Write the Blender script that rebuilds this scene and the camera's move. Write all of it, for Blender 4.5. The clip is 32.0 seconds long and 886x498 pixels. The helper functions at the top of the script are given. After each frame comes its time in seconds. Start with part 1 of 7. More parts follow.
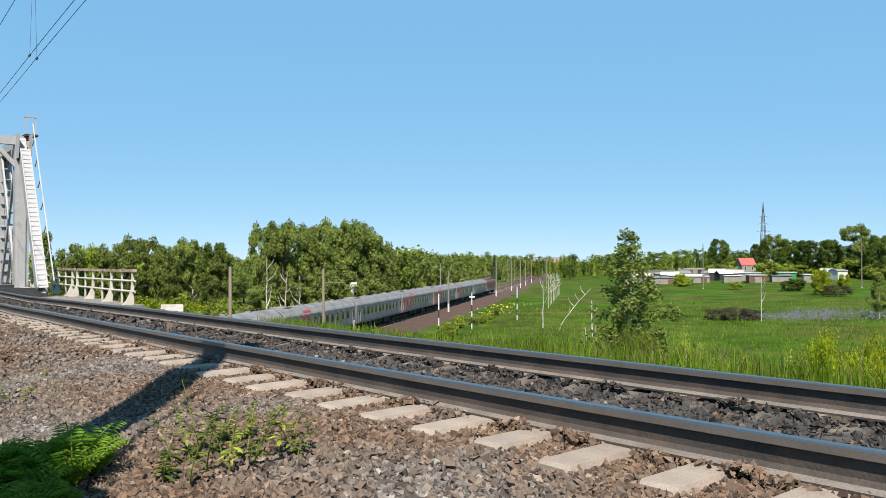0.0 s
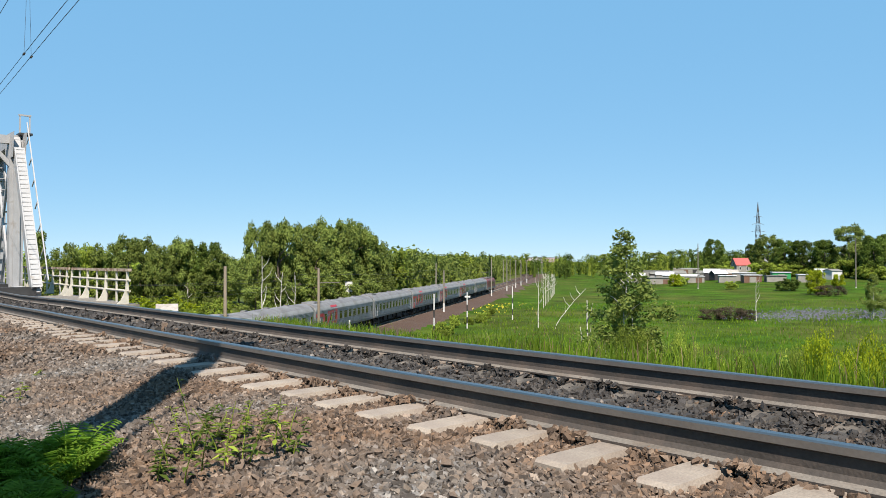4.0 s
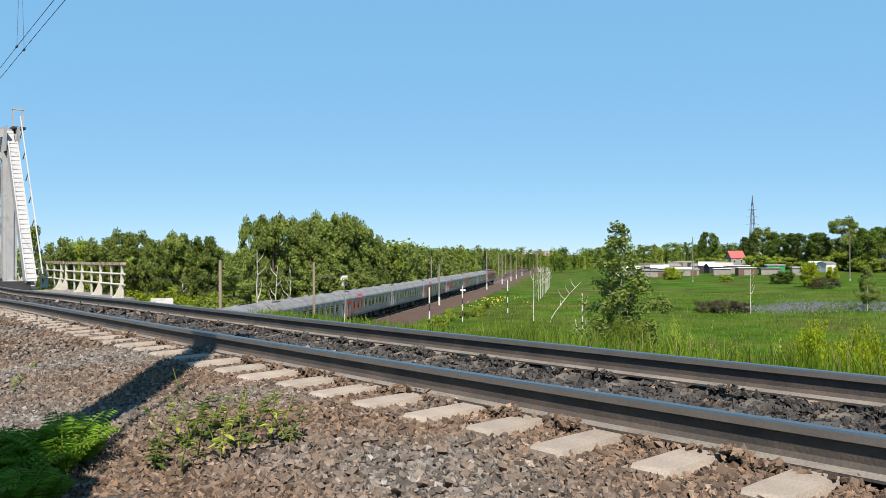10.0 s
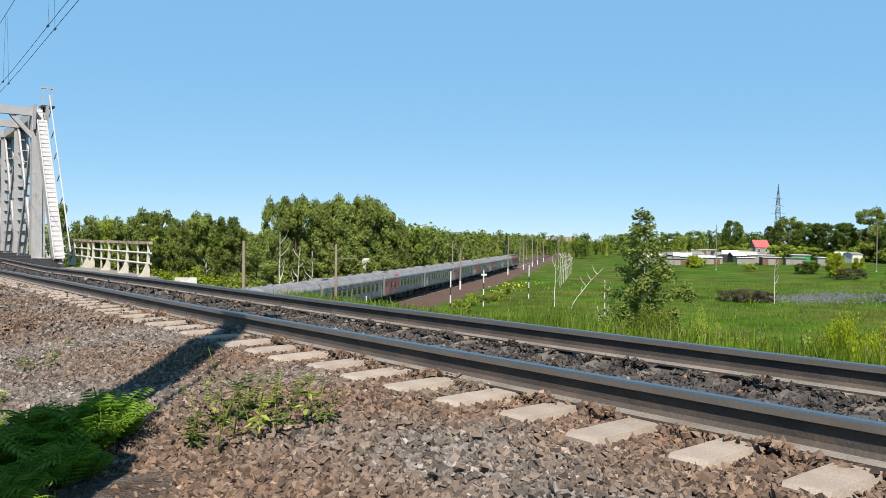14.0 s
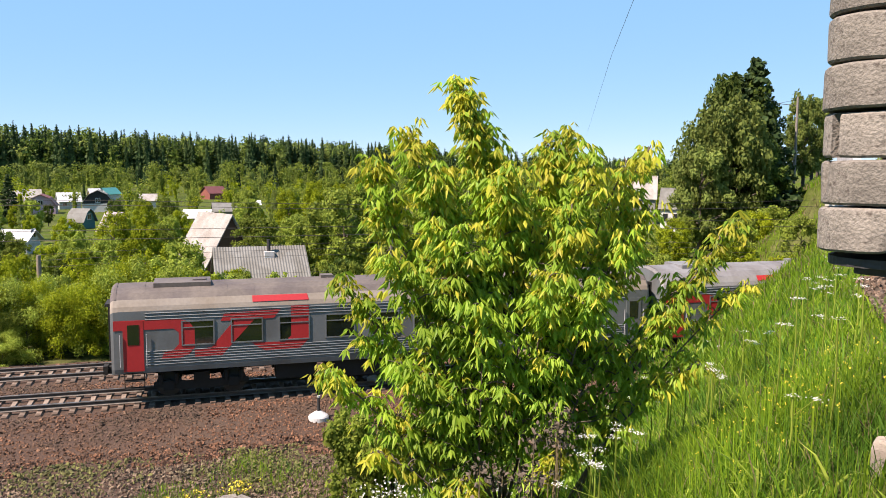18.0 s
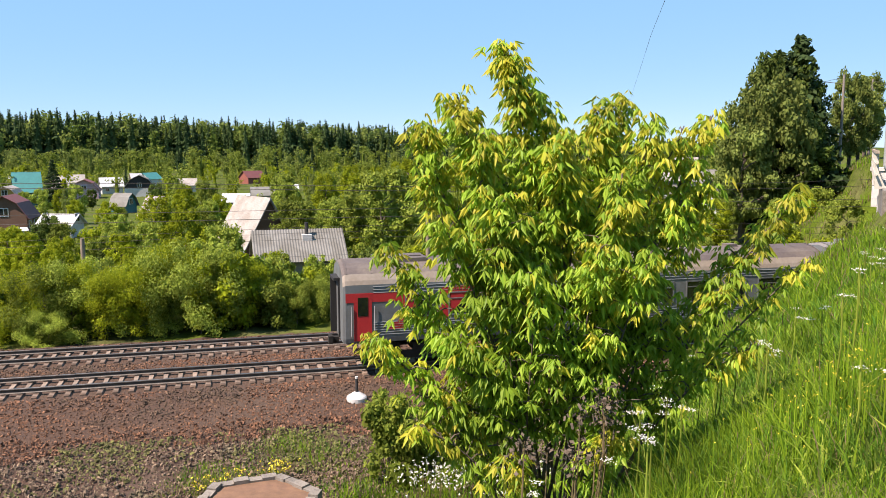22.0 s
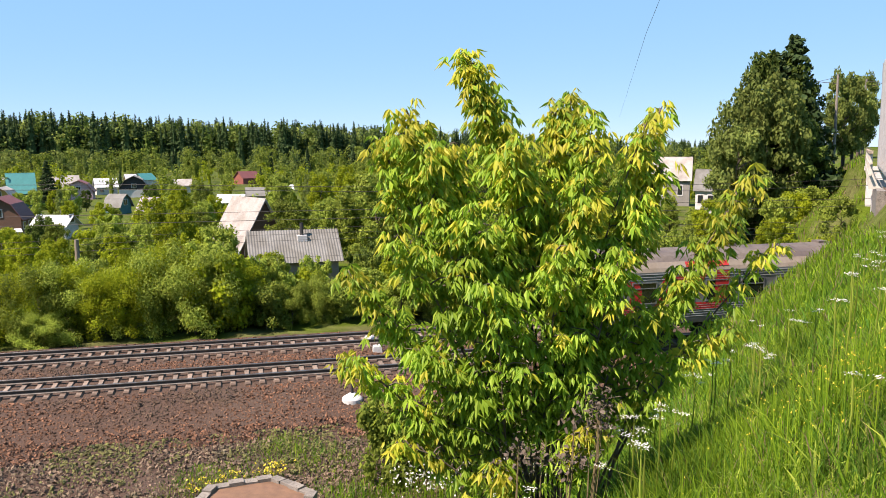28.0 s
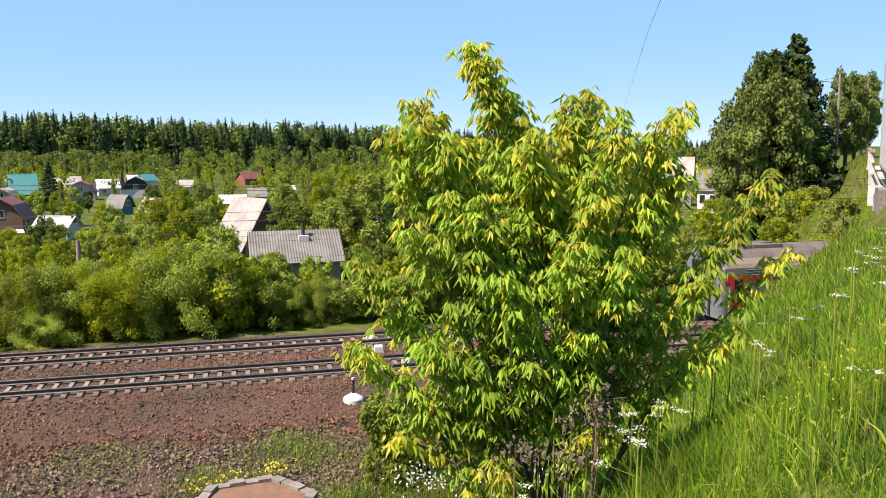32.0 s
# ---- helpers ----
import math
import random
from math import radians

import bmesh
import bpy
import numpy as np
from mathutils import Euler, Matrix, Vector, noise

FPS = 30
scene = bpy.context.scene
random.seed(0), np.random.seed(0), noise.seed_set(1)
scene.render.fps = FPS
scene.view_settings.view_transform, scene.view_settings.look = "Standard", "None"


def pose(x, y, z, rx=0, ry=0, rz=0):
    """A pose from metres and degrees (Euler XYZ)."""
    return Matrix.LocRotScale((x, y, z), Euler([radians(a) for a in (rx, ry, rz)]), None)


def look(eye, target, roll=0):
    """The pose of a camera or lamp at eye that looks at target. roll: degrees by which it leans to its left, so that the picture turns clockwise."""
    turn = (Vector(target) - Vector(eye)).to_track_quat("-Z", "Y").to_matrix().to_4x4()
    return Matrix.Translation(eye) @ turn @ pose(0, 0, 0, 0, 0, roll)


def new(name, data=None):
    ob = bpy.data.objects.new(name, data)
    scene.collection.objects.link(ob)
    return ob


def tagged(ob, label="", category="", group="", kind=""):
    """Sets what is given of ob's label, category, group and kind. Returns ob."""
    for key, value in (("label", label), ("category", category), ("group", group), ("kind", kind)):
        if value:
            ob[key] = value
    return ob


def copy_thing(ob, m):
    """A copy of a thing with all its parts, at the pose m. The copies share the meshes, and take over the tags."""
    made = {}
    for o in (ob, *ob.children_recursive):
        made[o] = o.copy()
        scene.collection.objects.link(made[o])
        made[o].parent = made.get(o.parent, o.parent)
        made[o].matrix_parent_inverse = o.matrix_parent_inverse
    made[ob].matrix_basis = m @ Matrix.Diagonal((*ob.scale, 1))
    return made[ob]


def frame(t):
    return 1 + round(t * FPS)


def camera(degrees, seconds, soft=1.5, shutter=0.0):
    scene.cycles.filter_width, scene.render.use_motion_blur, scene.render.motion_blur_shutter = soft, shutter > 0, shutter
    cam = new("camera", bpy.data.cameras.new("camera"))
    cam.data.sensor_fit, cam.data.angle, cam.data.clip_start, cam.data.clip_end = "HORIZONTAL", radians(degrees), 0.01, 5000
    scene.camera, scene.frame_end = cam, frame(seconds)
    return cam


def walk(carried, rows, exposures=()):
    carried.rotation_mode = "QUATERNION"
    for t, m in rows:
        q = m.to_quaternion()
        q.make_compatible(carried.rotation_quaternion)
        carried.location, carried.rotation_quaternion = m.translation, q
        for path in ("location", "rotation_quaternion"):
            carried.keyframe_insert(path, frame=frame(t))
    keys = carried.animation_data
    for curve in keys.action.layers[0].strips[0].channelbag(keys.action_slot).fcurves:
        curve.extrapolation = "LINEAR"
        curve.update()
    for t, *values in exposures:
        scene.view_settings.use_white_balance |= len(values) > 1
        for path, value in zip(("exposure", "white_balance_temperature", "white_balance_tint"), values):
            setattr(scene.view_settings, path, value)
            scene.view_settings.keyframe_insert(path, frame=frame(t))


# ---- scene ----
cam = camera(57.0, 32.0, soft=0.75)
PATH = [
    (0, (0.044, 0.06, 0.868), (0.03, 2.059, 0.898), 0.0),
    (0.5, (0.038, 0.057, 0.866), (0.034, 2.057, 0.897), -0.0),
    (1, (0.041, 0.061, 0.865), (0.04, 2.06, 0.896), -0.0),
    (1.5, (0.049, 0.062, 0.863), (0.046, 2.062, 0.894), -0.1),
    (2, (0.043, 0.054, 0.866), (0.042, 2.053, 0.897), -0.0),
    (2.5, (0.046, 0.074, 0.862), (0.045, 2.074, 0.893), -0.4),
    (3, (0.04, 0.065, 0.863), (0.037, 2.065, 0.895), -0.3),
    (3.5, (0.039, 0.072, 0.862), (0.036, 2.072, 0.891), 0.0),
    (5.5, (0.039, 0.051, 0.855), (0.036, 2.051, 0.887), 0.1),
    (6, (0.041, 0.043, 0.859), (0.035, 2.043, 0.89), 0.1),
    (6.5, (0.034, 0.053, 0.856), (0.028, 2.053, 0.887), 0.1),
    (7, (0.025, 0.051, 0.854), (0.021, 2.051, 0.885), 0.6),
    (7.5, (0.031, 0.059, 0.847), (0.027, 2.058, 0.877), 0.6),
    (8, (0.041, 0.07, 0.848), (0.036, 2.07, 0.88), 1.3),
    (8.5, (0.041, 0.073, 0.839), (0.035, 2.073, 0.867), 1.7),
    (9, (0.043, 0.067, 0.836), (0.038, 2.067, 0.865), 0.3),
    (9.5, (0.039, 0.055, 0.839), (0.033, 2.055, 0.864), 0.0),
    (10, (0.039, 0.063, 0.832), (0.048, 2.063, 0.846), -0.1),
    (10.5, (0.045, 0.082, 0.826), (0.068, 2.082, 0.812), -0.2),
    (11, (0.041, 0.089, 0.823), (0.07, 2.089, 0.801), -0.1),
    (11.5, (0.036, 0.084, 0.827), (0.065, 2.084, 0.802), 0.5),
    (12, (0.036, 0.088, 0.827), (0.064, 2.088, 0.801), 0.5),
    (12.5, (0.026, 0.09, 0.83), (0.054, 2.089, 0.804), 0.6),
    (13, (0.021, 0.084, 0.832), (0.049, 2.083, 0.806), 0.6),
    (13.5, (0.009, 0.078, 0.834), (0.038, 2.077, 0.809), 0.7),
    (15.5, (-0.267, -0.047, 0.84), (-1.067, 1.785, 0.7855), 1.0),
    (16, (-0.297, -0.196, 0.836), (-1.405, 1.469, 0.752), 0.6),
    (16.5, (-0.361, -0.308, 0.814), (-1.732, 1.143, 0.696), 0.2),
    (17, (-0.411, -0.357, 0.804), (-1.948, 0.91, 0.642), 0.6),
    (17.5, (-0.463, -0.363, 0.8), (-2.119, 0.74, 0.614), 0.8),
    (18, (-0.465, -0.405, 0.798), (-2.201, 0.56, 0.59), 0.4),
    (18.5, (-0.487, -0.434, 0.793), (-2.26, 0.462, 0.581), 0.5),
    (19, (-0.446, -0.416, 0.779), (-2.246, 0.421, 0.558), 0.2),
    (19.5, (-0.443, -0.414, 0.783), (-2.263, 0.374, 0.555), 0.0),
    (20, (-0.41, -0.429, 0.791), (-2.232, 0.353, 0.558), -0.0),
    (20.5, (-0.468, -0.406, 0.761), (-2.286, 0.383, 0.518), -0.0),
    (21, (-0.554, -0.378, 0.728), (-2.351, 0.457, 0.484), 0.1),
    (21.5, (-0.609, -0.384, 0.703), (-2.384, 0.497, 0.455), 0.3),
    (22, (-0.606, -0.371, 0.699), (-2.379, 0.513, 0.451), -0.0),
    (22.5, (-0.585, -0.374, 0.707), (-2.354, 0.518, 0.458), -0.3),
    (23, (-0.595, -0.379, 0.702), (-2.363, 0.516, 0.455), -0.3),
    (23.5, (-0.622, -0.368, 0.694), (-2.389, 0.528, 0.446), -0.1),
    (24, (-0.626, -0.371, 0.692), (-2.395, 0.523, 0.445), -0.1),
    (24.5, (-0.628, -0.371, 0.691), (-2.396, 0.523, 0.444), -0.1),
    (25, (-0.622, -0.37, 0.688), (-2.391, 0.524, 0.441), -0.1),
    (25.5, (-0.587, -0.403, 0.7), (-2.356, 0.489, 0.455), -0.2),
    (27.5, (-0.611, -0.347, 0.706), (-2.38, 0.547, 0.459), -0.2),
    (28, (-0.608, -0.358, 0.728), (-2.376, 0.536, 0.48), -0.1),
    (28.5, (-0.58, -0.334, 0.727), (-2.349, 0.558, 0.48), -0.2),
    (29, (-0.572, -0.331, 0.728), (-2.341, 0.561, 0.48), -0.2),
    (29.5, (-0.575, -0.329, 0.727), (-2.345, 0.563, 0.479), -0.2),
    (30, (-0.6, -0.338, 0.717), (-2.37, 0.553, 0.47), -0.2),
    (30.5, (-0.585, -0.334, 0.721), (-2.355, 0.558, 0.474), -0.2),
    (31, (-0.624, -0.346, 0.726), (-2.394, 0.545, 0.478), -0.1),
    (31.5, (-0.613, -0.328, 0.704), (-2.384, 0.562, 0.458), -0.1),
    (32, (-0.627, -0.308, 0.696), (-2.398, 0.582, 0.449), -0.2),
]
walk(cam, [(t, look(e, g, r)) for t, e, g, r in PATH], exposures=[(0.0, 1.03, 6750, 14), (13.5, 1.03, 6750, 14), (17.0, 1.31, 7200, 26), (32.0, 1.31, 7200, 26)])

# ---------- light ----------
SUN_EL, SUN_BEAR = 52.0, 182.6          # bearing: degrees to the left of +y
sdir = Vector((-math.sin(radians(SUN_BEAR)) * math.cos(radians(SUN_EL)), math.cos(radians(SUN_BEAR)) * math.cos(radians(SUN_EL)), math.sin(radians(SUN_EL))))
world = bpy.data.worlds.new("sky_world")
scene.world = world
world.use_nodes = True
wn = world.node_tree
sky = wn.nodes.new("ShaderNodeTexSky")
sky.sky_type = "NISHITA"
sky.sun_disc = False
sky.sun_elevation = radians(SUN_EL)
sky.sun_rotation = math.atan2(sdir.x, sdir.y)
sky.air_density, sky.dust_density, sky.ozone_density = 0.5, 0.0, 1.5
tint = wn.nodes.new("ShaderNodeMix")
tint.data_type, tint.blend_type = "RGBA", "MULTIPLY"
tint.inputs[0].default_value = 1.0
tint.inputs[7].default_value = (0.3, 0.25, 0.16, 1)
haze = wn.nodes.new("ShaderNodeMix")          # the even blue of a clear, slightly milky day
haze.data_type, haze.blend_type = "RGBA", "ADD"
haze.inputs[0].default_value = 1.0
haze.inputs[7].default_value = (0.86, 2.45, 4.25, 1)
wn.links.new(sky.outputs[0], tint.inputs[6])
wn.links.new(tint.outputs[2], haze.inputs[6])
wn.links.new(haze.outputs[2], wn.nodes["Background"].inputs[0])
wn.nodes["Background"].inputs[1].default_value = 0.0865
sun = new("sun", bpy.data.lights.new("sun", "SUN"))
sun.data.energy, sun.data.angle, sun.data.color = 5.0, radians(0.5), (1.0, 0.93, 0.8)
sun.matrix_world = look(sdir * 60, (0, 0, 0))


# ---------- mesh helpers ----------
class Geo:
    """Collects vertices, faces and material slots for one mesh."""

    def __init__(self):
        self.v, self.f, self.k = [], [], []

    def add(self, v, f, k=0):
        o = len(self.v)
        self.v.extend([tuple(p) for p in v])
        self.f.extend([tuple(i + o for i in q) for q in f])
        self.k.extend([k] * len(f))
        return self

    def box(self, x0, x1, y0, y1, z0, z1, k=0, m=None):
        v = [Vector((x, y, z)) for z in (z0, z1) for y in (y0, y1) for x in (x0, x1)]
        if m is not None:
            v = [m @ p for p in v]
        return self.add(v, [(0, 2, 3, 1), (4, 5, 7, 6), (0, 1, 5, 4), (2, 6, 7, 3), (0, 4, 6, 2), (1, 3, 7, 5)], k)

    def tube(self, pts, radii, n=8, k=0, caps=True):
        pts = [Vector(p) for p in pts]
        if not hasattr(radii, "__len__"):
            radii = [radii] * len(pts)
        v, f = [], []
        for i, p in enumerate(pts):
            d = (pts[min(i + 1, len(pts) - 1)] - pts[max(i - 1, 0)]).normalized()
            a = d.cross(Vector((0, 0, 1)) if abs(d.z) < 0.9 else Vector((1, 0, 0))).normalized()
            b = d.cross(a)
            for j in range(n):
                w = 2 * math.pi * j / n
                v.append(p + (a * math.cos(w) + b * math.sin(w)) * radii[i])
        for i in range(len(pts) - 1):
            for j in range(n):
                q = (j + 1) % n
                f.append((i * n + j, (i + 1) * n + j, (i + 1) * n + q, i * n + q))
        if caps:
            f.append(tuple(range(n)))
            f.append(tuple(range((len(pts) - 1) * n, len(pts) * n))[::-1])
        return self.add(v, f, k)

    def lathe(self, prof, n=24, k=0, at=(0, 0, 0)):
        v, f = [], []
        for r, z in prof:
            for j in range(n):
                w = 2 * math.pi * j / n
                v.append((at[0] + r * math.cos(w), at[1] + r * math.sin(w), at[2] + z))
        for i in range(len(prof) - 1):
            for j in range(n):
                q = (j + 1) % n
                f.append((i * n + j, i * n + q, (i + 1) * n + q, (i + 1) * n + j))
        f.append(tuple(range(n))[::-1])
        f.append(tuple(range((len(prof) - 1) * n, len(prof) * n)))
        return self.add(v, f, k)

    def loft(self, rings, k=0, close=True, caps=True):
        n, v, f = len(rings[0]), [], []
        for r in rings:
            v.extend(r)
        for i in range(len(rings) - 1):
            for j in range(n if close else n - 1):
                q = (j + 1) % n
                f.append((i * n + j, i * n + q, (i + 1) * n + q, (i + 1) * n + j))
        if caps and close:
            f.append(tuple(range(n))[::-1])
            f.append(tuple(range((len(rings) - 1) * n, len(rings) * n)))
        return self.add(v, f, k)

    def mesh(self, name, mats, smooth=False):
        me = bpy.data.meshes.new(name)
        me.from_pydata(self.v, [], self.f)
        for m in mats if isinstance(mats, (list, tuple)) else [mats]:
            me.materials.append(m)
        me.polygons.foreach_set("material_index", self.k)
        if smooth:
            me.polygons.foreach_set("use_smooth", [True] * len(self.f))
        me.update()
        return me


def part(name, geo, mats, parent=None, label="", m=None, smooth=False):
    ob = new(name, geo if isinstance(geo, bpy.types.Mesh) else geo.mesh(name, mats, smooth))
    ob.parent = parent
    if m is not None:
        ob.matrix_basis = m
    if label:
        ob["label"] = label
    return ob


def thing(name, m=None, label="", category="", group="", kind=""):
    ob = new(name)
    ob.empty_display_size = 0.2
    if m is not None:
        ob.matrix_basis = m
    return tagged(ob, label, category, group, kind)


def np_mesh(name, verts, quads, mats, slots=None, smooth=False):
    """A mesh from arrays: verts (n,3), faces (m,3 or 4)."""
    me = bpy.data.meshes.new(name)
    verts, quads = np.asarray(verts, np.float32), np.asarray(quads, np.int32)
    c = quads.shape[1]
    me.vertices.add(len(verts))
    me.vertices.foreach_set("co", verts.ravel())
    me.loops.add(quads.size)
    me.loops.foreach_set("vertex_index", quads.ravel())
    me.polygons.add(len(quads))
    me.polygons.foreach_set("loop_start", np.arange(0, quads.size, c, dtype=np.int32))
    for mt in mats if isinstance(mats, (list, tuple)) else [mats]:
        me.materials.append(mt)
    if slots is not None:
        me.polygons.foreach_set("material_index", np.asarray(slots, np.int32))
    me.polygons.foreach_set("use_smooth", np.full(len(quads), smooth))
    me.update(calc_edges=True)
    me.validate()
    return me


# ---------- materials ----------
TONE = 0.615                              # of the tones below, for all surfaces alike


def mat(name, base, rough=0.8, metal=0.0, var=0.25, scale=4.0, fine=40.0, bump=0.2, second=None, mix_scale=1.0, mix_at=(0.45, 0.6), rnd=0.0, island=0.0, spec=0.5, dist=0.02, stretch=(1, 1, 1), sub=0.0):
    m = bpy.data.materials.new(name)
    m.use_nodes = True
    nt = m.node_tree
    L, N = nt.links.new, nt.nodes.new
    b = nt.nodes["Principled BSDF"]
    b.inputs["Roughness"].default_value, b.inputs["Metallic"].default_value = rough, metal
    b.inputs["Specular IOR Level"].default_value = spec
    tc, mp = N("ShaderNodeTexCoord"), N("ShaderNodeMapping")
    mp.inputs["Scale"].default_value = stretch
    L(tc.outputs["Object"], mp.inputs[0])

    def noise_tex(sc, det):
        t = N("ShaderNodeTexNoise")
        t.inputs["Scale"].default_value, t.inputs["Detail"].default_value = sc, det
        L(mp.outputs[0], t.inputs["Vector"])
        return t

    big, small = noise_tex(scale, 4), noise_tex(fine, 3)
    col = N("ShaderNodeRGB")
    col.outputs[0].default_value = (*(TONE * c for c in base), 1)
    out = col.outputs[0]
    if second:
        ramp, mx, tx = N("ShaderNodeMapRange"), N("ShaderNodeMix"), noise_tex(mix_scale, 5)
        ramp.inputs[1].default_value, ramp.inputs[2].default_value = mix_at
        L(tx.outputs[0], ramp.inputs[0])
        mx.data_type = "RGBA"
        L(ramp.outputs[0], mx.inputs[0])
        L(out, mx.inputs[6])
        mx.inputs[7].default_value = (*(TONE * c for c in second), 1)
        out = mx.outputs[2]
    add = N("ShaderNodeMath")
    add.operation = "ADD"
    L(big.outputs[0], add.inputs[0])
    L(small.outputs[0], add.inputs[1])
    val = N("ShaderNodeMapRange")
    val.inputs[1].default_value, val.inputs[2].default_value = 0.7, 1.3
    val.inputs[3].default_value, val.inputs[4].default_value = 1 - var, 1 + var
    L(add.outputs[0], val.inputs[0])
    hsv = N("ShaderNodeHueSaturation")
    L(out, hsv.inputs["Color"])
    v = val.outputs[0]
    if rnd or island:
        src = N("ShaderNodeObjectInfo").outputs["Random"] if rnd else N("ShaderNodeNewGeometry").outputs["Random Per Island"]
        r2, mu = N("ShaderNodeMapRange"), N("ShaderNodeMath")
        amt = rnd or island
        r2.inputs[3].default_value, r2.inputs[4].default_value = 1 - amt, 1 + amt
        L(src, r2.inputs[0])
        mu.operation = "MULTIPLY"
        L(v, mu.inputs[0])
        L(r2.outputs[0], mu.inputs[1])
        v = mu.outputs[0]
    L(v, hsv.inputs["Value"])
    L(hsv.outputs[0], b.inputs["Base Color"])
    if bump:
        bp = N("ShaderNodeBump")
        bp.inputs["Strength"].default_value, bp.inputs["Distance"].default_value = bump, dist
        L(add.outputs[0], bp.inputs["Height"])
        L(bp.outputs[0], b.inputs["Normal"])
    return m


def leaf_mat(name, base, second, var=0.35, trans=0.35, rough=0.55, rnd=0.0, gloss=0.06):
    """Leaves: two tones by leaf, some light let through."""
    m = bpy.data.materials.new(name)
    m.use_nodes = True
    nt = m.node_tree
    L, N = nt.links.new, nt.nodes.new
    b = nt.nodes["Principled BSDF"]
    b.inputs["Roughness"].default_value = rough
    b.inputs["Specular IOR Level"].default_value = gloss
    geo = N("ShaderNodeNewGeometry")
    mx = N("ShaderNodeMix")
    mx.data_type = "RGBA"
    L(geo.outputs["Random Per Island"], mx.inputs[0])
    mx.inputs[6].default_value, mx.inputs[7].default_value = (*(TONE * c for c in base), 1), (*(TONE * c for c in second), 1)
    hsv, tx, mr = N("ShaderNodeHueSaturation"), N("ShaderNodeTexNoise"), N("ShaderNodeMapRange")
    tx.inputs["Scale"].default_value = 1.3
    tc = N("ShaderNodeTexCoord")
    L(tc.outputs["Object"], tx.inputs["Vector"])
    mr.inputs[1].default_value, mr.inputs[2].default_value, mr.inputs[3].default_value, mr.inputs[4].default_value = 0.3, 0.7, 1 - var, 1 + var
    L(tx.outputs[0], mr.inputs[0])
    v = mr.outputs[0]
    if rnd:
        r2, mu = N("ShaderNodeMapRange"), N("ShaderNodeMath")
        r2.inputs[3].default_value, r2.inputs[4].default_value = 1 - rnd, 1 + rnd
        L(N("ShaderNodeObjectInfo").outputs["Random"], r2.inputs[0])
        mu.operation = "MULTIPLY"
        L(v, mu.inputs[0])
        L(r2.outputs[0], mu.inputs[1])
        v = mu.outputs[0]
    L(v, hsv.inputs["Value"])
    L(mx.outputs[2], hsv.inputs["Color"])
    L(hsv.outputs[0], b.inputs["Base Color"])
    tr, sh = N("ShaderNodeBsdfTranslucent"), N("ShaderNodeMixShader")
    L(hsv.outputs[0], tr.inputs["Color"])
    sh.inputs[0].default_value = trans
    L(b.outputs[0], sh.inputs[1])
    L(tr.outputs[0], sh.inputs[2])
    L(sh.outputs[0], nt.nodes["Material Output"].inputs["Surface"])
    return m


def stone_mat(name, tones, grey, mix_scale=0.45, mix_at=(0.46, 0.6), rough=0.9):
    """Crushed stone: each stone takes one of several tones, whole stretches lean to grey."""
    m = mat(name, (0.155, 0.108, 0.078), rough, var=0.28, scale=30, fine=220, bump=0.5, dist=0.006, second=grey, mix_scale=mix_scale, mix_at=mix_at)
    nt = m.node_tree
    ramp = nt.nodes.new("ShaderNodeValToRGB")
    ramp.color_ramp.interpolation = "CONSTANT"
    while len(ramp.color_ramp.elements) < len(tones):
        ramp.color_ramp.elements.new(0.5)
    for e, (at, c) in zip(ramp.color_ramp.elements, tones):
        e.position, e.color = at, (*c, 1)
    nt.links.new(nt.nodes.new("ShaderNodeNewGeometry").outputs["Random Per Island"], ramp.inputs[0])
    tone = nt.nodes.new("ShaderNodeMix")
    tone.data_type, tone.blend_type = "RGBA", "MULTIPLY"
    tone.inputs[0].default_value = 1.0
    hs = [n for n in nt.nodes if n.bl_idname == "ShaderNodeHueSaturation"][0]
    nt.links.new(hs.inputs["Color"].links[0].from_socket, tone.inputs[6])
    nt.links.new(ramp.outputs[0], tone.inputs[7])
    nt.links.new(tone.outputs[2], hs.inputs["Color"])
    return m


M_STONE = stone_mat("ballast_stone", ((0.0, (0.5, 0.47, 0.45)), (0.18, (0.85, 0.8, 0.75)), (0.42, (1.1, 1.05, 1.0)), (0.68, (1.45, 1.3, 1.15)), (0.84, (1.5, 1.55, 1.6)), (0.965, (2.2, 2.25, 2.25))), (0.165, 0.152, 0.143))
M_GRAVEL = mat("gravel_bed", (0.1, 0.075, 0.06), 0.95, spec=0.1, var=0.5, scale=22, fine=60, bump=0.8, dist=0.05, second=(0.12, 0.11, 0.1), mix_scale=3)
M_STONE_OIL = mat("oily_ballast_stone", (0.042, 0.037, 0.035), 0.75, var=0.4, scale=9, fine=120, island=0.5)
M_GRASSGROUND = mat("meadow_ground", (0.05, 0.11, 0.007), 0.95, spec=0.05, var=0.65, scale=0.16, fine=5, bump=0.6, dist=0.1, second=(0.085, 0.105, 0.02), mix_scale=0.07, mix_at=(0.4, 0.66))
M_SOIL = mat("soil_bank", (0.08, 0.125, 0.01), 0.95, spec=0.1, var=0.4, scale=1.2, fine=14, bump=0.6, dist=0.05, second=(0.11, 0.12, 0.04), mix_scale=0.3)
M_LOWBALLAST = mat("red_ballast", (0.09, 0.048, 0.03), 0.95, var=0.5, scale=14, fine=30, bump=0.9, dist=0.05, second=(0.1, 0.06, 0.04), mix_scale=0.25, mix_at=(0.5, 0.66))
M_OILCONC = mat("oily_sleeper", (0.075, 0.068, 0.062), 0.8, var=0.4, scale=6, fine=90, second=(0.15, 0.13, 0.11), mix_scale=3, mix_at=(0.55, 0.7), rnd=0.2)
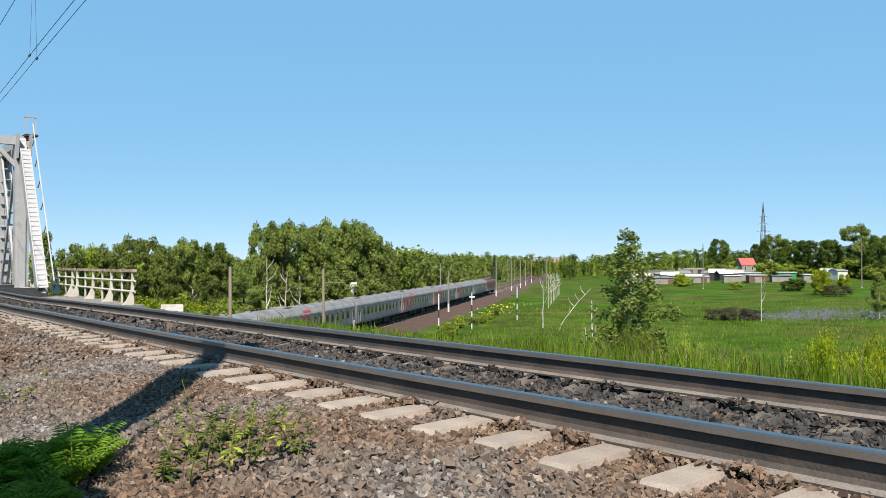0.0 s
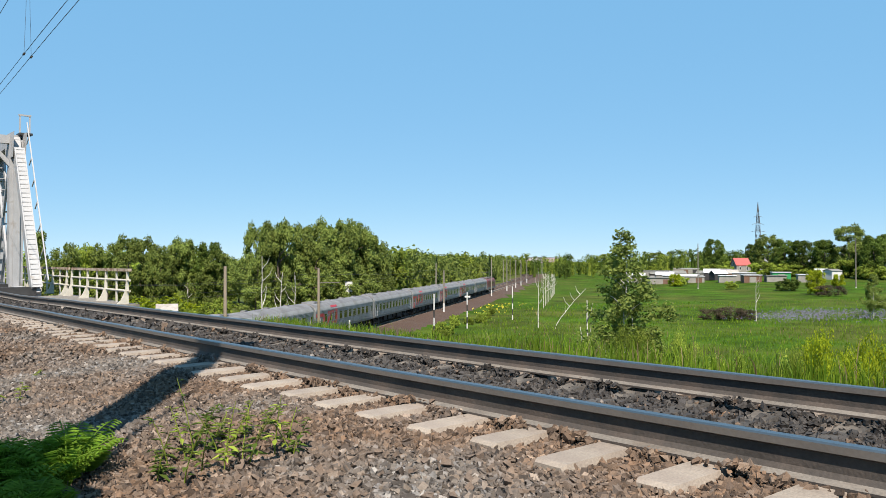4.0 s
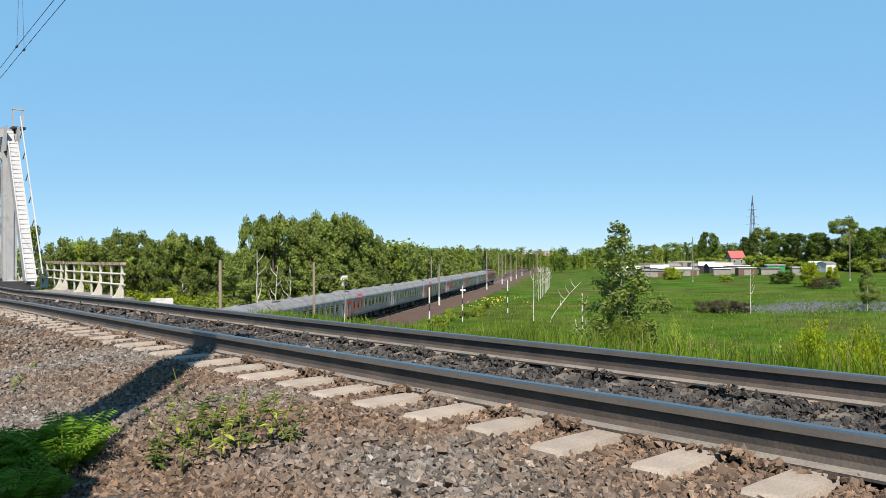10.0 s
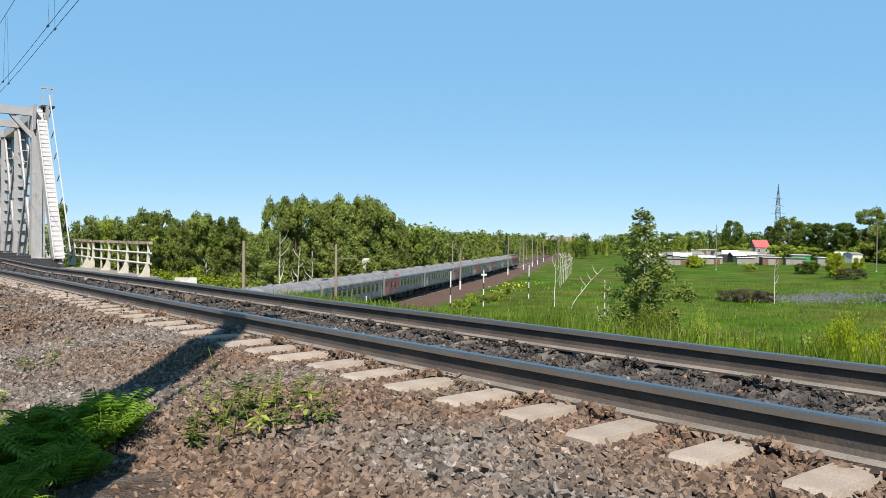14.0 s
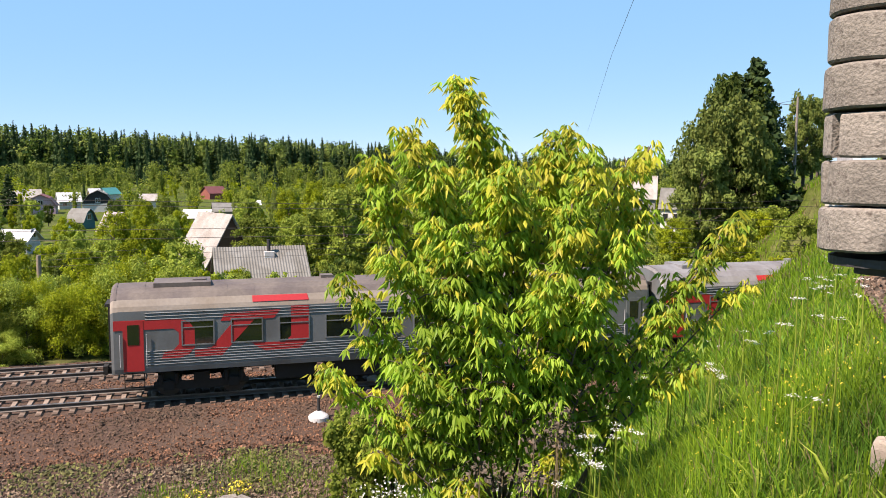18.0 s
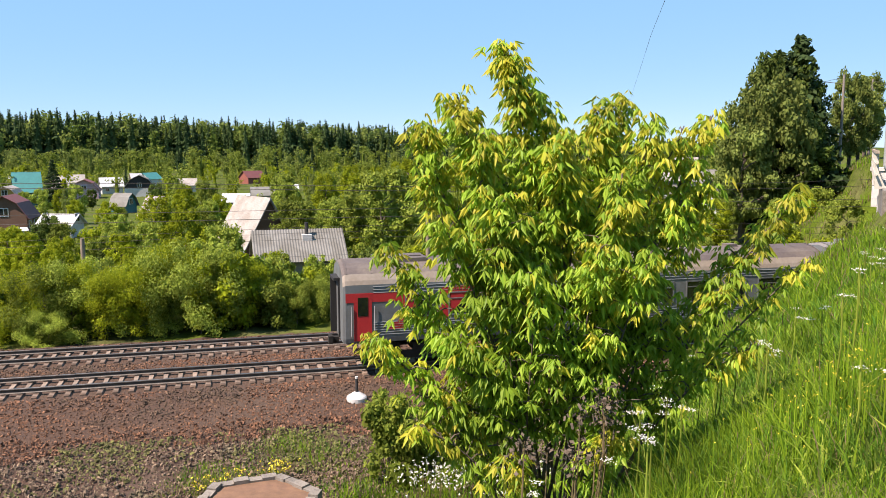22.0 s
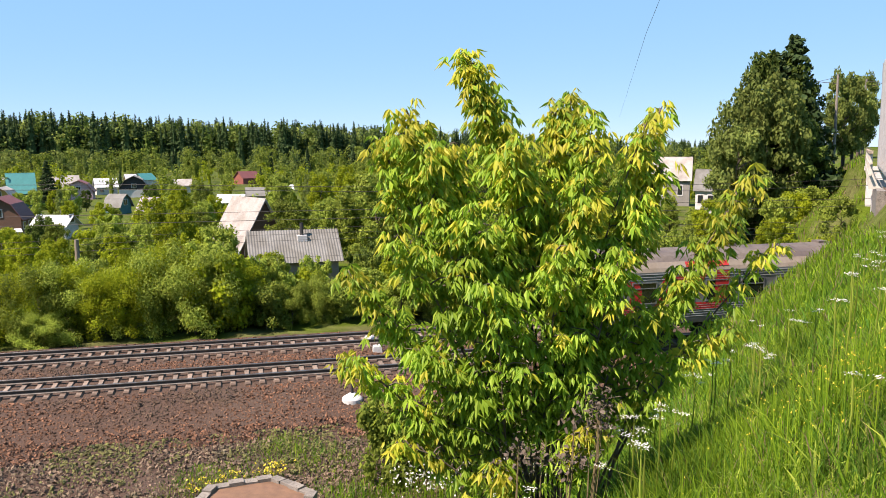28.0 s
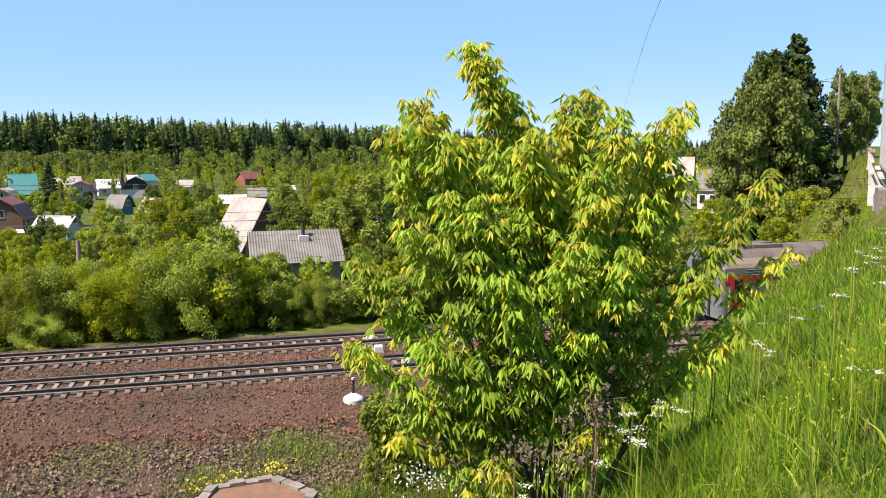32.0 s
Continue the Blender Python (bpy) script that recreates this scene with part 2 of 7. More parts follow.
# rust, darkened further to deepen the shade under the rail head
M_RAIL_SIDE = mat("rusty_shaded_rail_side", (0.06, 0.05, 0.044), 0.75, 0.0, var=0.25, scale=3, fine=50, second=(0.085, 0.066, 0.055), mix_scale=4)
# wear and dust, with the sunlit look of head sides and foot painted in
M_RAIL_HEAD = mat("worn_sunlit_rail_head", (0.2, 0.18, 0.165), 0.5, 0.3, var=0.15, scale=4, fine=60, bump=0.05)
M_RAIL_FOOT = mat("dusty_sunlit_rail_foot", (0.21, 0.19, 0.17), 0.85, 0.0, var=0.3, scale=6, fine=70, second=(0.16, 0.135, 0.115), mix_scale=3, mix_at=(0.5, 0.62))
M_RAIL_TOP = mat("polished_rail_top", (0.45, 0.41, 0.38), 0.36, 1.0, var=0.06, scale=5, fine=30, bump=0.03)
M_CONC = mat("sleeper_concrete", (0.42, 0.36, 0.3), 0.9, var=0.25, scale=6, fine=90, second=(0.3, 0.25, 0.21), mix_scale=3, rnd=0.1)
M_CONC_OLD = mat("stained_sleeper_concrete", (0.27, 0.21, 0.17), 0.92, var=0.3, scale=6, fine=90, second=(0.13, 0.085, 0.06), mix_scale=2.5, mix_at=(0.45, 0.62), rnd=0.25)
M_CONC2 = mat("weathered_concrete", (0.265, 0.24, 0.21), 0.92, var=0.35, scale=7, fine=90, bump=0.4, second=(0.12, 0.1, 0.085), mix_scale=34, mix_at=(0.56, 0.68), rnd=0.18)
M_WHITE = mat("white_paint", (0.72, 0.72, 0.72), 0.7, var=0.1, scale=5, fine=40, second=(0.5, 0.48, 0.45), mix_scale=3, mix_at=(0.62, 0.75))
M_REDBAND = mat("red_band_paint", (0.62, 0.13, 0.14), 0.7, var=0.12, scale=5, fine=50)
M_RAILING = mat("cream_railing_paint", (0.66, 0.63, 0.55), 0.7, var=0.15, scale=3, fine=30, second=(0.4, 0.33, 0.25), mix_scale=4, mix_at=(0.6, 0.72))
M_STEEL_W = mat("white_painted_steel", (0.45, 0.46, 0.48), 0.55, 0.0, var=0.12, scale=2, fine=25, second=(0.33, 0.31, 0.29), mix_scale=2, mix_at=(0.6, 0.72))
M_STEEL_D = mat("dark_steel", (0.05, 0.05, 0.052), 0.6, 0.2, var=0.2)
M_STEEL_G = mat("galvanised_steel", (0.16, 0.17, 0.18), 0.6, 0.2, var=0.15)
M_RUST = mat("rusted_iron", (0.22, 0.12, 0.07), 0.85, var=0.3, fine=60)
M_WIRE = mat("wire_metal", (0.09, 0.085, 0.08), 0.6, 0.6, var=0.1)
M_TRUNK = mat("bark", (0.14, 0.11, 0.085), 0.95, var=0.35, scale=3, fine=30, stretch=(1, 1, 0.25), bump=0.6)
M_BIRCH = mat("birch_bark", (0.62, 0.6, 0.56), 0.85, var=0.15, scale=3, fine=20, second=(0.09, 0.08, 0.07), mix_scale=6, mix_at=(0.58, 0.64), stretch=(1, 1, 0.8))
M_WOOD = mat("grey_wood_pole", (0.3, 0.25, 0.19), 0.9, var=0.25, scale=2, fine=40, stretch=(1, 1, 0.15))

# ---------- the lie of the land ----------
TH = radians(40.17)                      # way of the upper line by the camera, left of +y
CT, ST = math.cos(TH), math.sin(TH)
UC = 4.38                                # its middle lies this far across
BR0, BR1 = 39.0, 77.0                    # bridge from and to, along the line
LOW_Z = -8.15                             # rail tops of the lower lines
FLOOR = -9.0


def bend(s):
    """How far the upper line has swung to the right at s."""
    s = np.asarray(s, float)
    return np.where(s < 20, 0.00175 * s * s * (s > -30), 0.7 + (s - 20) * 0.07)


def grade(s):
    """How its rails fall towards the bridge."""
    s = np.clip(np.asarray(s, float), -40, 40)
    hump = np.interp(s, [-10, 3, 9, 16, 21, 28], [0.02, 0.03, 0.045, 0.08, 0.08, 0.0])
    return 0.078 - 0.0087 * s - 0.00022 * np.clip(s, 0, 20) ** 2 + np.clip(s - 20, 0, 20) ** 2 * 0.00022 + hump


def up(s, lat, z=0.0):
    """A place by metres along the upper line, across it and up."""
    l2 = lat + float(bend(s))
    return Vector((CT * l2 - ST * s, ST * l2 + CT * s, z + float(grade(s))))


def up_turn(s):
    """The way of the upper line at s, degrees left of +y."""
    return math.degrees(TH - math.atan(min(max(s, -30), 20) * 0.0035))


def low_x(y):
    return -34.3 + 0.2144 * y - 0.000071 * y * y


def low_head(y):
    return math.atan(0.2144 - 0.000142 * y)


PROFILE = ([0, 1.25, 1.85, 3.3, 4.3, 4.9, 6.6, 13.8], [-0.235, -0.235, -0.27, -0.42, -0.44, -0.74, -2.05, -8.5])


def floor_z(x, y):
    """The low land: flat by the lines, rising to the right far off, falling a little to the village."""
    d = x - low_x(np.clip(y, -200, 700))
    z = FLOOR + 0.0 * d
    z = z + np.clip((y - 120) / 200, 0, 1) * 3.6 * np.clip((d - 40) / 60, 0, 1)
    z = z - np.clip((-d - 40) / 150, 0, 1) * 1.5
    z = z + np.clip((0.5 * np.hypot(x, y) - 200) / 300, 0, 1) * 4.0
    return z


def ground_z(x, y):
    x, y = np.asarray(x, float), np.asarray(y, float)
    lat, s = CT * x + ST * y, CT * y - ST * x
    u = np.abs(lat - UC - bend(s))
    base = floor_z(x, y)
    u = u + np.interp(s, [4.5, 10.5, 30], [0, 0.95, 2.3]) * np.clip((u - 3.15) / 0.7, 0, 1) * (lat < UC)      # the shoulder narrows past the pole
    e = np.interp(u, *PROFILE)
    e = np.where(u > 13.8, -8.5 - (u - 13.8) / 1.1, e) + grade(s)
    near = np.clip((s - (BR0 - 3)), 0, None)
    far = np.clip(((BR1 + 3) - s), 0, None)
    e = e - np.where((s > BR0 - 3) & (s < BR1 + 3), np.minimum(near, far) * 1.1, 0)
    e = e + 0.2 * np.exp(-((x + 2.15) ** 2 + (y - 2.75) ** 2) / 0.22)
    return np.maximum(base, e)


def ground():
    """One sheet to the horizon, finer near the lines, in four soils."""
    def axis(*segs):
        out = []
        for a, b, st in segs:
            out.extend(np.arange(a, b, st))
        return np.array(out)
    xs = axis((-3000, -600, 200), (-600, -140, 20), (-140, -60, 3), (-60, 30, 0.7), (30, 150, 4), (150, 600, 25), (600, 3001, 200))
    ys = axis((-1500, -200, 100), (-200, -40, 10), (-40, 110, 0.9), (110, 220, 4), (220, 800, 20), (800, 3001, 200))
    X, Y = np.meshgrid(xs, ys)
    Z = ground_z(X, Y) + 0.0
    rng = np.random.default_rng(3)
    lat = CT * X + ST * Y
    u = np.abs(lat - UC - bend(CT * Y - ST * X))
    d = X - low_x(np.clip(Y, -200, 700))
    Z = Z + np.where(u > 4.6, rng.normal(0, 0.05, Z.shape), 0)
    # lower formation: two tracks on ballast
    form = np.interp(-d, [-16, -5.2, -2.6, 7.2, 9.0], [FLOOR, -8.85, LOW_Z - 0.3, LOW_Z - 0.3, -8.95])
    inside = (d < 5.2) & (d > -9) & (Z < -8.2) & (Y < 900)
    Z = np.where(inside, form, Z)
    idx = np.arange(X.size).reshape(X.shape)
    q = np.stack([idx[:-1, :-1], idx[:-1, 1:], idx[1:, 1:], idx[1:, :-1]], -1).reshape(-1, 4)
    v = np.stack([X, Y, Z], -1).reshape(-1, 3)
    c = v[q].mean(1)
    cl = CT * c[:, 0] + ST * c[:, 1]
    cs = CT * c[:, 1] - ST * c[:, 0]
    cu, cd = np.abs(cl - UC - bend(cs)), c[:, 0] - low_x(np.clip(c[:, 1], -200, 700))
    slot = np.zeros(len(q), int)
    slot[(cu < 3.6) & ((cs < BR0) | (cs > BR1))] = 1
    slot[(cu >= 3.6) & (cu < 24) & (c[:, 2] > -8.75)] = 2
    slot[(cd < np.where(c[:, 1] > 34, 6.5, 15)) & (cd > -9.5) & (c[:, 2] < -7.95) & (c[:, 1] < 900)] = 3
    slot[(cd <= -9.5) & (cd > -400) & (np.abs(c[:, 1]) < 900)] = 2
    me = np_mesh("ground", v, q, [M_GRASSGROUND, M_GRAVEL, M_SOIL, M_LOWBALLAST], slot, smooth=True)
    return tagged(new("ground", me), "grassy ground with gravelled railway banks", "ground", kind="structure")


ground()

# ---------- tracks ----------
RAIL = [(-0.075, -0.18), (0.075, -0.18), (0.075, -0.167), (0.03, -0.152), (0.01, -0.128), (0.009, -0.054), (0.0355, -0.042), (0.0365, -0.008), (0.026, 0.0), (-0.026, 0.0), (-0.0365, -0.008), (-0.0355, -0.042), (-0.009, -0.054), (-0.01, -0.128), (-0.03, -0.152), (-0.075, -0.167)]


def rail_mesh(name, path, parent, z=0.0):
    """A rail swept along path: places with the way across them. The running face is polished; shade on the web and sun
    on head sides and foot are partly in the colours.
    """
    g = Geo()
    rings = [[(p.x + a.x * w, p.y + a.y * w, p.z + h + z) for w, h in RAIL] for p, a in path]
    n, k = len(RAIL), len(rings)
    for r in rings:
        g.v.extend(r)
    for i in range(k - 1):
        for j in range(n):
            q = (j + 1) % n
            g.f.append((i * n + j, i * n + q, (i + 1) * n + q, (i + 1) * n + j))
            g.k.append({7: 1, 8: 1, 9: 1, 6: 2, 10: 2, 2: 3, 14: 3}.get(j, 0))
    g.f += [tuple(range(n))[::-1], tuple(range((k - 1) * n, k * n))]
    g.k += [0, 0]
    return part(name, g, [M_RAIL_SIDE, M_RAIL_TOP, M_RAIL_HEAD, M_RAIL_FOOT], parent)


def sleeper_mesh(length=2.7):
    """A concrete sleeper: tapered section, lowered and narrowed middle."""
    g = Geo()
    rings = []
    for x, w, h in ((-length / 2, 0.12, 0.16), (-length / 2 + 0.03, 0.135, 0.175), (-0.85, 0.13, 0.185), (-0.7, 0.12, 0.17), (-0.55, 0.11, 0.15), (0.55, 0.11, 0.15), (0.7, 0.12, 0.17), (0.85, 0.13, 0.185), (length / 2 - 0.03, 0.135, 0.175), (length / 2, 0.12, 0.16)):
        t = w * 0.72
        rings.append([(x, -w, -0.05), (x, w, -0.05), (x, w, h - 0.09), (x, t, h), (x, -t, h), (x, -w, h - 0.09)])
    g.loft(rings)
    for i in range(18, 42):
        g.k[i] = 1
    return g


def upper_track():
    tr = thing("upper_track", label="single railway track with worn rails on concrete sleepers", category="railway track", kind="structure")
    ss = [-14 + i * 1.0 for i in range(175)]
    for lat, lift in ((UC - 0.797, 0.0), (UC + 0.797, 0.018)):     # the outer rail lies a little higher
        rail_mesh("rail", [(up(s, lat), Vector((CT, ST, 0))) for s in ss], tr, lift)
    me = sleeper_mesh().mesh("sleeper", [M_CONC, M_OILCONC])
    s = 5.98 - 0.545 * 26
    i = 0
    while s < BR0 - 1:
        o = part("sleeper", me, None, tr)
        j = random.uniform(-0.04, 0.04)
        o.matrix_basis = Matrix.Translation(up(s, UC + j, -0.365)) @ pose(0, 0, 0, 0, 0, up_turn(s) + random.uniform(-1, 1))
        s += 0.545
        i += 1
    return tr


def lower_track(off, name):
    tr = thing(name, label="railway track with dark rails on stained concrete sleepers", category="railway track", kind="structure")
    def at(y, o):
        h = low_head(y)
        return Vector((low_x(y) + math.cos(h) * o, y - math.sin(h) * o, LOW_Z)), Vector((math.cos(h), -math.sin(h), 0))
    ys = [-70 + 4 * i for i in range(30)] + [50 + 12 * i for i in range(60)]
    for o in (off - 0.797, off + 0.797):
        rail_mesh("rail", [at(y, o) for y in ys], tr)
    me = sleeper_mesh().mesh("sleeper", [M_CONC_OLD, M_CONC_OLD])
    y, i = -42.0, 0
    g = Geo()
    while y < 330:
        p, a = at(y, off)
        mm = Matrix.Translation(p + Vector((0, 0, -0.4))) @ pose(0, 0, 0, 0, 0, -math.degrees(low_head(y)))
        if -14 < y < 30:
            part("sleeper", me, None, tr, m=mm)
        else:
            g.box(-1.35, 1.35, -0.13, 0.13, -0.03, 0.19, m=mm)
        y += 0.545
    part("far_sleepers", g, M_CONC_OLD, tr)["kind"] = "stuff"
    return tr


upper_track()
lower_track(0.0, "lower_track_near")
lower_track(-4.6, "lower_track_far")

# ---------- train ----------
M_CAR = mat("grey_car_paint", (0.2, 0.225, 0.24), 0.5, 0.1, var=0.08, scale=1.0, fine=12, bump=0.02, second=(0.16, 0.17, 0.175), mix_scale=0.8)
M_CARRED = mat("red_car_paint", (0.55, 0.03, 0.035), 0.45, 0.0, var=0.1, scale=1.0, fine=12, bump=0.02)
M_CARROOF = mat("dirty_car_roof", (0.115, 0.095, 0.092), 0.75, 0.0, var=0.2, scale=0.8, fine=8, second=(0.16, 0.135, 0.12), mix_scale=0.6)
M_GREYROOF = mat("grey_car_roof", (0.25, 0.255, 0.27), 0.7, 0.0, var=0.2, scale=0.6, fine=8, second=(0.19, 0.185, 0.19), mix_scale=0.5)
M_GREYCOVE = mat("grey_roof_side", (0.33, 0.335, 0.34), 0.6, 0.0, var=0.12, scale=0.7, fine=8, second=(0.27, 0.265, 0.26), mix_scale=0.5)
M_CARCOVE = mat("dusty_roof_side", (0.3, 0.25, 0.2), 0.7, 0.0, var=0.12, scale=0.7, fine=8, second=(0.33, 0.29, 0.25), mix_scale=0.5)
M_UNDER = mat("black_underframe", (0.018, 0.017, 0.016), 0.8, 0.2, var=0.3)
M_GLASS = mat("dark_car_glass", (0.012, 0.018, 0.016), 0.06, 0.0, var=0.1, bump=0.0, spec=0.9)
M_CURTAIN = mat("pale_blind", (0.42, 0.46, 0.42), 0.8, var=0.1)
M_BLACK = mat("black_rubber", (0.015, 0.015, 0.015), 0.8, var=0.1)
CAR_L, CAR_P = 22.35, 23.0               # body length and pitch
CAR_W = 1.53                            # half width


def car_section(hw=CAR_W):
    """Half a section from the sill up to the roof's middle: (across, up)."""
    return [(hw - 0.03, 1.12), (hw, 1.3), (hw, 3.45), (hw - 0.06, 3.62), (hw - 0.2, 3.86), (hw - 0.45, 4.07), (hw - 0.85, 4.22), (0, 4.32)]


def bogie(car, x, turn):
    b = Geo()
    for sy in (-1, 1):
        b.loft([[(xx, sy * 1.1 - 0.06, z0), (xx, sy * 1.1 + 0.06, z0), (xx, sy * 1.1 + 0.06, z1), (xx, sy * 1.1 - 0.06, z1)] for xx, z0, z1 in ((-1.75, 0.45, 0.62), (-1.2, 0.4, 0.7), (-0.6, 0.3, 0.62), (0.6, 0.3, 0.62), (1.2, 0.4, 0.7), (1.75, 0.45, 0.62))])
        for ax in (-1.2, 1.2):
            b.box(ax - 0.2, ax + 0.2, sy * 1.12 - 0.12, sy * 1.12 + 0.12, 0.32, 0.66)
            for sp in (-0.28, 0.28):
                b.tube([(ax + sp, sy * 1.15, 0.55), (ax + sp, sy * 1.15, 0.95)], 0.09, 8)
    b.box(-0.3, 0.3, -1.2, 1.2, 0.62, 0.95)
    p = part("bogie", b, M_UNDER, car, "black bogie frame with springs", m=Matrix.Translation((x, 0, 0)))
    w = Geo()
    for sy in (-0.79, 0.79):
        w.lathe([(0.05, -0.07), (0.42, -0.065), (0.475, -0.06), (0.475, 0.06), (0.42, 0.065), (0.36, 0.03), (0.12, 0.04), (0.05, 0.07)], 24)
        nv = 8 * 24
        for i in range(len(w.v) - nv, len(w.v)):
            px, py, pz = w.v[i]
            w.v[i] = (px, pz + sy, py)
    w.tube([(0, -1.1, 0), (0, 1.1, 0)], 0.08, 10)
    wm = w.mesh("wheelset", M_STEEL_D)
    for ax in (-1.2, 1.2):
        o = part("wheelset", wm, None, car, m=Matrix.Translation((x + ax, 0, 0.475)))
    return p


def train_car(name, label, red_end=1, windows=10, roof=None, cove=None):
    """A passenger car along +x, rail tops at z=0. Ribbed sides, arched roof, doors at both ends."""
    roof, cove = roof or M_CARROOF, cove or M_CARCOVE
    car = thing(name, label=label, category="train car", group="cars of the passenger train")
    sec = car_section()
    full = [(a, z) for a, z in sec] + [(-a, z) for a, z in sec[::-1][1:]]
    n = len(full)
    g = Geo()
    h = CAR_L / 2
    rings = []
    for x, k in ((-h, 0.965), (-h + 0.1, 0.995), (-h + 0.3, 1.0), (h - 0.3, 1.0), (h - 0.1, 0.995), (h, 0.965)):
        rings.append([(x, a * k, 1.12 + (z - 1.12) * k) for a, z in full])
    for r in rings:
        g.v.extend(r)
    for i in range(len(rings) - 1):
        for j in range(n - 1):
            g.f.append((i * n + j, i * n + j + 1, (i + 1) * n + j + 1, (i + 1) * n + j))
            zz = min(full[j][1], full[j + 1][1])
            g.k.append(1 if zz >= 3.85 else (2 if zz >= 3.44 else 0))
        g.f.append((i * n + n - 1, i * n, (i + 1) * n, (i + 1) * n + n - 1))
        g.k.append(3)
    g.f += [tuple(range(n)), tuple(range((len(rings) - 1) * n, len(rings) * n))[::-1]]
    g.k += [0, 0]
    body = part("body", g, [M_CAR, roof, cove, M_UNDER], car)
    # ribs
    rib = Geo()
    for sy in (-1, 1):
        for z in (1.42, 1.52, 1.62, 1.72, 1.82, 1.92, 3.12, 3.24, 3.36):
            y = sy * CAR_W
            rib.add([(-h + 1.2, y, z - 0.022), (-h + 1.2, y + sy * 0.022, z), (-h + 1.2, y, z + 0.022), (h - 1.2, y, z - 0.022), (h - 1.2, y + sy * 0.022, z), (h - 1.2, y, z + 0.022)], [(0, 1, 4, 3), (1, 2, 5, 4), (0, 2, 1), (3, 4, 5)])
    part("side_ribs", rib, M_CAR, car)
    roofrib = Geo()
    for k in range(-11, 12):
        roofrib.loft([[(k * 1.0 + d, a * 1.003, z * 1.0025) for a, z in full[4:-4]] for d in (-0.03, 0.03)], close=False, caps=False)
    part("roof_seams", roofrib, roof, car)
    # windows with frames
    span = 18.0
    xs = [-span / 2 + (i + 0.5) * span / windows for i in range(windows)]
    for x in xs:
        for sy in (-1, 1):
            y = sy * CAR_W
            wf, wg = Geo(), Geo()
            w, z0, z1 = 0.55, 2.12, 2.98
            for a0, a1, b0, b1 in ((-w - 0.05, w + 0.05, z0 - 0.05, z0), (-w - 0.05, w + 0.05, z1, z1 + 0.05), (-w - 0.05, -w, z0, z1), (w, w + 0.05, z0, z1), (-w, w, z1 - 0.24, z1 - 0.2)):
                wf.box(x + a0, x + a1, min(y, y + sy * 0.03), max(y, y + sy * 0.03), b0, b1)
            wg.box(x - w, x + w, min(y, y + sy * 0.012), max(y, y + sy * 0.012), z0, z1)
            win = part("window", wg, M_GLASS, car)
            part("window_frame", wf, M_CAR, win)
    # doors and end gear
    for sx in (-1, 1):
        for sy in (-1, 1):
            y = sy * CAR_W
            x = sx * (h - 0.78)
            dg = Geo()
            dg.box(x - 0.36, x + 0.36, min(y, y + sy * 0.02), max(y, y + sy * 0.02), 1.2, 3.1)
            dm = M_CARRED if sx == -1 and red_end else M_CAR
            door = part("door", dg, dm, car)
            wg = Geo().box(x - 0.2, x + 0.2, min(y, y + sy * 0.03), max(y, y + sy * 0.03), 2.2, 2.95)
            part("door_window", wg, M_GLASS, door)
            for hx in (x - 0.46, x + 0.46):
                part("handrail", Geo().tube([(hx, y + sy * 0.06, 1.4), (hx, y + sy * 0.06, 2.6)], 0.018, 6), M_STEEL_W, door)
            st = Geo()
            for k in range(3):
                st.box(x - 0.33, x + 0.33, min(y - sy * 0.3, y - sy * 0.02), max(y - sy * 0.3, y - sy * 0.02), 0.5 + 0.3 * k, 0.54 + 0.3 * k)
            st.box(x - 0.36, x - 0.33, -0.02 + y - sy * 0.15, 0.02 + y - sy * 0.15, 0.5, 1.2)
            st.box(x + 0.33, x + 0.36, -0.02 + y - sy * 0.15, 0.02 + y - sy * 0.15, 0.5, 1.2)
            part("steps", st, M_UNDER, car)
        e = Geo()
        e.box(sx * h - 0.02 + (0.05 * sx), sx * h + 0.02 + (0.22 * sx) if sx > 0 else sx * h + 0.02, -0.62, -0.5, 1.2, 3.6)
        e.box(min(sx * h, sx * (h + 0.25)), max(sx * h, sx * (h + 0.25)), 0.5, 0.62, 1.2, 3.6)
        e.box(min(sx * h, sx * (h + 0.25)), max(sx * h, sx * (h + 0.25)), -0.62, 0.62, 3.5, 3.62)
        part("gangway", e, M_BLACK, car, "black rubber gangway frame")
        c = Geo()
        c.box(min(sx * h, sx * (h + 0.4)), max(sx * h, sx * (h + 0.4)), -0.12, 0.12, 0.85, 1.1)
        c.box(min(sx * (h + 0.25), sx * (h + 0.42)), max(sx * (h + 0.25), sx * (h + 0.42)), -0.22, 0.22, 0.82, 1.15)
        part("coupler", c, M_UNDER, car)
        bogie(car, sx * 8.0, 0)
    u = Geo()
    for x0, x1, d, zb in ((-5.2, -3.6, 1.25, 0.5), (-3.0, -0.8, 1.3, 0.42), (0.2, 1.6, 1.2, 0.55), (2.2, 5.0, 1.3, 0.4)):
        for sy in (-1, 1):
            u.box(x0, x1, min(sy * 0.5, sy * d), max(sy * 0.5, sy * d), zb, 1.12)
    u.box(-h + 0.3, h - 0.3, -0.5, 0.5, 0.85, 1.12)
    part("underframe", u, M_UNDER, car)
    for x in (-8, -3, 2, 7):
        part("roof_vent", Geo().box(x - 0.25, x + 0.25, -0.25, 0.25, 4.28, 4.4), roof, car)
    part("roof_hatch", Geo().box(-h + 1.5, -h + 3.6, -0.75, 0.75, 4.2, 4.36), roof, car)
    return car


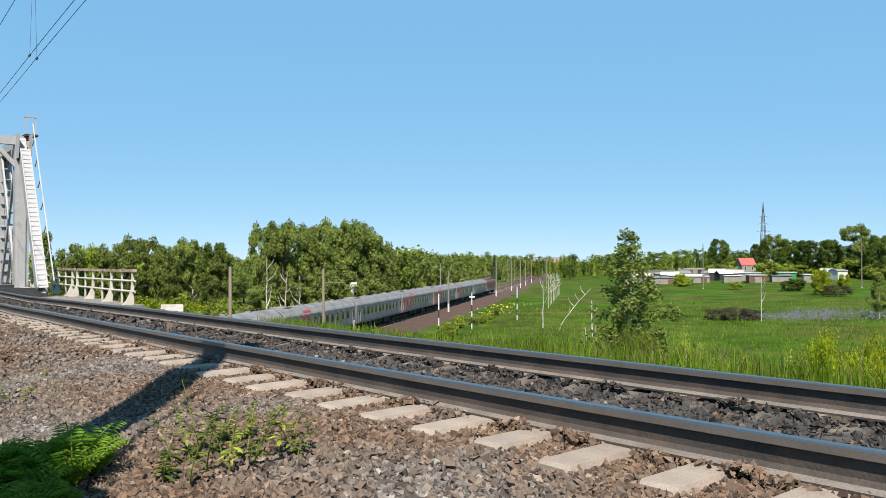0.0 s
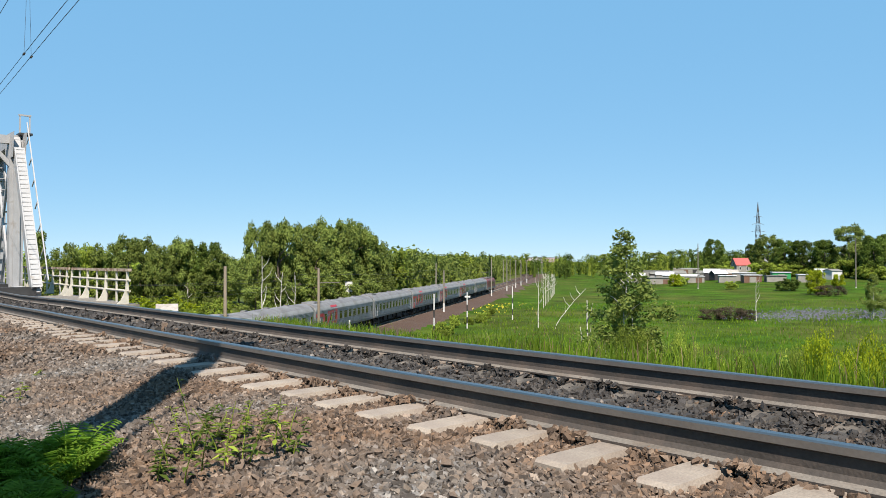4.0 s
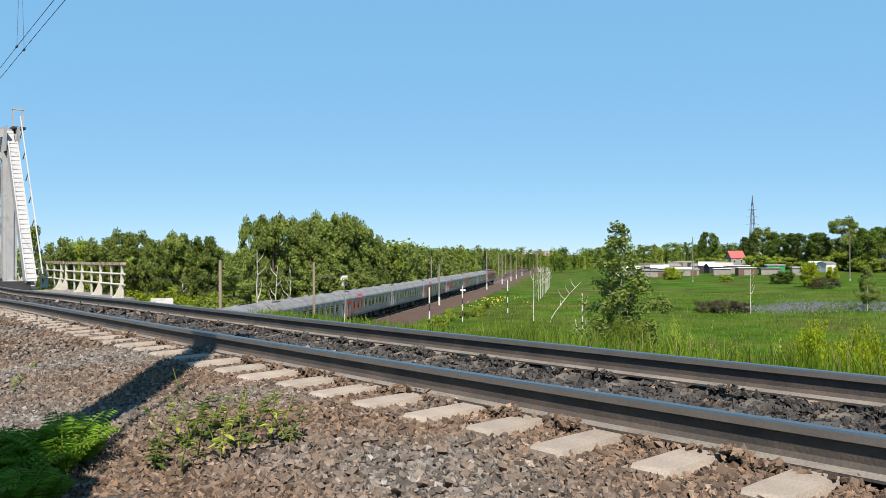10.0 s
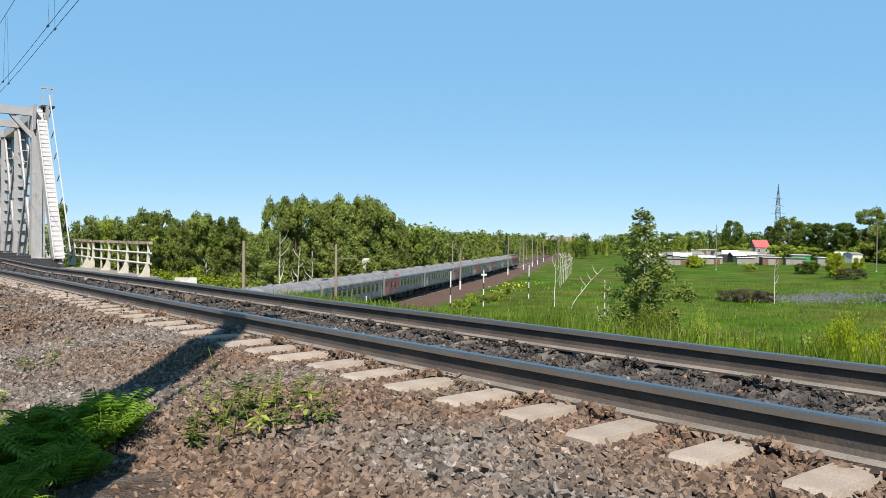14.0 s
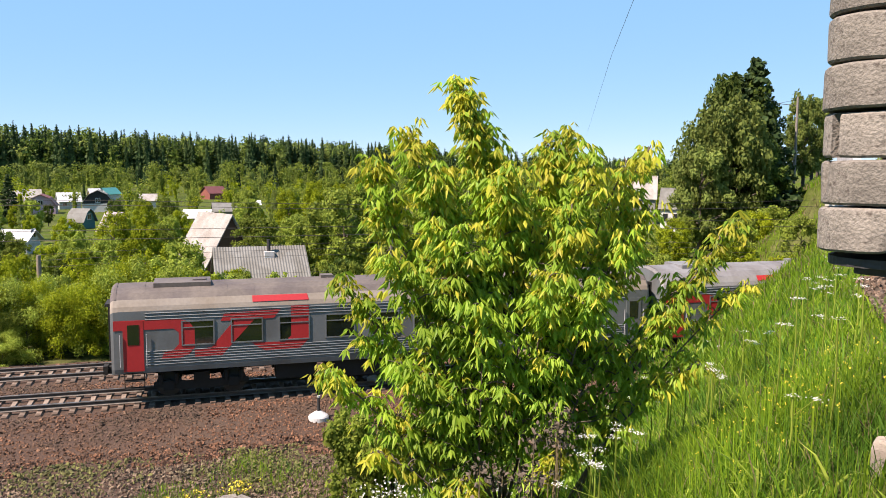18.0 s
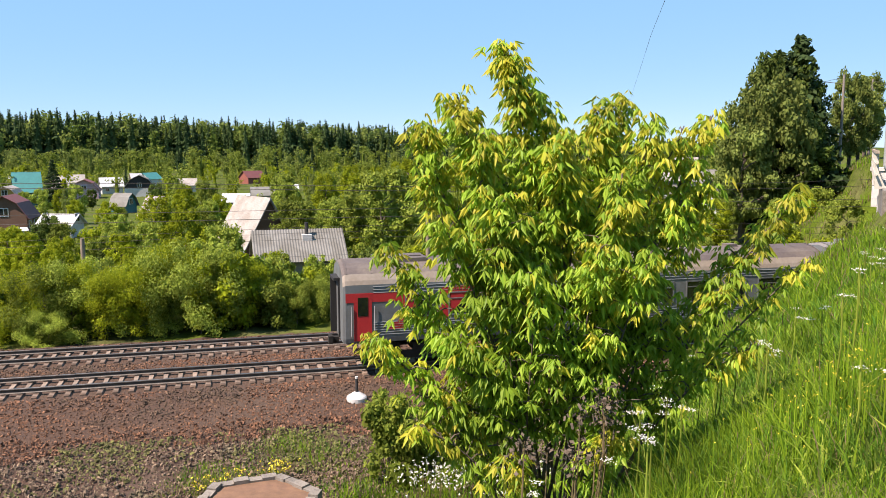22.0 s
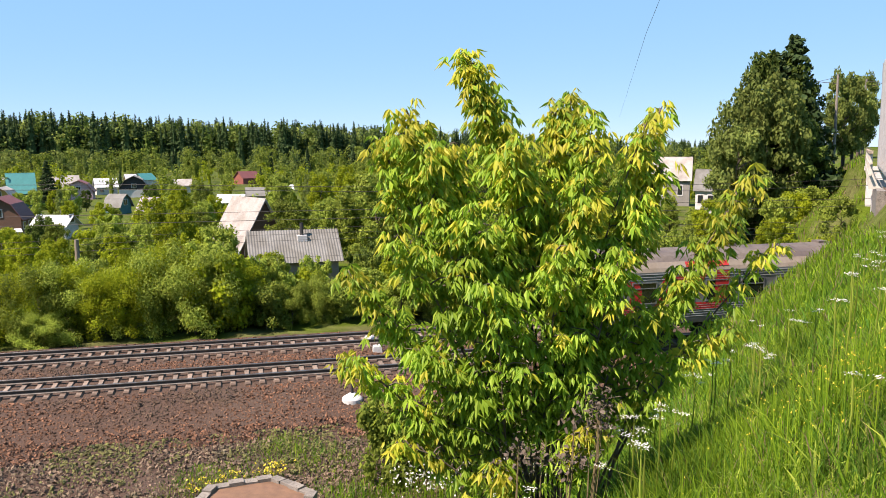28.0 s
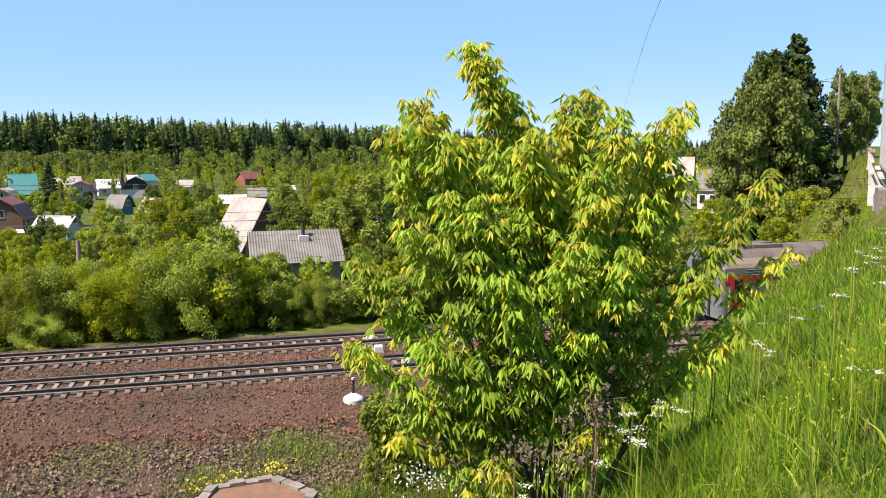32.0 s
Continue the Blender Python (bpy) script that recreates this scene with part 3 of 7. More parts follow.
def car_livery(car, sx):
    """The red shapes at one end of the side: a broad curved band, drawn as plain blocks."""
    for sy in (-1, 1):
        y = sy * (CAR_W + 0.006)
        g = Geo()

        def slab(pts):
            # x from the end of the car inwards, z up; sides of a plate 6 mm thick
            v = [(sx * (CAR_L / 2 - a), y, b) for a, b in pts]
            v2 = [(p[0], y + sy * 0.008, p[2]) for p in v]
            k = len(v)
            g.add(v + v2, [tuple(range(k, 2 * k))] + [(i, (i + 1) % k, k + (i + 1) % k, k + i) for i in range(k)])

        slab([(0.1, 2.75), (0.1, 3.12), (2.3, 3.12), (2.75, 3.0), (2.95, 2.7), (2.95, 2.0), (2.75, 1.75), (2.4, 1.62), (1.75, 1.62), (1.85, 1.85), (2.2, 1.95), (2.38, 2.15), (2.38, 2.6), (2.2, 2.75)])
        slab([(2.95, 1.62), (3.95, 1.65), (5.15, 2.95), (5.9, 2.98), (6.15, 3.3), (4.05, 3.25), (3.9, 2.95), (4.4, 2.95), (3.55, 1.95), (2.95, 1.9)])
        slab([(5.05, 2.05), (5.3, 1.85), (5.6, 1.7), (6.9, 1.75), (7.25, 2.1), (7.25, 3.42), (6.55, 3.42), (6.55, 2.25), (6.3, 2.02)])
        cv = [(sx * (CAR_L / 2 - a), sy * w, z) for a, w, z in ((5.1, 1.49, 3.63), (7.25, 1.49, 3.63), (7.2, 1.35, 3.85), (5.1, 1.35, 3.85))]
        g.add(cv + [(p[0], p[1] - sy * 0.012, p[2] - 0.006) for p in cv], [(0, 1, 2, 3), (0, 4, 5, 1), (1, 5, 6, 2), (2, 6, 7, 3), (3, 7, 4, 0)])
        part("livery_band", g, M_CARRED, car, "red painted band")


car_a = train_car("train_car", "grey ribbed passenger car with red painted end and dark windows")
car_livery(car_a, -1)
car_b = train_car("train_car", "plain grey ribbed passenger car with dusty grey roof", red_end=0, roof=M_GREYROOF, cove=M_GREYCOVE)
car_c = train_car("train_car", "grey ribbed passenger car with red painted end and grey roof", roof=M_GREYROOF, cove=M_GREYCOVE)
car_livery(car_c, -1)
CARS = [car_a]
# seen from the tail: which cars are red at one end (0) and which plain grey (1)
plain = [0, 0, 1, 1, 1, 0, 1, 0, 0, 0, 1]
for i, k in enumerate(plain):
    if i:
        CARS.append(car_c if i == 1 else car_b if i == 2 else copy_thing((car_c, car_b)[k], Matrix.Identity(4)))


def path_len(y):
    """Metres along the lower line from y = 0 (series, good to centimetres)."""
    return y * 1.0228 - 0.0000149 * y * y


def y_at(l):
    y = l / 1.0228
    for _ in range(4):
        y -= (path_len(y) - l) / 1.0228
    return y


def tail_at(t):
    """Where the train's tail is along the lower line at t seconds: it slows, then creeps on."""
    return float(np.interp(t, [0, 3, 7, 11, 13, 17.5, 20, 23, 32], [-33.0, -25.3, -16.1, -8.6, -4.6, 2.6, 7.3, 12.3, 27.7]))


def on_low(l):
    y = y_at(l)
    return Matrix.Translation((low_x(y), y, LOW_Z)) @ pose(0, 0, 0, 0, 0, 90 - math.degrees(low_head(y)))


def motions():
    for i, c in enumerate(CARS):
        walk(c, [(t, on_low(tail_at(t) + 0.1 + CAR_L / 2 + i * CAR_P)) for t in [k * 1.0 for k in range(33)]])
    for k, (br, a, z) in enumerate(ELDER_PARTS):
        walk(br, sway_rows(k))
    walk(LOCO, [(t, on_low(tail_at(t) + len(CARS) * CAR_P + 10.2)) for t in [k * 1.0 for k in range(33)]])


# ---------- bridge ----------
def beam(g, a, b, w, h, k=0):
    """A box girder from a to b, w wide and h high."""
    a, b = Vector(a), Vector(b)
    d = (b - a).normalized()
    s = d.cross(Vector((0, 0, 1)) if abs(d.z) < 0.95 else Vector((CT, ST, 0))).normalized() * w / 2
    u = s.cross(d).normalized() * h / 2
    v = [a + s * i + u * j for i, j in ((-1, -1), (1, -1), (1, 1), (-1, 1))] + [b + s * i + u * j for i, j in ((-1, -1), (1, -1), (1, 1), (-1, 1))]
    return g.add(v, [(0, 3, 2, 1), (4, 5, 6, 7), (0, 1, 5, 4), (1, 2, 6, 5), (2, 3, 7, 6), (3, 0, 4, 7)])


def laced(g, a, b, w, n):
    """A built-up member: two channels with batten plates between."""
    a, b = Vector(a), Vector(b)
    d = (b - a).normalized()
    s = Vector((CT, ST, 0)) * w / 2
    for sg in (-1, 1):
        beam(g, a + s * sg, b + s * sg, 0.09, 0.34)
    for i in range(n):
        p = a + (b - a) * ((i + 0.5) / n)
        beam(g, p - s, p + s, 0.32, 0.05)


def bridge():
    br = thing("truss_bridge", label="pale grey steel truss bridge over the lower lines", category="bridge")
    zt, n, s0 = 7.0, 7, 38.3
    pl = 5.5
    half = 2.95

    def nd(i, top, sd):
        return up(s0 + i * pl, UC + sd * half, zt if top else -0.35)
    for sd in (-1, 1):
        for top in (0, 1):
            g = Geo()
            i0, i1 = (1, n - 1) if top else (0, n)
            beam(g, nd(i0, top, sd), nd(i1, top, sd), 0.46, 0.5)
            part("top_chord" if top else "bottom_chord", g, M_STEEL_W, br)
        for i in range(1, n):
            g = Geo()
            if i in (1, n - 1):
                beam(g, nd(i, 0, sd), nd(i, 1, sd), 0.46, 0.62)
                beam(g, nd(i, 0, sd), nd(i, 1, sd), 0.62, 0.3)
            else:
                laced(g, nd(i, 0, sd), nd(i, 1, sd), 0.36, 12)
            part("vertical", g, M_STEEL_W, br)
        for i in range(n):
            g = Geo()
            a, b = (nd(i, 0, sd), nd(i + 1, 1, sd)) if i < n / 2 else (nd(i, 1, sd), nd(i + 1, 0, sd))
            if i in (0, n - 1):
                beam(g, a, b, 0.32, 0.45)
                part("end_post", g, M_STEEL_W, br)
            else:
                laced(g, a, b, 0.36, 12)
                part("diagonal", g, M_STEEL_W, br)
            if 0 < i < n - 1:
                g = Geo()
                a, b = (nd(i, 1, sd), nd(i + 1, 0, sd)) if i < n / 2 else (nd(i, 0, sd), nd(i + 1, 1, sd))
                laced(g, a, b, 0.3, 12)
                part("diagonal", g, M_STEEL_W, br)
        for i in (1, n - 1):
            g = Geo()
            c = nd(i, 1, sd)
            for w in (-0.27, 0.27):
                o = Vector((CT, ST, 0)) * w
                t = Vector((-ST, CT, 0))
                g.add([c + o - t * 0.75 + Vector((0, 0, -0.9)), c + o + t * 0.75 + Vector((0, 0, -0.9)), c + o + t * 0.95 + Vector((0, 0, 0.3)), c + o - t * 0.95 + Vector((0, 0, 0.3)),
                       c + o * 1.06 - t * 0.75 + Vector((0, 0, -0.9)), c + o * 1.06 + t * 0.75 + Vector((0, 0, -0.9)), c + o * 1.06 + t * 0.95 + Vector((0, 0, 0.3)), c + o * 1.06 - t * 0.95 + Vector((0, 0, 0.3))],
                      [(0, 1, 2, 3), (7, 6, 5, 4), (0, 4, 5, 1), (1, 5, 6, 2), (2, 6, 7, 3), (3, 7, 4, 0)])
            part("gusset_plate", g, M_STEEL_W, br)
    for i in range(1, n):
        g = Geo()
        beam(g, nd(i, 1, -1), nd(i, 1, 1), 0.3, 0.4)
        part("portal_strut" if i in (1, n - 1) else "top_strut", g, M_STEEL_W, br)
        if i in (1, n - 1):
            g = Geo()
            for sd in (-1, 1):
                beam(g, nd(i, 1, sd) + Vector((0, 0, -1.5)), (nd(i, 1, -1) + nd(i, 1, 1)) / 2 + Vector(up(s0 + i * pl, UC + sd * 1.6, zt) - up(s0 + i * pl, UC, zt)), 0.2, 0.2)
            part("portal_brace", g, M_STEEL_W, br)
    for i in range(n + 1):
        g = Geo()
        beam(g, nd(i, 0, -1), nd(i, 0, 1), 0.35, 0.7)
        part("floor_beam", g, M_STEEL_D, br)
    g = Geo()
    for lat in (-0.9, 0.9):
        beam(g, up(s0, UC + lat, -0.5), up(s0 + n * pl, UC + lat, -0.5), 0.3, 0.6)
    part("stringers", g, M_STEEL_D, br)
    # ladder with its handrail up the end post that faces the near bank, and the lookout stage on top
    a, b = up(s0, UC + half, -0.2), up(s0 + pl, UC + half, zt + 0.3)
    out = Vector((CT, ST, 0))
    tx = Vector((-ST, CT, 0))
    nrm = (b - a).cross(out).normalized()
    if nrm.z < 0:
        nrm = -nrm
    g = Geo()
    lb = a.lerp(b, 0.87)
    for w in (-0.2, 0.2):
        beam(g, a + out * w + nrm * 0.3, lb + out * w + nrm * 0.3, 0.05, 0.14)
    part("ladder_stringer", g, M_STEEL_W, br)
    g = Geo()
    beam(g, a + nrm * 0.33, lb + nrm * 0.33, 0.36, 0.03)
    part("ladder_backing", g, M_STEEL_W, br)
    m = 30
    for i in range(m):
        p = a + (lb - a) * ((i + 0.5) / m) + nrm * 0.35
        g = Geo()
        beam(g, p - out * 0.18, p + out * 0.18, 0.04, 0.03)
        part("tread", g, M_STEEL_W, br)
    g = Geo()
    beam(g, a + out * 0.34 + nrm * 0.85, b + out * 0.34 + nrm * 0.85, 0.05, 0.05)
    for i in range(7):
        p = a + (b - a) * ((i + 0.3) / 7)
        beam(g, p + out * 0.34 + nrm * 0.3, p + out * 0.34 + nrm * 0.85, 0.045, 0.045)
    part("handrail", g, M_STEEL_W, br)
    g = Geo()
    c = b + out * 0.4
    beam(g, c - out * 0.3, c + out * 0.28, 0.7, 0.1)
    part("stage", g, M_STEEL_D, br, "dark steel lookout stage")
    g = Geo()
    for w in (-0.22, 0.22):
        beam(g, c + out * w, c + out * w + Vector((0, 0, 0.95)), 0.06, 0.06)
    beam(g, c - out * 0.28 + Vector((0, 0, 0.95)), c + out * 0.28 + Vector((0, 0, 0.95)), 0.1, 0.08)
    part("stage_rail", g, M_STEEL_W, br)
    # abutments
    for s, sg in ((BR0 - 0.6, -1), (BR1 + 0.4, 1)):
        ab = thing("bridge_abutment", label="whitewashed concrete bridge abutment in the bank", category="abutment")
        g = Geo()
        m4 = Matrix.Translation(up(s, UC, 0)) @ pose(0, 0, 0, 0, 0, up_turn(s))
        g.box(-3.9, 3.9, -0.9, 0.9, -9.5, -1.0, m=m4)
        g.box(-4.1, 4.1, -1.0, 1.0, -1.0, -0.72, m=m4)
        part("wall", g, M_WHITE, ab)
    return br


M_OLDRAIL = mat("faded_top_rail", (0.5, 0.42, 0.33), 0.85, var=0.25, fine=60, second=(0.27, 0.17, 0.11), mix_scale=5)


def bridge_railing():
    """Railing on the wing wall and the walkway: curved posts that flare at the foot, three rails."""
    for sd, sa, sb, off in ((1, 28.9, 37.6, 4.3), (1, 38.6, 60.0, 4.3), (-1, 30.5, 60.0, -4.1)):
        rl = thing("bridge_railing", label="white painted steel railing with curved posts", category="railing", group="railings of the bridge")
        for z in (0.78, 0.42, 0.05):
            g = Geo()
            pts = [up(s, UC + off, z) for s in np.linspace(sa - 0.25, sb, 12)]
            if z > 0.7:
                o = Vector((CT, ST, 0)) * 0.06
                g.loft([[p - o - Vector((0, 0, 0.05)), p + o - Vector((0, 0, 0.05)), p + o + Vector((0, 0, 0.05)), p - o + Vector((0, 0, 0.05))] for p in pts])
            else:
                g.tube(pts, 0.045, 6)
            part("top_rail" if z > 0.7 else "rail", g, M_OLDRAIL if z > 0.7 else M_RAILING, rl)
        n = int((sb - sa) / 1.45)
        for i in range(n + 1):
            s = sa + i * (sb - sa) / n
            g = Geo()
            rings = []
            for z, inn, wd in ((0.78, 0.0, 0.08), (0.5, 0.0, 0.09), (0.1, 0.01, 0.11), (-0.1, 0.06, 0.15), (-0.28, 0.12, 0.2), (-0.42, 0.22, 0.3)) if i % 2 == 0 else ((0.78, 0.0, 0.05), (-0.42, 0.0, 0.05)):
                c0, c1 = up(s, UC + off + sd * 0.03, z), up(s, UC + off - sd * (inn + wd * 0.6), z)
                t = Vector((-ST, CT, 0)) * 0.03
                rings.append([c0 - t, c1 - t, c1 + t, c0 + t])
            g.loft(rings)
            part("post", g, M_RAILING, rl)
    wg = thing("wing_wall", label="concrete wing wall beside the track", category="wall", kind="structure")
    for off in (3.0, -3.9):
        g = Geo()
        pa, pb = up(28.5, UC + off, 0), up(38.5, UC + off, 0)
        rings = []
        for p in (pa, pb):
            o = Vector((CT, ST, 0))
            rings.append([p + Vector((0, 0, -2.2)), p + o * 1.6 + Vector((0, 0, -2.2)), p + o * 1.6 + Vector((0, 0, -0.4)), p + Vector((0, 0, -0.4))])
        g.loft(rings)
        part("wall", g, M_CONC2, wg)


bridge()
bridge_railing()


# ---------- the pole with its stack of concrete weights ----------
def ring_weight(seed, r=0.224, h=0.158):
    """One cast concrete weight: a worn disc with a slot cut in from one side."""
    rnd = random.Random(seed)
    n = 44
    prof = [(r - 0.009, 0.0), (r - 0.001, 0.008), (r, 0.02), (r, h - 0.02), (r - 0.002, h - 0.008), (r - 0.011, h)]
    g = Geo()
    slot_at = rnd.choice((3.5, 5.9, 0.1, 1.2, 2.2)) + rnd.uniform(-0.25, 0.25)
    chips = [(rnd.uniform(0, 6.28), rnd.choice((0, 1)), rnd.uniform(0.01, 0.05), rnd.uniform(0.05, 0.14)) for _ in range(6)]
    v = []
    turns = sorted([2 * math.pi * j / (n - 4) for j in range(n - 4)] + [(slot_at + d) % (2 * math.pi) for d in (-0.1, -0.095, 0.095, 0.1)])
    for k, (rr, z) in enumerate(prof):
        for w in turns:
            q = rr + 0.004 * noise.noise((math.cos(w) * 3 + seed, math.sin(w) * 3, z * 9))
            dz = 0.003 * noise.noise((math.cos(w) * 2, math.sin(w) * 2 + seed, z))
            for ca, topc, dep, wd in chips:
                dd = abs((w - ca + math.pi) % (2 * math.pi) - math.pi)
                if dd < wd and (z > h * 0.6) == bool(topc):
                    q -= dep * 0.55 * (1 - dd / wd)
                    dz += (-1 if topc else 1) * dep * 0.3 * (1 - dd / wd)
            if abs((w - slot_at + math.pi) % (2 * math.pi) - math.pi) < 0.0975:
                q = min(q, 0.06)
            v.append((q * math.cos(w), q * math.sin(w), z + dz))
    f = []
    for i in range(len(prof) - 1):
        for j in range(n):
            q = (j + 1) % n
            f.append((i * n + j, i * n + q, (i + 1) * n + q, (i + 1) * n + j))
    f.append(tuple(range(n))[::-1])
    f.append(tuple(range((len(prof) - 1) * n, len(prof) * n)))
    g.add(v, f)
    return g


POLE = Vector((-2.146, 2.88, 0))
POLE_TURN = 50.8


def weight_pole():
    base = float(ground_z(POLE.x, POLE.y))
    m = Matrix.Translation((POLE.x, POLE.y, 0)) @ pose(0, 0, 0, 0, 0, POLE_TURN)
    po = thing("catenary_pole", m, "square concrete catenary pole with white base and red band", "pole")
    def seg(z0, z1, mt, name, label=""):
        # square shaft with chamfered arrises, slightly tapered
        g = Geo()
        rings = []
        for z in (z0, z1):
            w = 0.1775 - 0.055 * (z - base) / (9.6 - base)
            k = w - 0.012
            rings.append([(w, -k, z), (w, k, z), (k, w, z), (-k, w, z), (-w, k, z), (-w, -k, z), (-k, -w, z), (k, -w, z)])
        g.loft(rings)
        return part(name, g, mt, po, label)
    seg(base - 0.4, 0.24, M_WHITE, "white_base", "whitewashed foot")
    seg(0.24, 0.335, M_REDBAND, "red_band", "painted red band")
    seg(0.335, 9.6, M_CONC2, "shaft")
    inv = m.inverted()
    for st, (wx, wy) in enumerate(((-2.21, 2.33), (-1.765, 2.33))):
        for i in range(9):
            q = inv @ Vector((wx + random.uniform(-0.01, 0.01), wy + random.uniform(-0.012, 0.012), 0.5 + i * 0.1615 + (0.0 if st else 0.006)))
            part("concrete_weight", ring_weight(st * 40 + i, 0.209, 0.152), M_CONC2, po, m=Matrix.Translation(q) @ pose(0, 0, 0, random.uniform(-1.6, 1.6), random.uniform(-1.6, 1.6), random.uniform(0, 25)))
        g = Geo()
        q = inv @ Vector((wx, wy, 0))
        g.tube([(q.x, q.y, 0.44), (q.x, q.y, 5.2)], 0.017, 8)
        g.lathe([(0.02, 0.0), (0.17, 0.0), (0.17, 0.03), (0.02, 0.04)], 20, at=(q.x, q.y, 0.455))
        part("hanger_rod", g, M_STEEL_D, po, "dark steel hanger rod and plate")
    q = inv @ Vector((-1.99, 2.43, 0))
    part("bearing_plate", Geo().box(-0.28, 0.28, -0.16, 0.16, 0.42, 0.452, m=Matrix.Translation((q.x, q.y, 0)) @ pose(0, 0, 0, 0, 0, -POLE_TURN)), M_STEEL_D, po)
    g = Geo()
    pts = [(0.0, -0.19, 0.46), (0.004, -0.185, 0.36), (-0.01, -0.188, 0.32), (0.008, -0.185, 0.27), (0.012, -0.186, 0.07), (0.025, -0.186, -0.18), (0.04, -0.19, -0.5)]
    g.tube(pts, 0.006, 6)
    part("earth_wire", g, M_WIRE, po)
    # stub of old footing
    st = thing("footing_stone", Matrix.Translation((-2.25, 2.5, float(ground_z(-2.25, 2.5)) + 0.06)) @ pose(0, 0, 0, 4, -3, 20) @ Matrix.Diagonal((0.62, 0.62, 0.5, 1)), "broken whitewashed concrete footing in the grass", "stone")
    g = Geo()
    g.loft([[(x * k, y * k, z) for x, y in ((-0.12, -0.1), (0.1, -0.12), (0.14, 0.06), (0.02, 0.13), (-0.13, 0.08))] for z, k in ((-0.2, 0.65), (0.02, 0.6), (0.07, 0.5), (0.09, 0.38))])
    part("block", g, M_CONC, st)
    return po


weight_pole()


# ---------- masts and wires ----------
def concrete_mast(x, y, top, label="slim concrete catenary mast with white painted foot", white=1.6, r=0.19, arm=0.0, zb=None):
    zb = float(ground_z(x, y)) - 0.2 if zb is None else zb
    p = thing("catenary_mast", Matrix.Translation((x, y, zb)), label, "mast", "masts along the railway")
    h = top - zb
    part("white_foot", Geo().tube([(0, 0, 0), (0, 0, white + 0.2)], [r, r * 0.97], 10), M_WHITE, p)
    part("shaft", Geo().tube([(0, 0, white + 0.2), (0, 0, h)], [r * 0.97, r * 0.65], 10), M_CONC2, p)
    if arm:
        g = Geo()
        g.tube([(0, 0, h - 1.0), (arm, 0, h - 0.6)], 0.04, 6)
        g.tube([(0, 0, h - 0.3), (arm, 0, h - 0.6)], 0.02, 6)
        part("bracket", g, M_STEEL_D, p)
        g = Geo()
        g.tube([(0, 0, h - 3.2), (arm * 0.8, 0, h - 3.0)], 0.03, 6)
        part("steady_arm", g, M_STEEL_D, p)
    return p


def wood_pole(x, y, top, arms=0):
    zb = float(ground_z(x, y)) - 0.2
    p = thing("wooden_pole", Matrix.Translation((x, y, zb)), "weathered grey wooden pole", "pole", "wooden poles by the lower line")
    h = top - zb
    part("shaft", Geo().tube([(0, 0, 0), (0.03, 0, h * 0.5), (0, 0, h)], [0.17, 0.15, 0.12], 10), M_WOOD, p)
    for i in range(arms):
        g = Geo()
        g.tube([(0, 0, h - 1.5 - i * 1.1), (2.2, 0, h - 1.5 - i * 1.1)], 0.05, 6)
        part("cross_arm", g, M_CONC2, p)


for x, y, top in ((0.0, 151.9, -0.9), (12.8, 219.9, 1.5), (20.0, 259.6, 1.3), (25.7, 292.5, 1.2), (29.8, 316.1, 1.2), (36.5, 360.0, 1.3)):
    concrete_mast(x, y, top, white=2.0)
for x, y, top in ((-11.2, 153.7, 0.0), (-2.0, 206.0, 0.3), (27.0, 372.0, 1.5), (34.0, 420.0, 1.6)):
    concrete_mast(x, y, top, "slim grey concrete catenary mast", white=0.3)
wood_pole(-13.1, 85.5, 0.1, 1)
wood_pole(-17.3, 64.7, 0.45)
concrete_mast(-62.0, 79.0, 8.5, "tall pale concrete catenary mast with bracket", white=1.2, arm=-2.6, zb=-3.4)
concrete_mast(-66.2, 89.5, 8.7, "tall grey concrete catenary mast with bracket", white=0.3, arm=2.6, zb=-3.0)
concrete_mast(-75.5, 101.5, 8.0, "tall grey concrete catenary mast with bracket", white=0.3, arm=2.0, zb=-3.0)
wood_pole(-52.4, 1.9, -4.6)
wood_pole(-44.5, 20.5, -3.2)


def marker_post(x, y, zt, arms=True):
    zb = float(ground_z(x, y)) - 0.1
    p = thing("marker_post", Matrix.Translation((x, y, zb)), "white striped marker post by the track", "post", "marker posts by the track")
    h = zt - zb
    for i in range(6):
        part("stripe", Geo().tube([(0, 0, h * i / 6), (0, 0, h * (i + 1) / 6)], 0.09, 8), M_WHITE if i % 2 == 0 or i > 3 else M_STEEL_D, p)
    if arms:
        part("plate", Geo().box(-0.35, 0.45, -0.03, 0.03, h - 0.75, h - 0.5), M_WHITE, p)


marker_post(-1.2, 101.0, -3.2, False)
marker_post(3.4, 119.0, -3.7)
marker_post(11.5, 137.0, -3.4, False)
marker_post(-10.6, 92.0, -5.8, False)


def line_sign():
    p = thing("track_sign", Matrix.Translation((-14.9, 128.0, FLOOR)), "white board sign on a thin post beside the line", "sign")
    part("post", Geo().tube([(0, 0, 0), (0, 0, 6.3)], 0.08, 8), M_WHITE, p)
    part("board", Geo().box(-0.55, 0.55, -0.04, 0.04, 5.0, 6.6), M_WHITE, p)


line_sign()


def wire(name, pts, r, label, parent=None, n=10):
    g = Geo()
    out = []
    for (a, b, sag) in pts:
        a, b = Vector(a), Vector(b)
        for i in range(n + (1 if (a, b, sag) == pts[-1] else 0)):
            t = i / n
            out.append(a.lerp(b, t) - Vector((0, 0, 4 * sag * t * (1 - t))))
    g.tube(out, r, 5)
    return tagged(part(name, g, M_WIRE, parent), label, "wire")


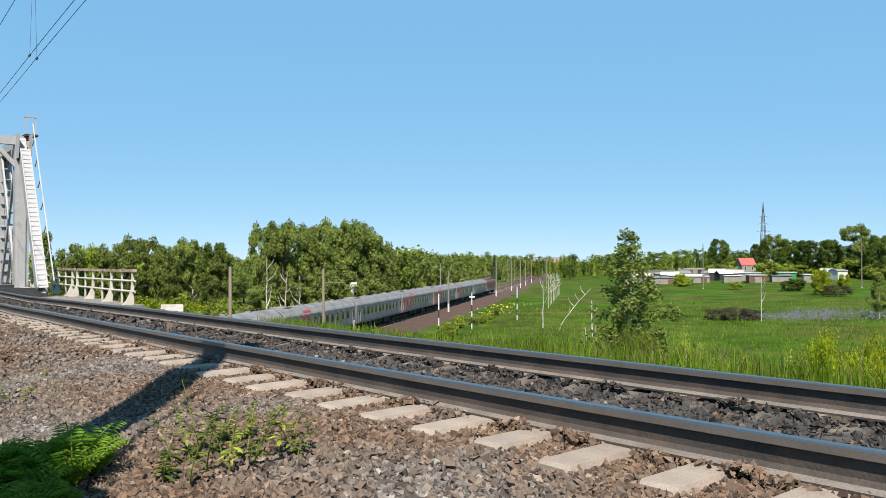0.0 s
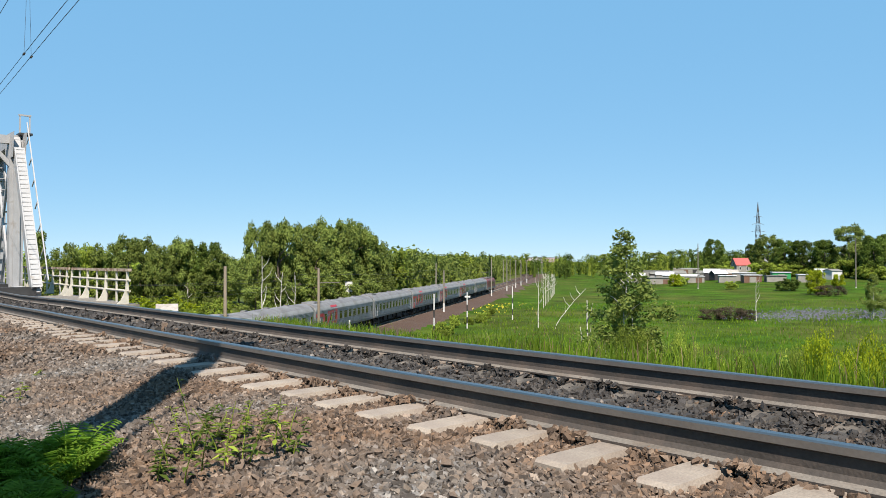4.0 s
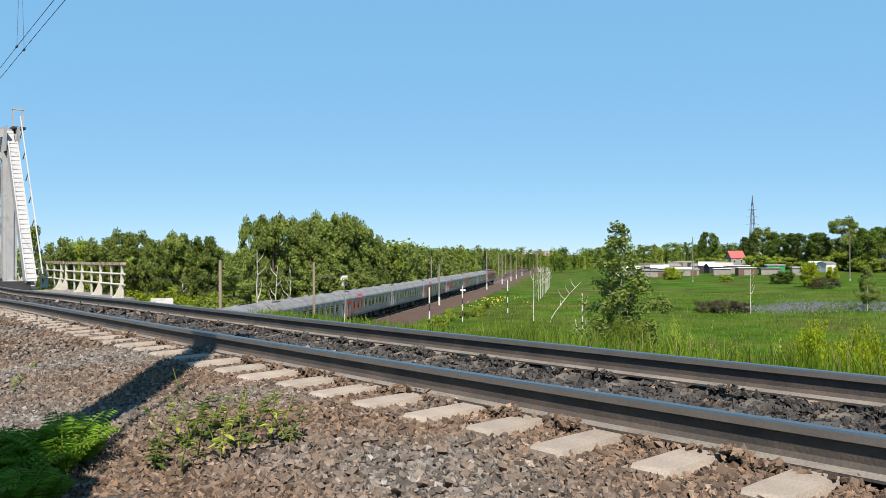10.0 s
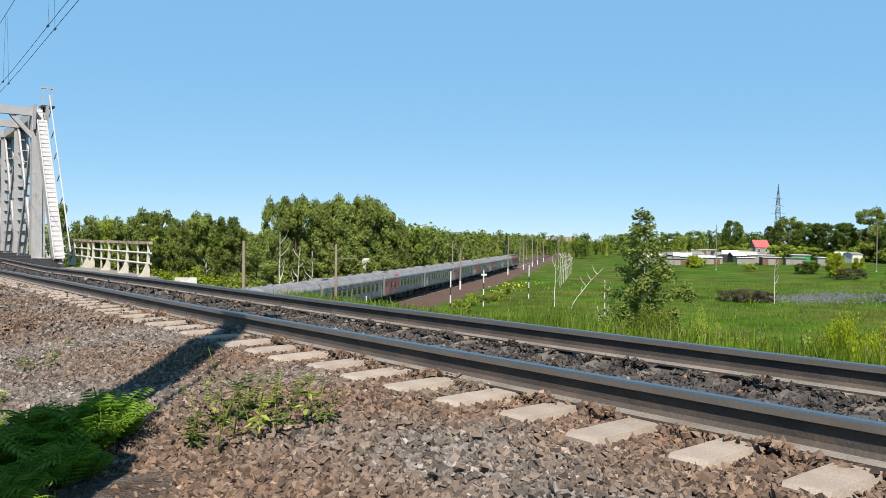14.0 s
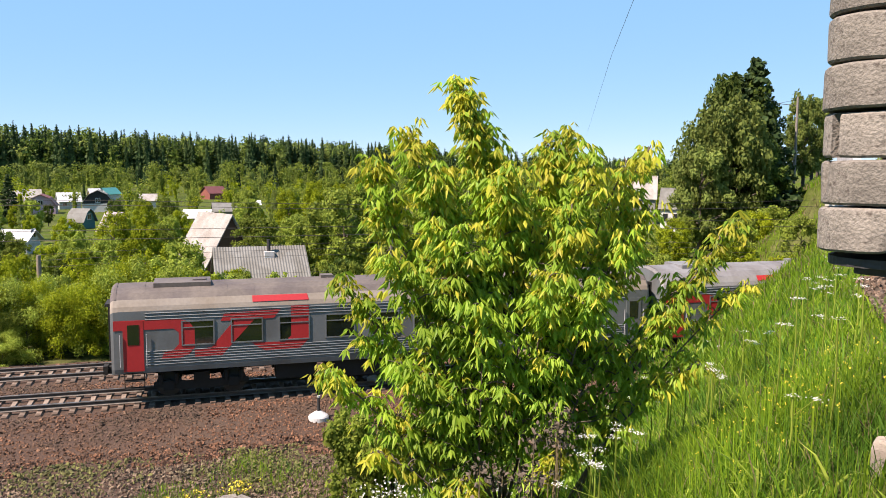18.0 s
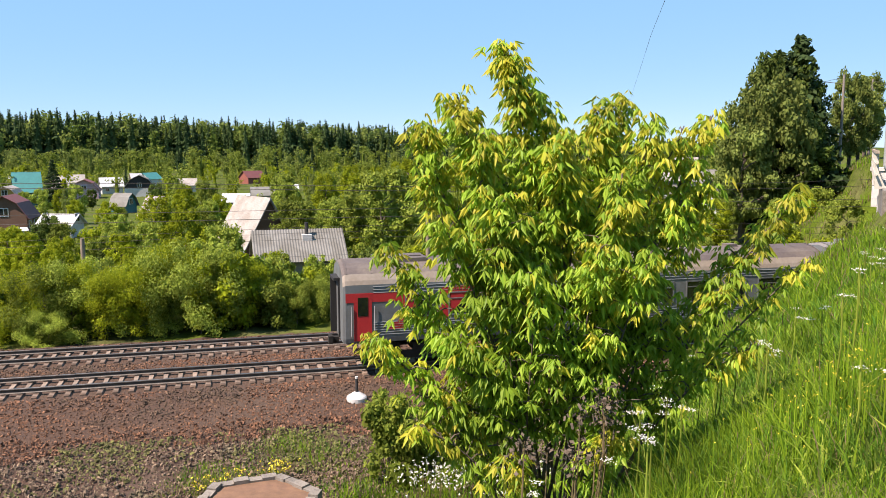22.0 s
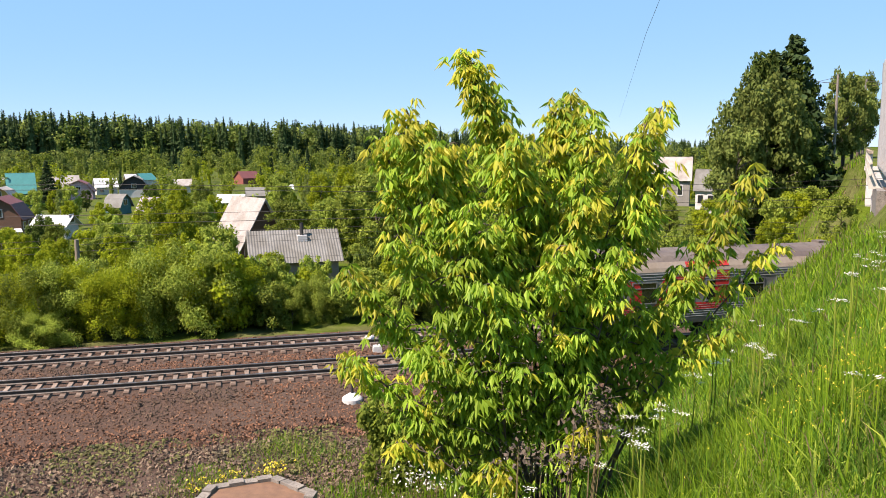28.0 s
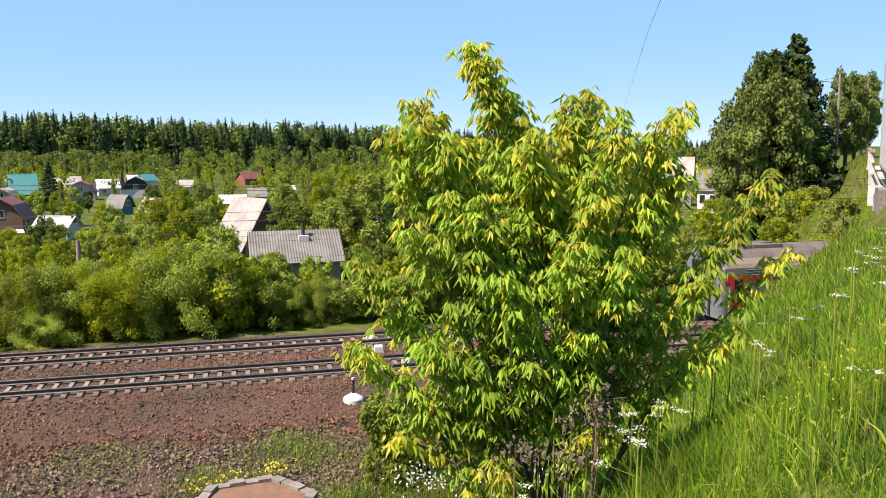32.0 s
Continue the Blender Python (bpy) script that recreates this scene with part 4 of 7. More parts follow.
cat = thing("overhead_line", label="contact and carrier wires hanging over the upper track", category="overhead line")
for off, z, sag in ((-0.1, 6.2, 0.05), (0.1, 6.22, 0.05), (0.0, 8.6, 0.2)):
    part("contact_wire" if z < 7 else "carrier_wire", Geo().tube([up(s, UC + off, z - sag * 4 * ((s + 25) / 65) * (1 - (s + 25) / 65)) for s in np.linspace(-25, 40, 24)], 0.0075 if z < 7 else 0.009, 6), M_WIRE, cat)
for s in (-9, 2, 12, 22.4, 31):
    for off in (-0.1, 0.1):
        part("dropper", Geo().tube([up(s + off, UC + off, 6.13), up(s + off, UC + off * 0.3, 8.45)], 0.004, 5), M_WIRE, cat)
        part("wire_clamp", Geo().tube([up(s + off - 0.06, UC + off, 6.16), up(s + off + 0.06, UC + off, 6.16)], 0.03, 6), M_WIRE, cat)
far = thing("overhead_line", label="catenary wires along the lower lines", category="overhead line")
for off in (0.0, -4.6):
    for z in (6.0, 7.4):
        part("contact_wire", Geo().tube([(low_x(y) + off, y, LOW_Z + z - (0.5 if z > 7 else 0) * abs(math.sin(y * 0.06))) for y in np.arange(-50, 250, 6.0)], 0.01, 5), M_WIRE, far)
hi = thing("power_wire", label="thin wire high over the valley", category="wire")
part("strand", Geo().tube([(-1 - 20 * math.sin(radians(44)), 0.5 + 20 * math.cos(radians(44)), 9.6), (-1 - 60 * math.sin(radians(49.9)), 0.5 + 60 * math.cos(radians(49.9)), 8.6), (-1 - 230 * math.sin(radians(51.2)), 0.5 + 230 * math.cos(radians(51.2)), 8.8)], 0.012, 5), M_WIRE, hi)
low = thing("line_wires", label="telegraph wires between poles beside the lower line", category="wire")
for z in (-4.75, -5.1, -5.5, -6.6):
    part("strand", Geo().tube([(-62 + 0.2 * (y + 40), y, z + 0.35 * math.sin(y * 0.09)) for y in np.arange(-40, 30, 3.5)] + [(-42.5, 32, z + 0.4), (-30, 70, z + 0.6)], 0.009, 5), M_WIRE, low)

# ---------- vegetation ----------
M_LEAF_A = leaf_mat("broad_leaves", (0.22, 0.32, 0.045), (0.43, 0.53, 0.09), trans=0.42, rnd=0.35)
M_LEAF_B = leaf_mat("yellow_green_leaves", (0.27, 0.37, 0.02), (0.45, 0.52, 0.03), trans=0.45, rnd=0.15)
M_LEAF_C = leaf_mat("birch_leaves", (0.19, 0.27, 0.065), (0.33, 0.41, 0.1), trans=0.42, rnd=0.2)
M_LEAF_D = leaf_mat("dark_leaves", (0.08, 0.14, 0.025), (0.16, 0.23, 0.045), rnd=0.25)
M_LEAF_R = leaf_mat("brown_twigs", (0.075, 0.055, 0.04), (0.11, 0.085, 0.06), trans=0.1, rnd=0.2)
M_NEEDLE = leaf_mat("needles", (0.04, 0.078, 0.028), (0.075, 0.125, 0.042), trans=0.1, rnd=0.25)
M_ELDER = leaf_mat("box_elder_leaves", (0.25, 0.48, 0.035), (0.5, 0.72, 0.065), trans=0.5, gloss=0.3)
M_ELDER2 = leaf_mat("young_box_elder_leaves", (0.58, 0.68, 0.05), (0.74, 0.66, 0.07), trans=0.5, gloss=0.3)
M_GRASS = leaf_mat("grass_blades", (0.1, 0.24, 0.014), (0.33, 0.5, 0.035), trans=0.45, gloss=0.15)
M_HORSETAIL = leaf_mat("horsetail_green", (0.07, 0.19, 0.02), (0.17, 0.36, 0.04), trans=0.4, gloss=0.1)
M_MEADOW = leaf_mat("meadow_blades", (0.09, 0.19, 0.012), (0.24, 0.36, 0.035), trans=0.4, gloss=0.1)
M_DRYGRASS = leaf_mat("dry_stems", (0.3, 0.25, 0.13), (0.2, 0.15, 0.09), trans=0.2)
M_PETAL_W = mat("white_flowers", (0.75, 0.76, 0.68), 0.7, var=0.08)
M_PETAL_Y = mat("yellow_flowers", (0.75, 0.62, 0.04), 0.7, var=0.1)
M_PETAL_P = mat("violet_flowers", (0.23, 0.2, 0.38), 0.8, var=0.2)


def leaf_cloud(rng, centres, radii, n, size, squash=0.8, droop=0.0, up_bias=0.3):
    """n leaf quads spread in shells round the centres; gives verts and quads."""
    centres, radii = np.asarray(centres, float), np.asarray(radii, float)
    w = radii ** 2
    pick = rng.choice(len(centres), n, p=w / w.sum())
    d = rng.normal(size=(n, 3))
    d /= np.linalg.norm(d, axis=1)[:, None]
    r = radii[pick] * (0.15 + 1.15 * rng.random(n) ** 0.55)
    p = centres[pick] + d * r[:, None] * np.array([1, 1, squash])
    nrm = d + rng.normal(0, 0.6, (n, 3)) + np.array([0, 0, up_bias])
    nrm /= np.linalg.norm(nrm, axis=1)[:, None]
    a = np.cross(nrm, rng.normal(size=(n, 3)))
    a[:, 2] -= droop
    a /= np.linalg.norm(a, axis=1)[:, None]
    b = np.cross(nrm, a)
    s = size * (0.6 + 0.8 * rng.random(n))[:, None]
    v = np.stack([p - a * s * 0.6, p + b * s * 0.42 - a * s * 0.05, p + a * s * 0.7, p - b * s * 0.42 - a * s * 0.05], 1).reshape(-1, 3)
    q = np.arange(4 * n).reshape(-1, 4)
    return v, q


def crown_mesh(name, seed, mats, kind="round", n=1500, size=0.055):
    """A crown of unit height from z=0.15 to 1, one unit wide or so, of many small leaves in clumps."""
    rng = np.random.default_rng(seed)
    c, r = [], []
    if kind == "round":
        for i in range(100):
            w = rng.uniform(0, 6.28)
            z = rng.uniform(0.2, 0.95)
            rad = 0.36 * math.sin(math.pi * min(1, (z - 0.1) / 0.95)) ** 0.7 * rng.uniform(0.45, 1.0)
            c.append((rad * math.cos(w), rad * math.sin(w), z))
            r.append(rng.uniform(0.03, 0.085))
    elif kind == "birch":
        for i in range(90):
            w = rng.uniform(0, 6.28)
            z = rng.uniform(0.18, 0.98)
            rad = 0.27 * (1.08 - z) ** 0.7 * min(1, (z - 0.05) * 4) * rng.uniform(0.3, 1.15)
            c.append((rad * math.cos(w), rad * math.sin(w), z))
            r.append(rng.uniform(0.02, 0.06) * (1.3 - 0.6 * z))
    elif kind == "sapling":
        for i in range(190):
            w = rng.uniform(0, 6.28)
            z = 0.06 + 0.93 * rng.random() ** 1.5
            rad = 0.34 * (1.02 - z) ** 0.85 * rng.uniform(0.1, 1.1)
            c.append((rad * math.cos(w), rad * math.sin(w), z))
            r.append(rng.uniform(0.015, 0.045) * (1.25 - 0.7 * z))
    elif kind == "bush":
        for i in range(60):
            w = rng.uniform(0, 6.28)
            rad = 0.5 * rng.random() ** 0.5
            z = rng.uniform(0.1, 0.85) * (1 - 0.9 * rad * rad)
            c.append((rad * math.cos(w), rad * math.sin(w), z))
            r.append(rng.uniform(0.06, 0.13))
    elif kind == "spruce":
        for i in range(60):
            z = 0.06 + 0.92 * (i / 60)
            w = i * 2.4
            rad = 0.2 * (1.02 - z) * rng.uniform(0.6, 1.1)
            c.append((rad * math.cos(w), rad * math.sin(w), z))
            r.append(0.02 + 0.06 * (1 - z))
    sq = {"spruce": 0.5, "birch": 1.3, "sapling": 1.3}.get(kind, 0.85)
    v, q = leaf_cloud(rng, c, r, n, size, sq, droop={"birch": 0.7, "spruce": 0.4}.get(kind, 0.1))
    v[:, 2] = np.maximum(v[:, 2], 0.02)
    return np_mesh(name, v, q, mats)


def trunk_mesh(name, seed, material, h=0.75, r=0.02, limbs=7):
    rnd = random.Random(seed)
    g = Geo()
    pts = [(0.02 * rnd.uniform(-1, 1) * i / 6, 0.02 * rnd.uniform(-1, 1) * i / 6, h * i / 6) for i in range(7)]
    pts[0] = (0, 0, -0.04)
    g.tube(pts, [r * (1.15 - 0.95 * i / 6) for i in range(7)], 7)
    for k in range(limbs):
        z = h * rnd.uniform(0.3, 0.95)
        w = rnd.uniform(0, 6.28)
        l = 0.3 * (1.1 - z)
        p = (0, 0, z)
        g.tube([p, (l * 0.5 * math.cos(w), l * 0.5 * math.sin(w), z + l * 0.35), (l * math.cos(w), l * math.sin(w), z + l * 0.55)], [r * 0.4, r * 0.25, r * 0.1], 5)
    return g.mesh(name, material)


CROWNS = {
    "round": [crown_mesh("crown", 11, M_LEAF_A, "round", 12000, 0.024), crown_mesh("crown", 12, M_LEAF_A, "round", 12000, 0.024), crown_mesh("crown", 112, M_LEAF_A, "round", 11000, 0.025)],
    "light": [crown_mesh("crown", 13, M_LEAF_B, "round", 11000, 0.024), crown_mesh("crown", 113, M_LEAF_B, "round", 11000, 0.024)],
    "dark": [crown_mesh("crown", 14, M_LEAF_D, "round", 13000, 0.023), crown_mesh("crown", 114, M_LEAF_D, "round", 13000, 0.023)],
    "mid": [crown_mesh("crown", 311, M_LEAF_C, "round", 12000, 0.024), crown_mesh("crown", 312, M_LEAF_C, "round", 12000, 0.024)],
    "birch": [crown_mesh("crown", 15, M_LEAF_C, "birch", 13000, 0.016), crown_mesh("crown", 16, M_LEAF_C, "birch", 13000, 0.016), crown_mesh("crown", 116, M_LEAF_C, "birch", 12000, 0.017)],
    "sapling": [crown_mesh("crown", 216, M_LEAF_C, "sapling", 27000, 0.0105)],
    "spruce": [crown_mesh("crown", 17, M_NEEDLE, "spruce", 10000, 0.022)],
    "bush": [crown_mesh("foliage", 18, M_LEAF_A, "bush", 7000, 0.04), crown_mesh("foliage", 19, M_LEAF_A, "bush", 7000, 0.04), crown_mesh("foliage", 119, M_LEAF_A, "bush", 7000, 0.04)],
    "lightbush": [crown_mesh("foliage", 20, M_LEAF_B, "bush", 7500, 0.038), crown_mesh("foliage", 120, M_LEAF_B, "bush", 7500, 0.038)],
    "shrub": [crown_mesh("foliage", 320, M_LEAF_A, "bush", 20000, 0.016)],
    "lightshrub": [crown_mesh("foliage", 330, M_LEAF_B, "bush", 18000, 0.016)],
    "thicket": [crown_mesh("foliage", 421, M_LEAF_R, "bush", 9000, 0.022)],
    "darkbush": [crown_mesh("foliage", 21, M_LEAF_D, "bush", 7000, 0.038)],
}
TRUNKS = {"sapling": trunk_mesh("trunk", 5, M_BIRCH, 0.95, 0.007, 9), "birch": trunk_mesh("trunk", 5, M_BIRCH, 0.9, 0.011, 9), "spruce": trunk_mesh("trunk", 6, M_TRUNK, 0.95, 0.014, 0)}
TRUNK = trunk_mesh("trunk", 7, M_TRUNK, 0.72, 0.02, 8)
WORDS = {"mid": ("tree", "greyish green broadleaf tree with uneven crown"), "round": ("tree", "leafy green broadleaf tree with uneven crown"), "light": ("tree", "bright yellow-green broadleaf tree"), "dark": ("tree", "dense dark green broadleaf tree"),
         "birch": ("birch_tree", "tall birch tree with pale trunk and hanging leaves"), "sapling": ("birch_tree", "young birch with hanging leaves"), "spruce": ("spruce_tree", "dark green spruce tree"),
         "bush": ("bush", "rounded green bush on rough ground"), "lightbush": ("bush", "yellow-green bush on rough ground"), "shrub": ("bush", "leafy green shrub on rough ground"), "lightshrub": ("bush", "yellow-green shrub on rough ground"), "thicket": ("bush", "brown-purple twiggy bush"), "darkbush": ("bush", "dark green bush on rough ground")}
BUSHES = ("bush", "lightbush", "shrub", "lightshrub", "darkbush", "thicket")
trnd = random.Random(21)


def tree(kind, x, y, h, w=None, zb=None, label="", group=""):
    """A tree or bush h high and w wide with its foot on the ground."""
    name, words = WORDS[kind]
    zb = float(ground_z(x, y)) if zb is None else zb
    w = w or h * (0.62 if kind in ("round", "light", "dark", "mid") else 0.45 if kind == "birch" else 0.8 if kind in BUSHES else 0.5)
    k = {"mid": 0.8, "round": 0.8, "light": 0.8, "dark": 0.8, "birch": 0.56, "sapling": 0.6, "spruce": 0.46}.get(kind, 1.15)
    t = thing(name, Matrix.Translation((x, y, zb - 0.05)) @ pose(0, 0, 0, 0, 0, trnd.uniform(0, 360)), label or words, "bush" if kind in BUSHES else "tree", group)
    sc = Matrix.Diagonal((w / k, w / k, h, 1))
    part("foliage" if kind in BUSHES else "crown", trnd.choice(CROWNS[kind]), None, t, m=sc)
    if kind in BUSHES:
        part("stem", TRUNK, None, t, m=Matrix.Diagonal((h * 0.5, h * 0.5, h * 0.8, 1)))
    else:
        part("trunk", TRUNKS.get(kind, TRUNK), None, t, m=Matrix.Diagonal((h * 0.9, h * 0.9, h, 1)))
    return t


def forest(name, seed, n, place, hmin, hmax, mats, label, conifer=0.5, slope=None):
    """Far woods as one mesh: ragged conifers and clumpy crowns."""
    rng = np.random.default_rng(seed)
    V, Q, S = [], [], []
    o = 0
    for i in range(n):
        x, y = place(rng)
        z = float(ground_z(x, y)) - 0.5
        h = rng.uniform(hmin, hmax) * (slope(x, y) if slope else 1.0)
        con = rng.random() < conifer
        if con:
            m = 330
            zz = 0.3 + 0.7 * rng.random(m) ** 0.9
            rr = (0.006 + 0.2 * (1 - zz) ** 0.95) * rng.uniform(0.45, 1.15, m) * (0.8 + 0.25 * np.sin(zz * 55 + i))
            w = rng.uniform(0, 2 * np.pi, m)
            p = np.stack([np.cos(w) * rr, np.sin(w) * rr, zz], 1) * h
            e = np.stack([np.cos(w), np.sin(w), rng.uniform(-0.8, 0.3, m)], 1) * (h * (0.012 + 0.05 * (1 - zz)))[:, None]
            d = np.stack([-np.sin(w), np.cos(w), rng.normal(0, 0.5, m)], 1) * (h * (0.006 + 0.024 * (1 - zz)))[:, None]
            v = np.stack([p - e, p - d, p + e, p + d], 1).reshape(-1, 3)
            q = np.arange(4 * m).reshape(-1, 4)
        else:
            c = [(rng.normal(0, 0.1) * h, rng.normal(0, 0.1) * h, rng.uniform(0.3, 0.9) * h) for _ in range(12)]
            r = [h * rng.uniform(0.07, 0.14) * (1.1 - 0.3 * cc[2] / h) for cc in c]
            v, q = leaf_cloud(rng, c, r, 300, h * 0.046, 0.9)
        # a dense dark heart behind the outer sprays
        hr, ht, z0, z1 = (0.13 * h, 0.004 * h, 0.04 * h, 0.95 * h) if con else (0.07 * h, 0.05 * h, 0.1 * h, 0.7 * h)
        a = np.arange(6) * math.pi / 3 + rng.uniform(0, 1)
        core = np.concatenate([np.stack([np.cos(a) * hr, np.sin(a) * hr, np.full(6, z0)], 1), np.stack([np.cos(a) * ht, np.sin(a) * ht, np.full(6, z1)], 1)])
        k6 = np.arange(6)
        q = np.concatenate([q, np.stack([k6, (k6 + 1) % 6, (k6 + 1) % 6 + 6, k6 + 6], 1) + len(v)])
        v = np.concatenate([v, core])
        V.append(v + np.array([x, y, z]))
        Q.append(q + o)
        S.extend([0 if con else 1 + int(rng.random() < 0.4)] * len(q))
        o += len(v)
    me = np_mesh(name, np.concatenate(V), np.concatenate(Q), mats, S)
    return tagged(new(name, me), label, "forest", kind="stuff")


def polar(b0, b1, d0, d1):
    def f(rng):
        b, d = radians(rng.uniform(b0, b1)), math.sqrt(rng.uniform(d0 * d0, d1 * d1))
        return -d * math.sin(b), d * math.cos(b)
    return f


def rise(x, y):
    """The far forest stands lower towards the bridge."""
    return float(np.interp(math.degrees(math.atan2(-x, y)), [46, 58, 72, 90], [0.5, 0.66, 0.86, 1.0]))


forest("far_forest", 1, 1250, polar(44, 104, 430, 500), 22, 30.5, [M_NEEDLE, M_LEAF_D, M_LEAF_C], "dark mixed forest on the far rise", 0.76, rise)
forest("valley_woods", 2, 330, polar(44, 104, 290, 415), 6, 13, [M_NEEDLE, M_LEAF_A, M_LEAF_C], "pale green woods beyond the gardens", 0.06)
forest("line_woods", 3, 340, lambda rng: (lambda y: (low_x(y) - rng.uniform(12, 16 + 0.16 * y), y))(rng.uniform(175, 560)), 11.5, 14.5, [M_NEEDLE, M_LEAF_C, M_LEAF_A], "broadleaf woods along the railway", 0.03)
forest("bank_woods", 4, 90, polar(16.8, 33, 165, 215), 11.5, 14.0, [M_NEEDLE, M_LEAF_C, M_LEAF_A], "belt of broadleaf trees behind the bridge", 0.1)
forest("horizon_woods", 5, 330, polar(-34, -2, 430, 620), 9, 15, [M_NEEDLE, M_LEAF_D, M_LEAF_A], "far trees on the horizon", 0.05)


def at_bearing(b, d):
    """A place d metres off at b degrees to the left of +y."""
    return -d * math.sin(radians(b)), d * math.cos(radians(b))


# the grove beyond the train: two rounded clumps of birch and aspen
for b, d, h, w, k in ((12.8, 122, 15.2, 5.6, "mid"), (12.2, 126, 15.8, 7.0, "birch"), (11.4, 124, 15.8, 7.0, "mid"), (10.6, 130, 15.8, 7.5, "mid"), (9.7, 134, 15.4, 7.0, "birch"), (8.9, 130, 14.0, 7.0, "mid"), (8.3, 136, 16.6, 8.0, "mid"),
                      (7.4, 138, 16.9, 9.0, "mid"), (6.4, 142, 16.6, 9.0, "mid"), (5.5, 146, 15.6, 8.5, "mid"), (4.8, 150, 14.4, 7.0, "mid"), (11.9, 132, 15.4, 7.0, "birch"), (7.0, 150, 16.5, 9.0, "birch")):
    tree(k, *at_bearing(b, d), h, w, group="birch grove by the railway")
for b, d, h in ((13.0, 118, 6.5), (11.6, 120, 7.5), (9.0, 127, 8.5), (7.4, 131, 9.0), (5.8, 139, 8.5), (4.6, 146, 8.0)):
    tree("mid", *at_bearing(b, d), h, h * 0.9, group="undergrowth of the grove")
# belt to the left of the grove, by the bridge
for b, d, h, k in ((26.4, 140, 14.4, "birch"), (25.0, 142, 12.8, "mid"), (23.6, 145, 12.6, "round"), (22.4, 143, 12.8, "mid"), (21.1, 144, 14.0, "mid"), (20.2, 146, 13.8, "mid"), (19.1, 142, 12.4, "mid"), (18.3, 143, 13.6, "mid"), (17.4, 144, 13.4, "birch"), (16.1, 143, 13.2, "dark"), (15.7, 141, 12.0, "mid")):
    tree(k, *at_bearing(b, d), h, h * 0.5)
for b, d, h in ((14.6, 190, 10.5), (14.1, 200, 10.8), (13.7, 195, 10.4), (15.0, 180, 9.6)):
    tree("mid", *at_bearing(b, d), h, h * 0.9)
for i in range(40):
    y = trnd.uniform(60, 122)
    tree(trnd.choice(("bush", "lightbush", "lightbush", "shrub")), low_x(y) - trnd.uniform(8, 24), y, trnd.uniform(2.2, 4.6))
forest("belt_undergrowth", 23, 60, polar(14.5, 27.0, 108, 134), 3.4, 5.8, [M_NEEDLE, M_LEAF_A, M_LEAF_B], "bright green bushes before the belt of trees", 0.0)
# dead birch
def bare_birch(x, y, h, seed, label="bare dead birch with a forked pale trunk", lean=0.0):
    rnd = random.Random(seed)
    t = thing("dead_birch", Matrix.Translation((x, y, float(ground_z(x, y)) - 0.1)), label, "tree")
    g = Geo()
    pts = [(lean * h * (i / 7) ** 1.3 + 0.05 * rnd.uniform(-1, 1), 0.05 * rnd.uniform(-1, 1), h * i / 7) for i in range(8)]
    g.tube(pts, [0.008 * h * (1.05 - i / 8) + 0.015 for i in range(8)], 8)
    part("trunk", g, M_BIRCH, t)
    for i in range(5):
        b = Vector(pts[3 + i % 4])
        w, l = rnd.uniform(0, 6.28), h * rnd.uniform(0.1, 0.22)
        part("limb", Geo().tube([b, b + Vector((math.cos(w) * l * 0.5, math.sin(w) * l * 0.5, l * 0.5)), b + Vector((math.cos(w) * l * 0.75, math.sin(w) * l * 0.7, l * 1.1))], [0.05, 0.035, 0.012], 6), M_BIRCH, t)


bare_birch(-21.6, 97.0, 10.5, 1)
bare_birch(-20.0, 99.0, 8.6, 2, lean=0.05)
bare_birch(-18.4, 101.0, 8.2, 3)
bare_birch(14.0, 121.0, 8.3, 4, "thin bare birch standing in the meadow")
bare_birch(16.0, 118.0, 6.0, 9, "thin leaning bare birch in the meadow", lean=0.75)
bare_birch(7.9, 45.0, 7.8, 5, "thin bare birch stem below the bank")
bare_birch(51.0, 133.5, 7.4, 6, "bare crooked birch beside a dark bush")
for i in range(9):
    bare_birch(21.0 + i * 1.5, 172 + i * 9, 7.2 - 0.15 * i, 30 + i, "slim bare birch among a row by the line")
# the meadow side
tree("sapling", 9.0, 40.6, 11.3, 8.4, label="young birch with hanging leaves below the bank")
tree("sapling", 9.5, 41.2, 8.2, 7.6, label="young birch with hanging leaves below the bank")
tree("birch", 72.7, 138.3, 7.4, 5.0)
for x, y, h, w in ((44.5, 136, 2.4, 4.5), (47.8, 135.7, 2.8, 5.5), (50.5, 136.5, 2.2, 4.0)):
    tree("thicket", x, y, h, w, label="dark leafless-looking bush in the meadow")
for x, y, h, w, k in ((5.3, 11.0, 2.4, 1.1, "lightshrub"), (5.85, 11.3, 2.9, 1.2, "lightshrub"), (4.85, 11.2, 1.9, 0.8, "shrub"), (5.1, 11.6, 2.2, 1.2, "shrub"), (6.5, 11.2, 3.1, 1.4, "shrub"), (7.0, 11.7, 3.8, 1.6, "shrub"), (2.9, 12.6, 1.6, 0.8, "shrub"), (3.6, 12.4, 1.9, 0.7, "shrub"), (4.2, 12.0, 1.7, 0.8, "shrub")):
    tree(k, x, y, h, w, label="tall leafy shrub on the side of the bank")
for i in range(14):
    s, l = trnd.uniform(6, 34), trnd.uniform(7.5, 13)
    p = up(s, UC + l)
    tree(trnd.choice(("bush", "lightbush")), p.x, p.y, trnd.uniform(0.9, 1.9), group="low scrub on the bank")
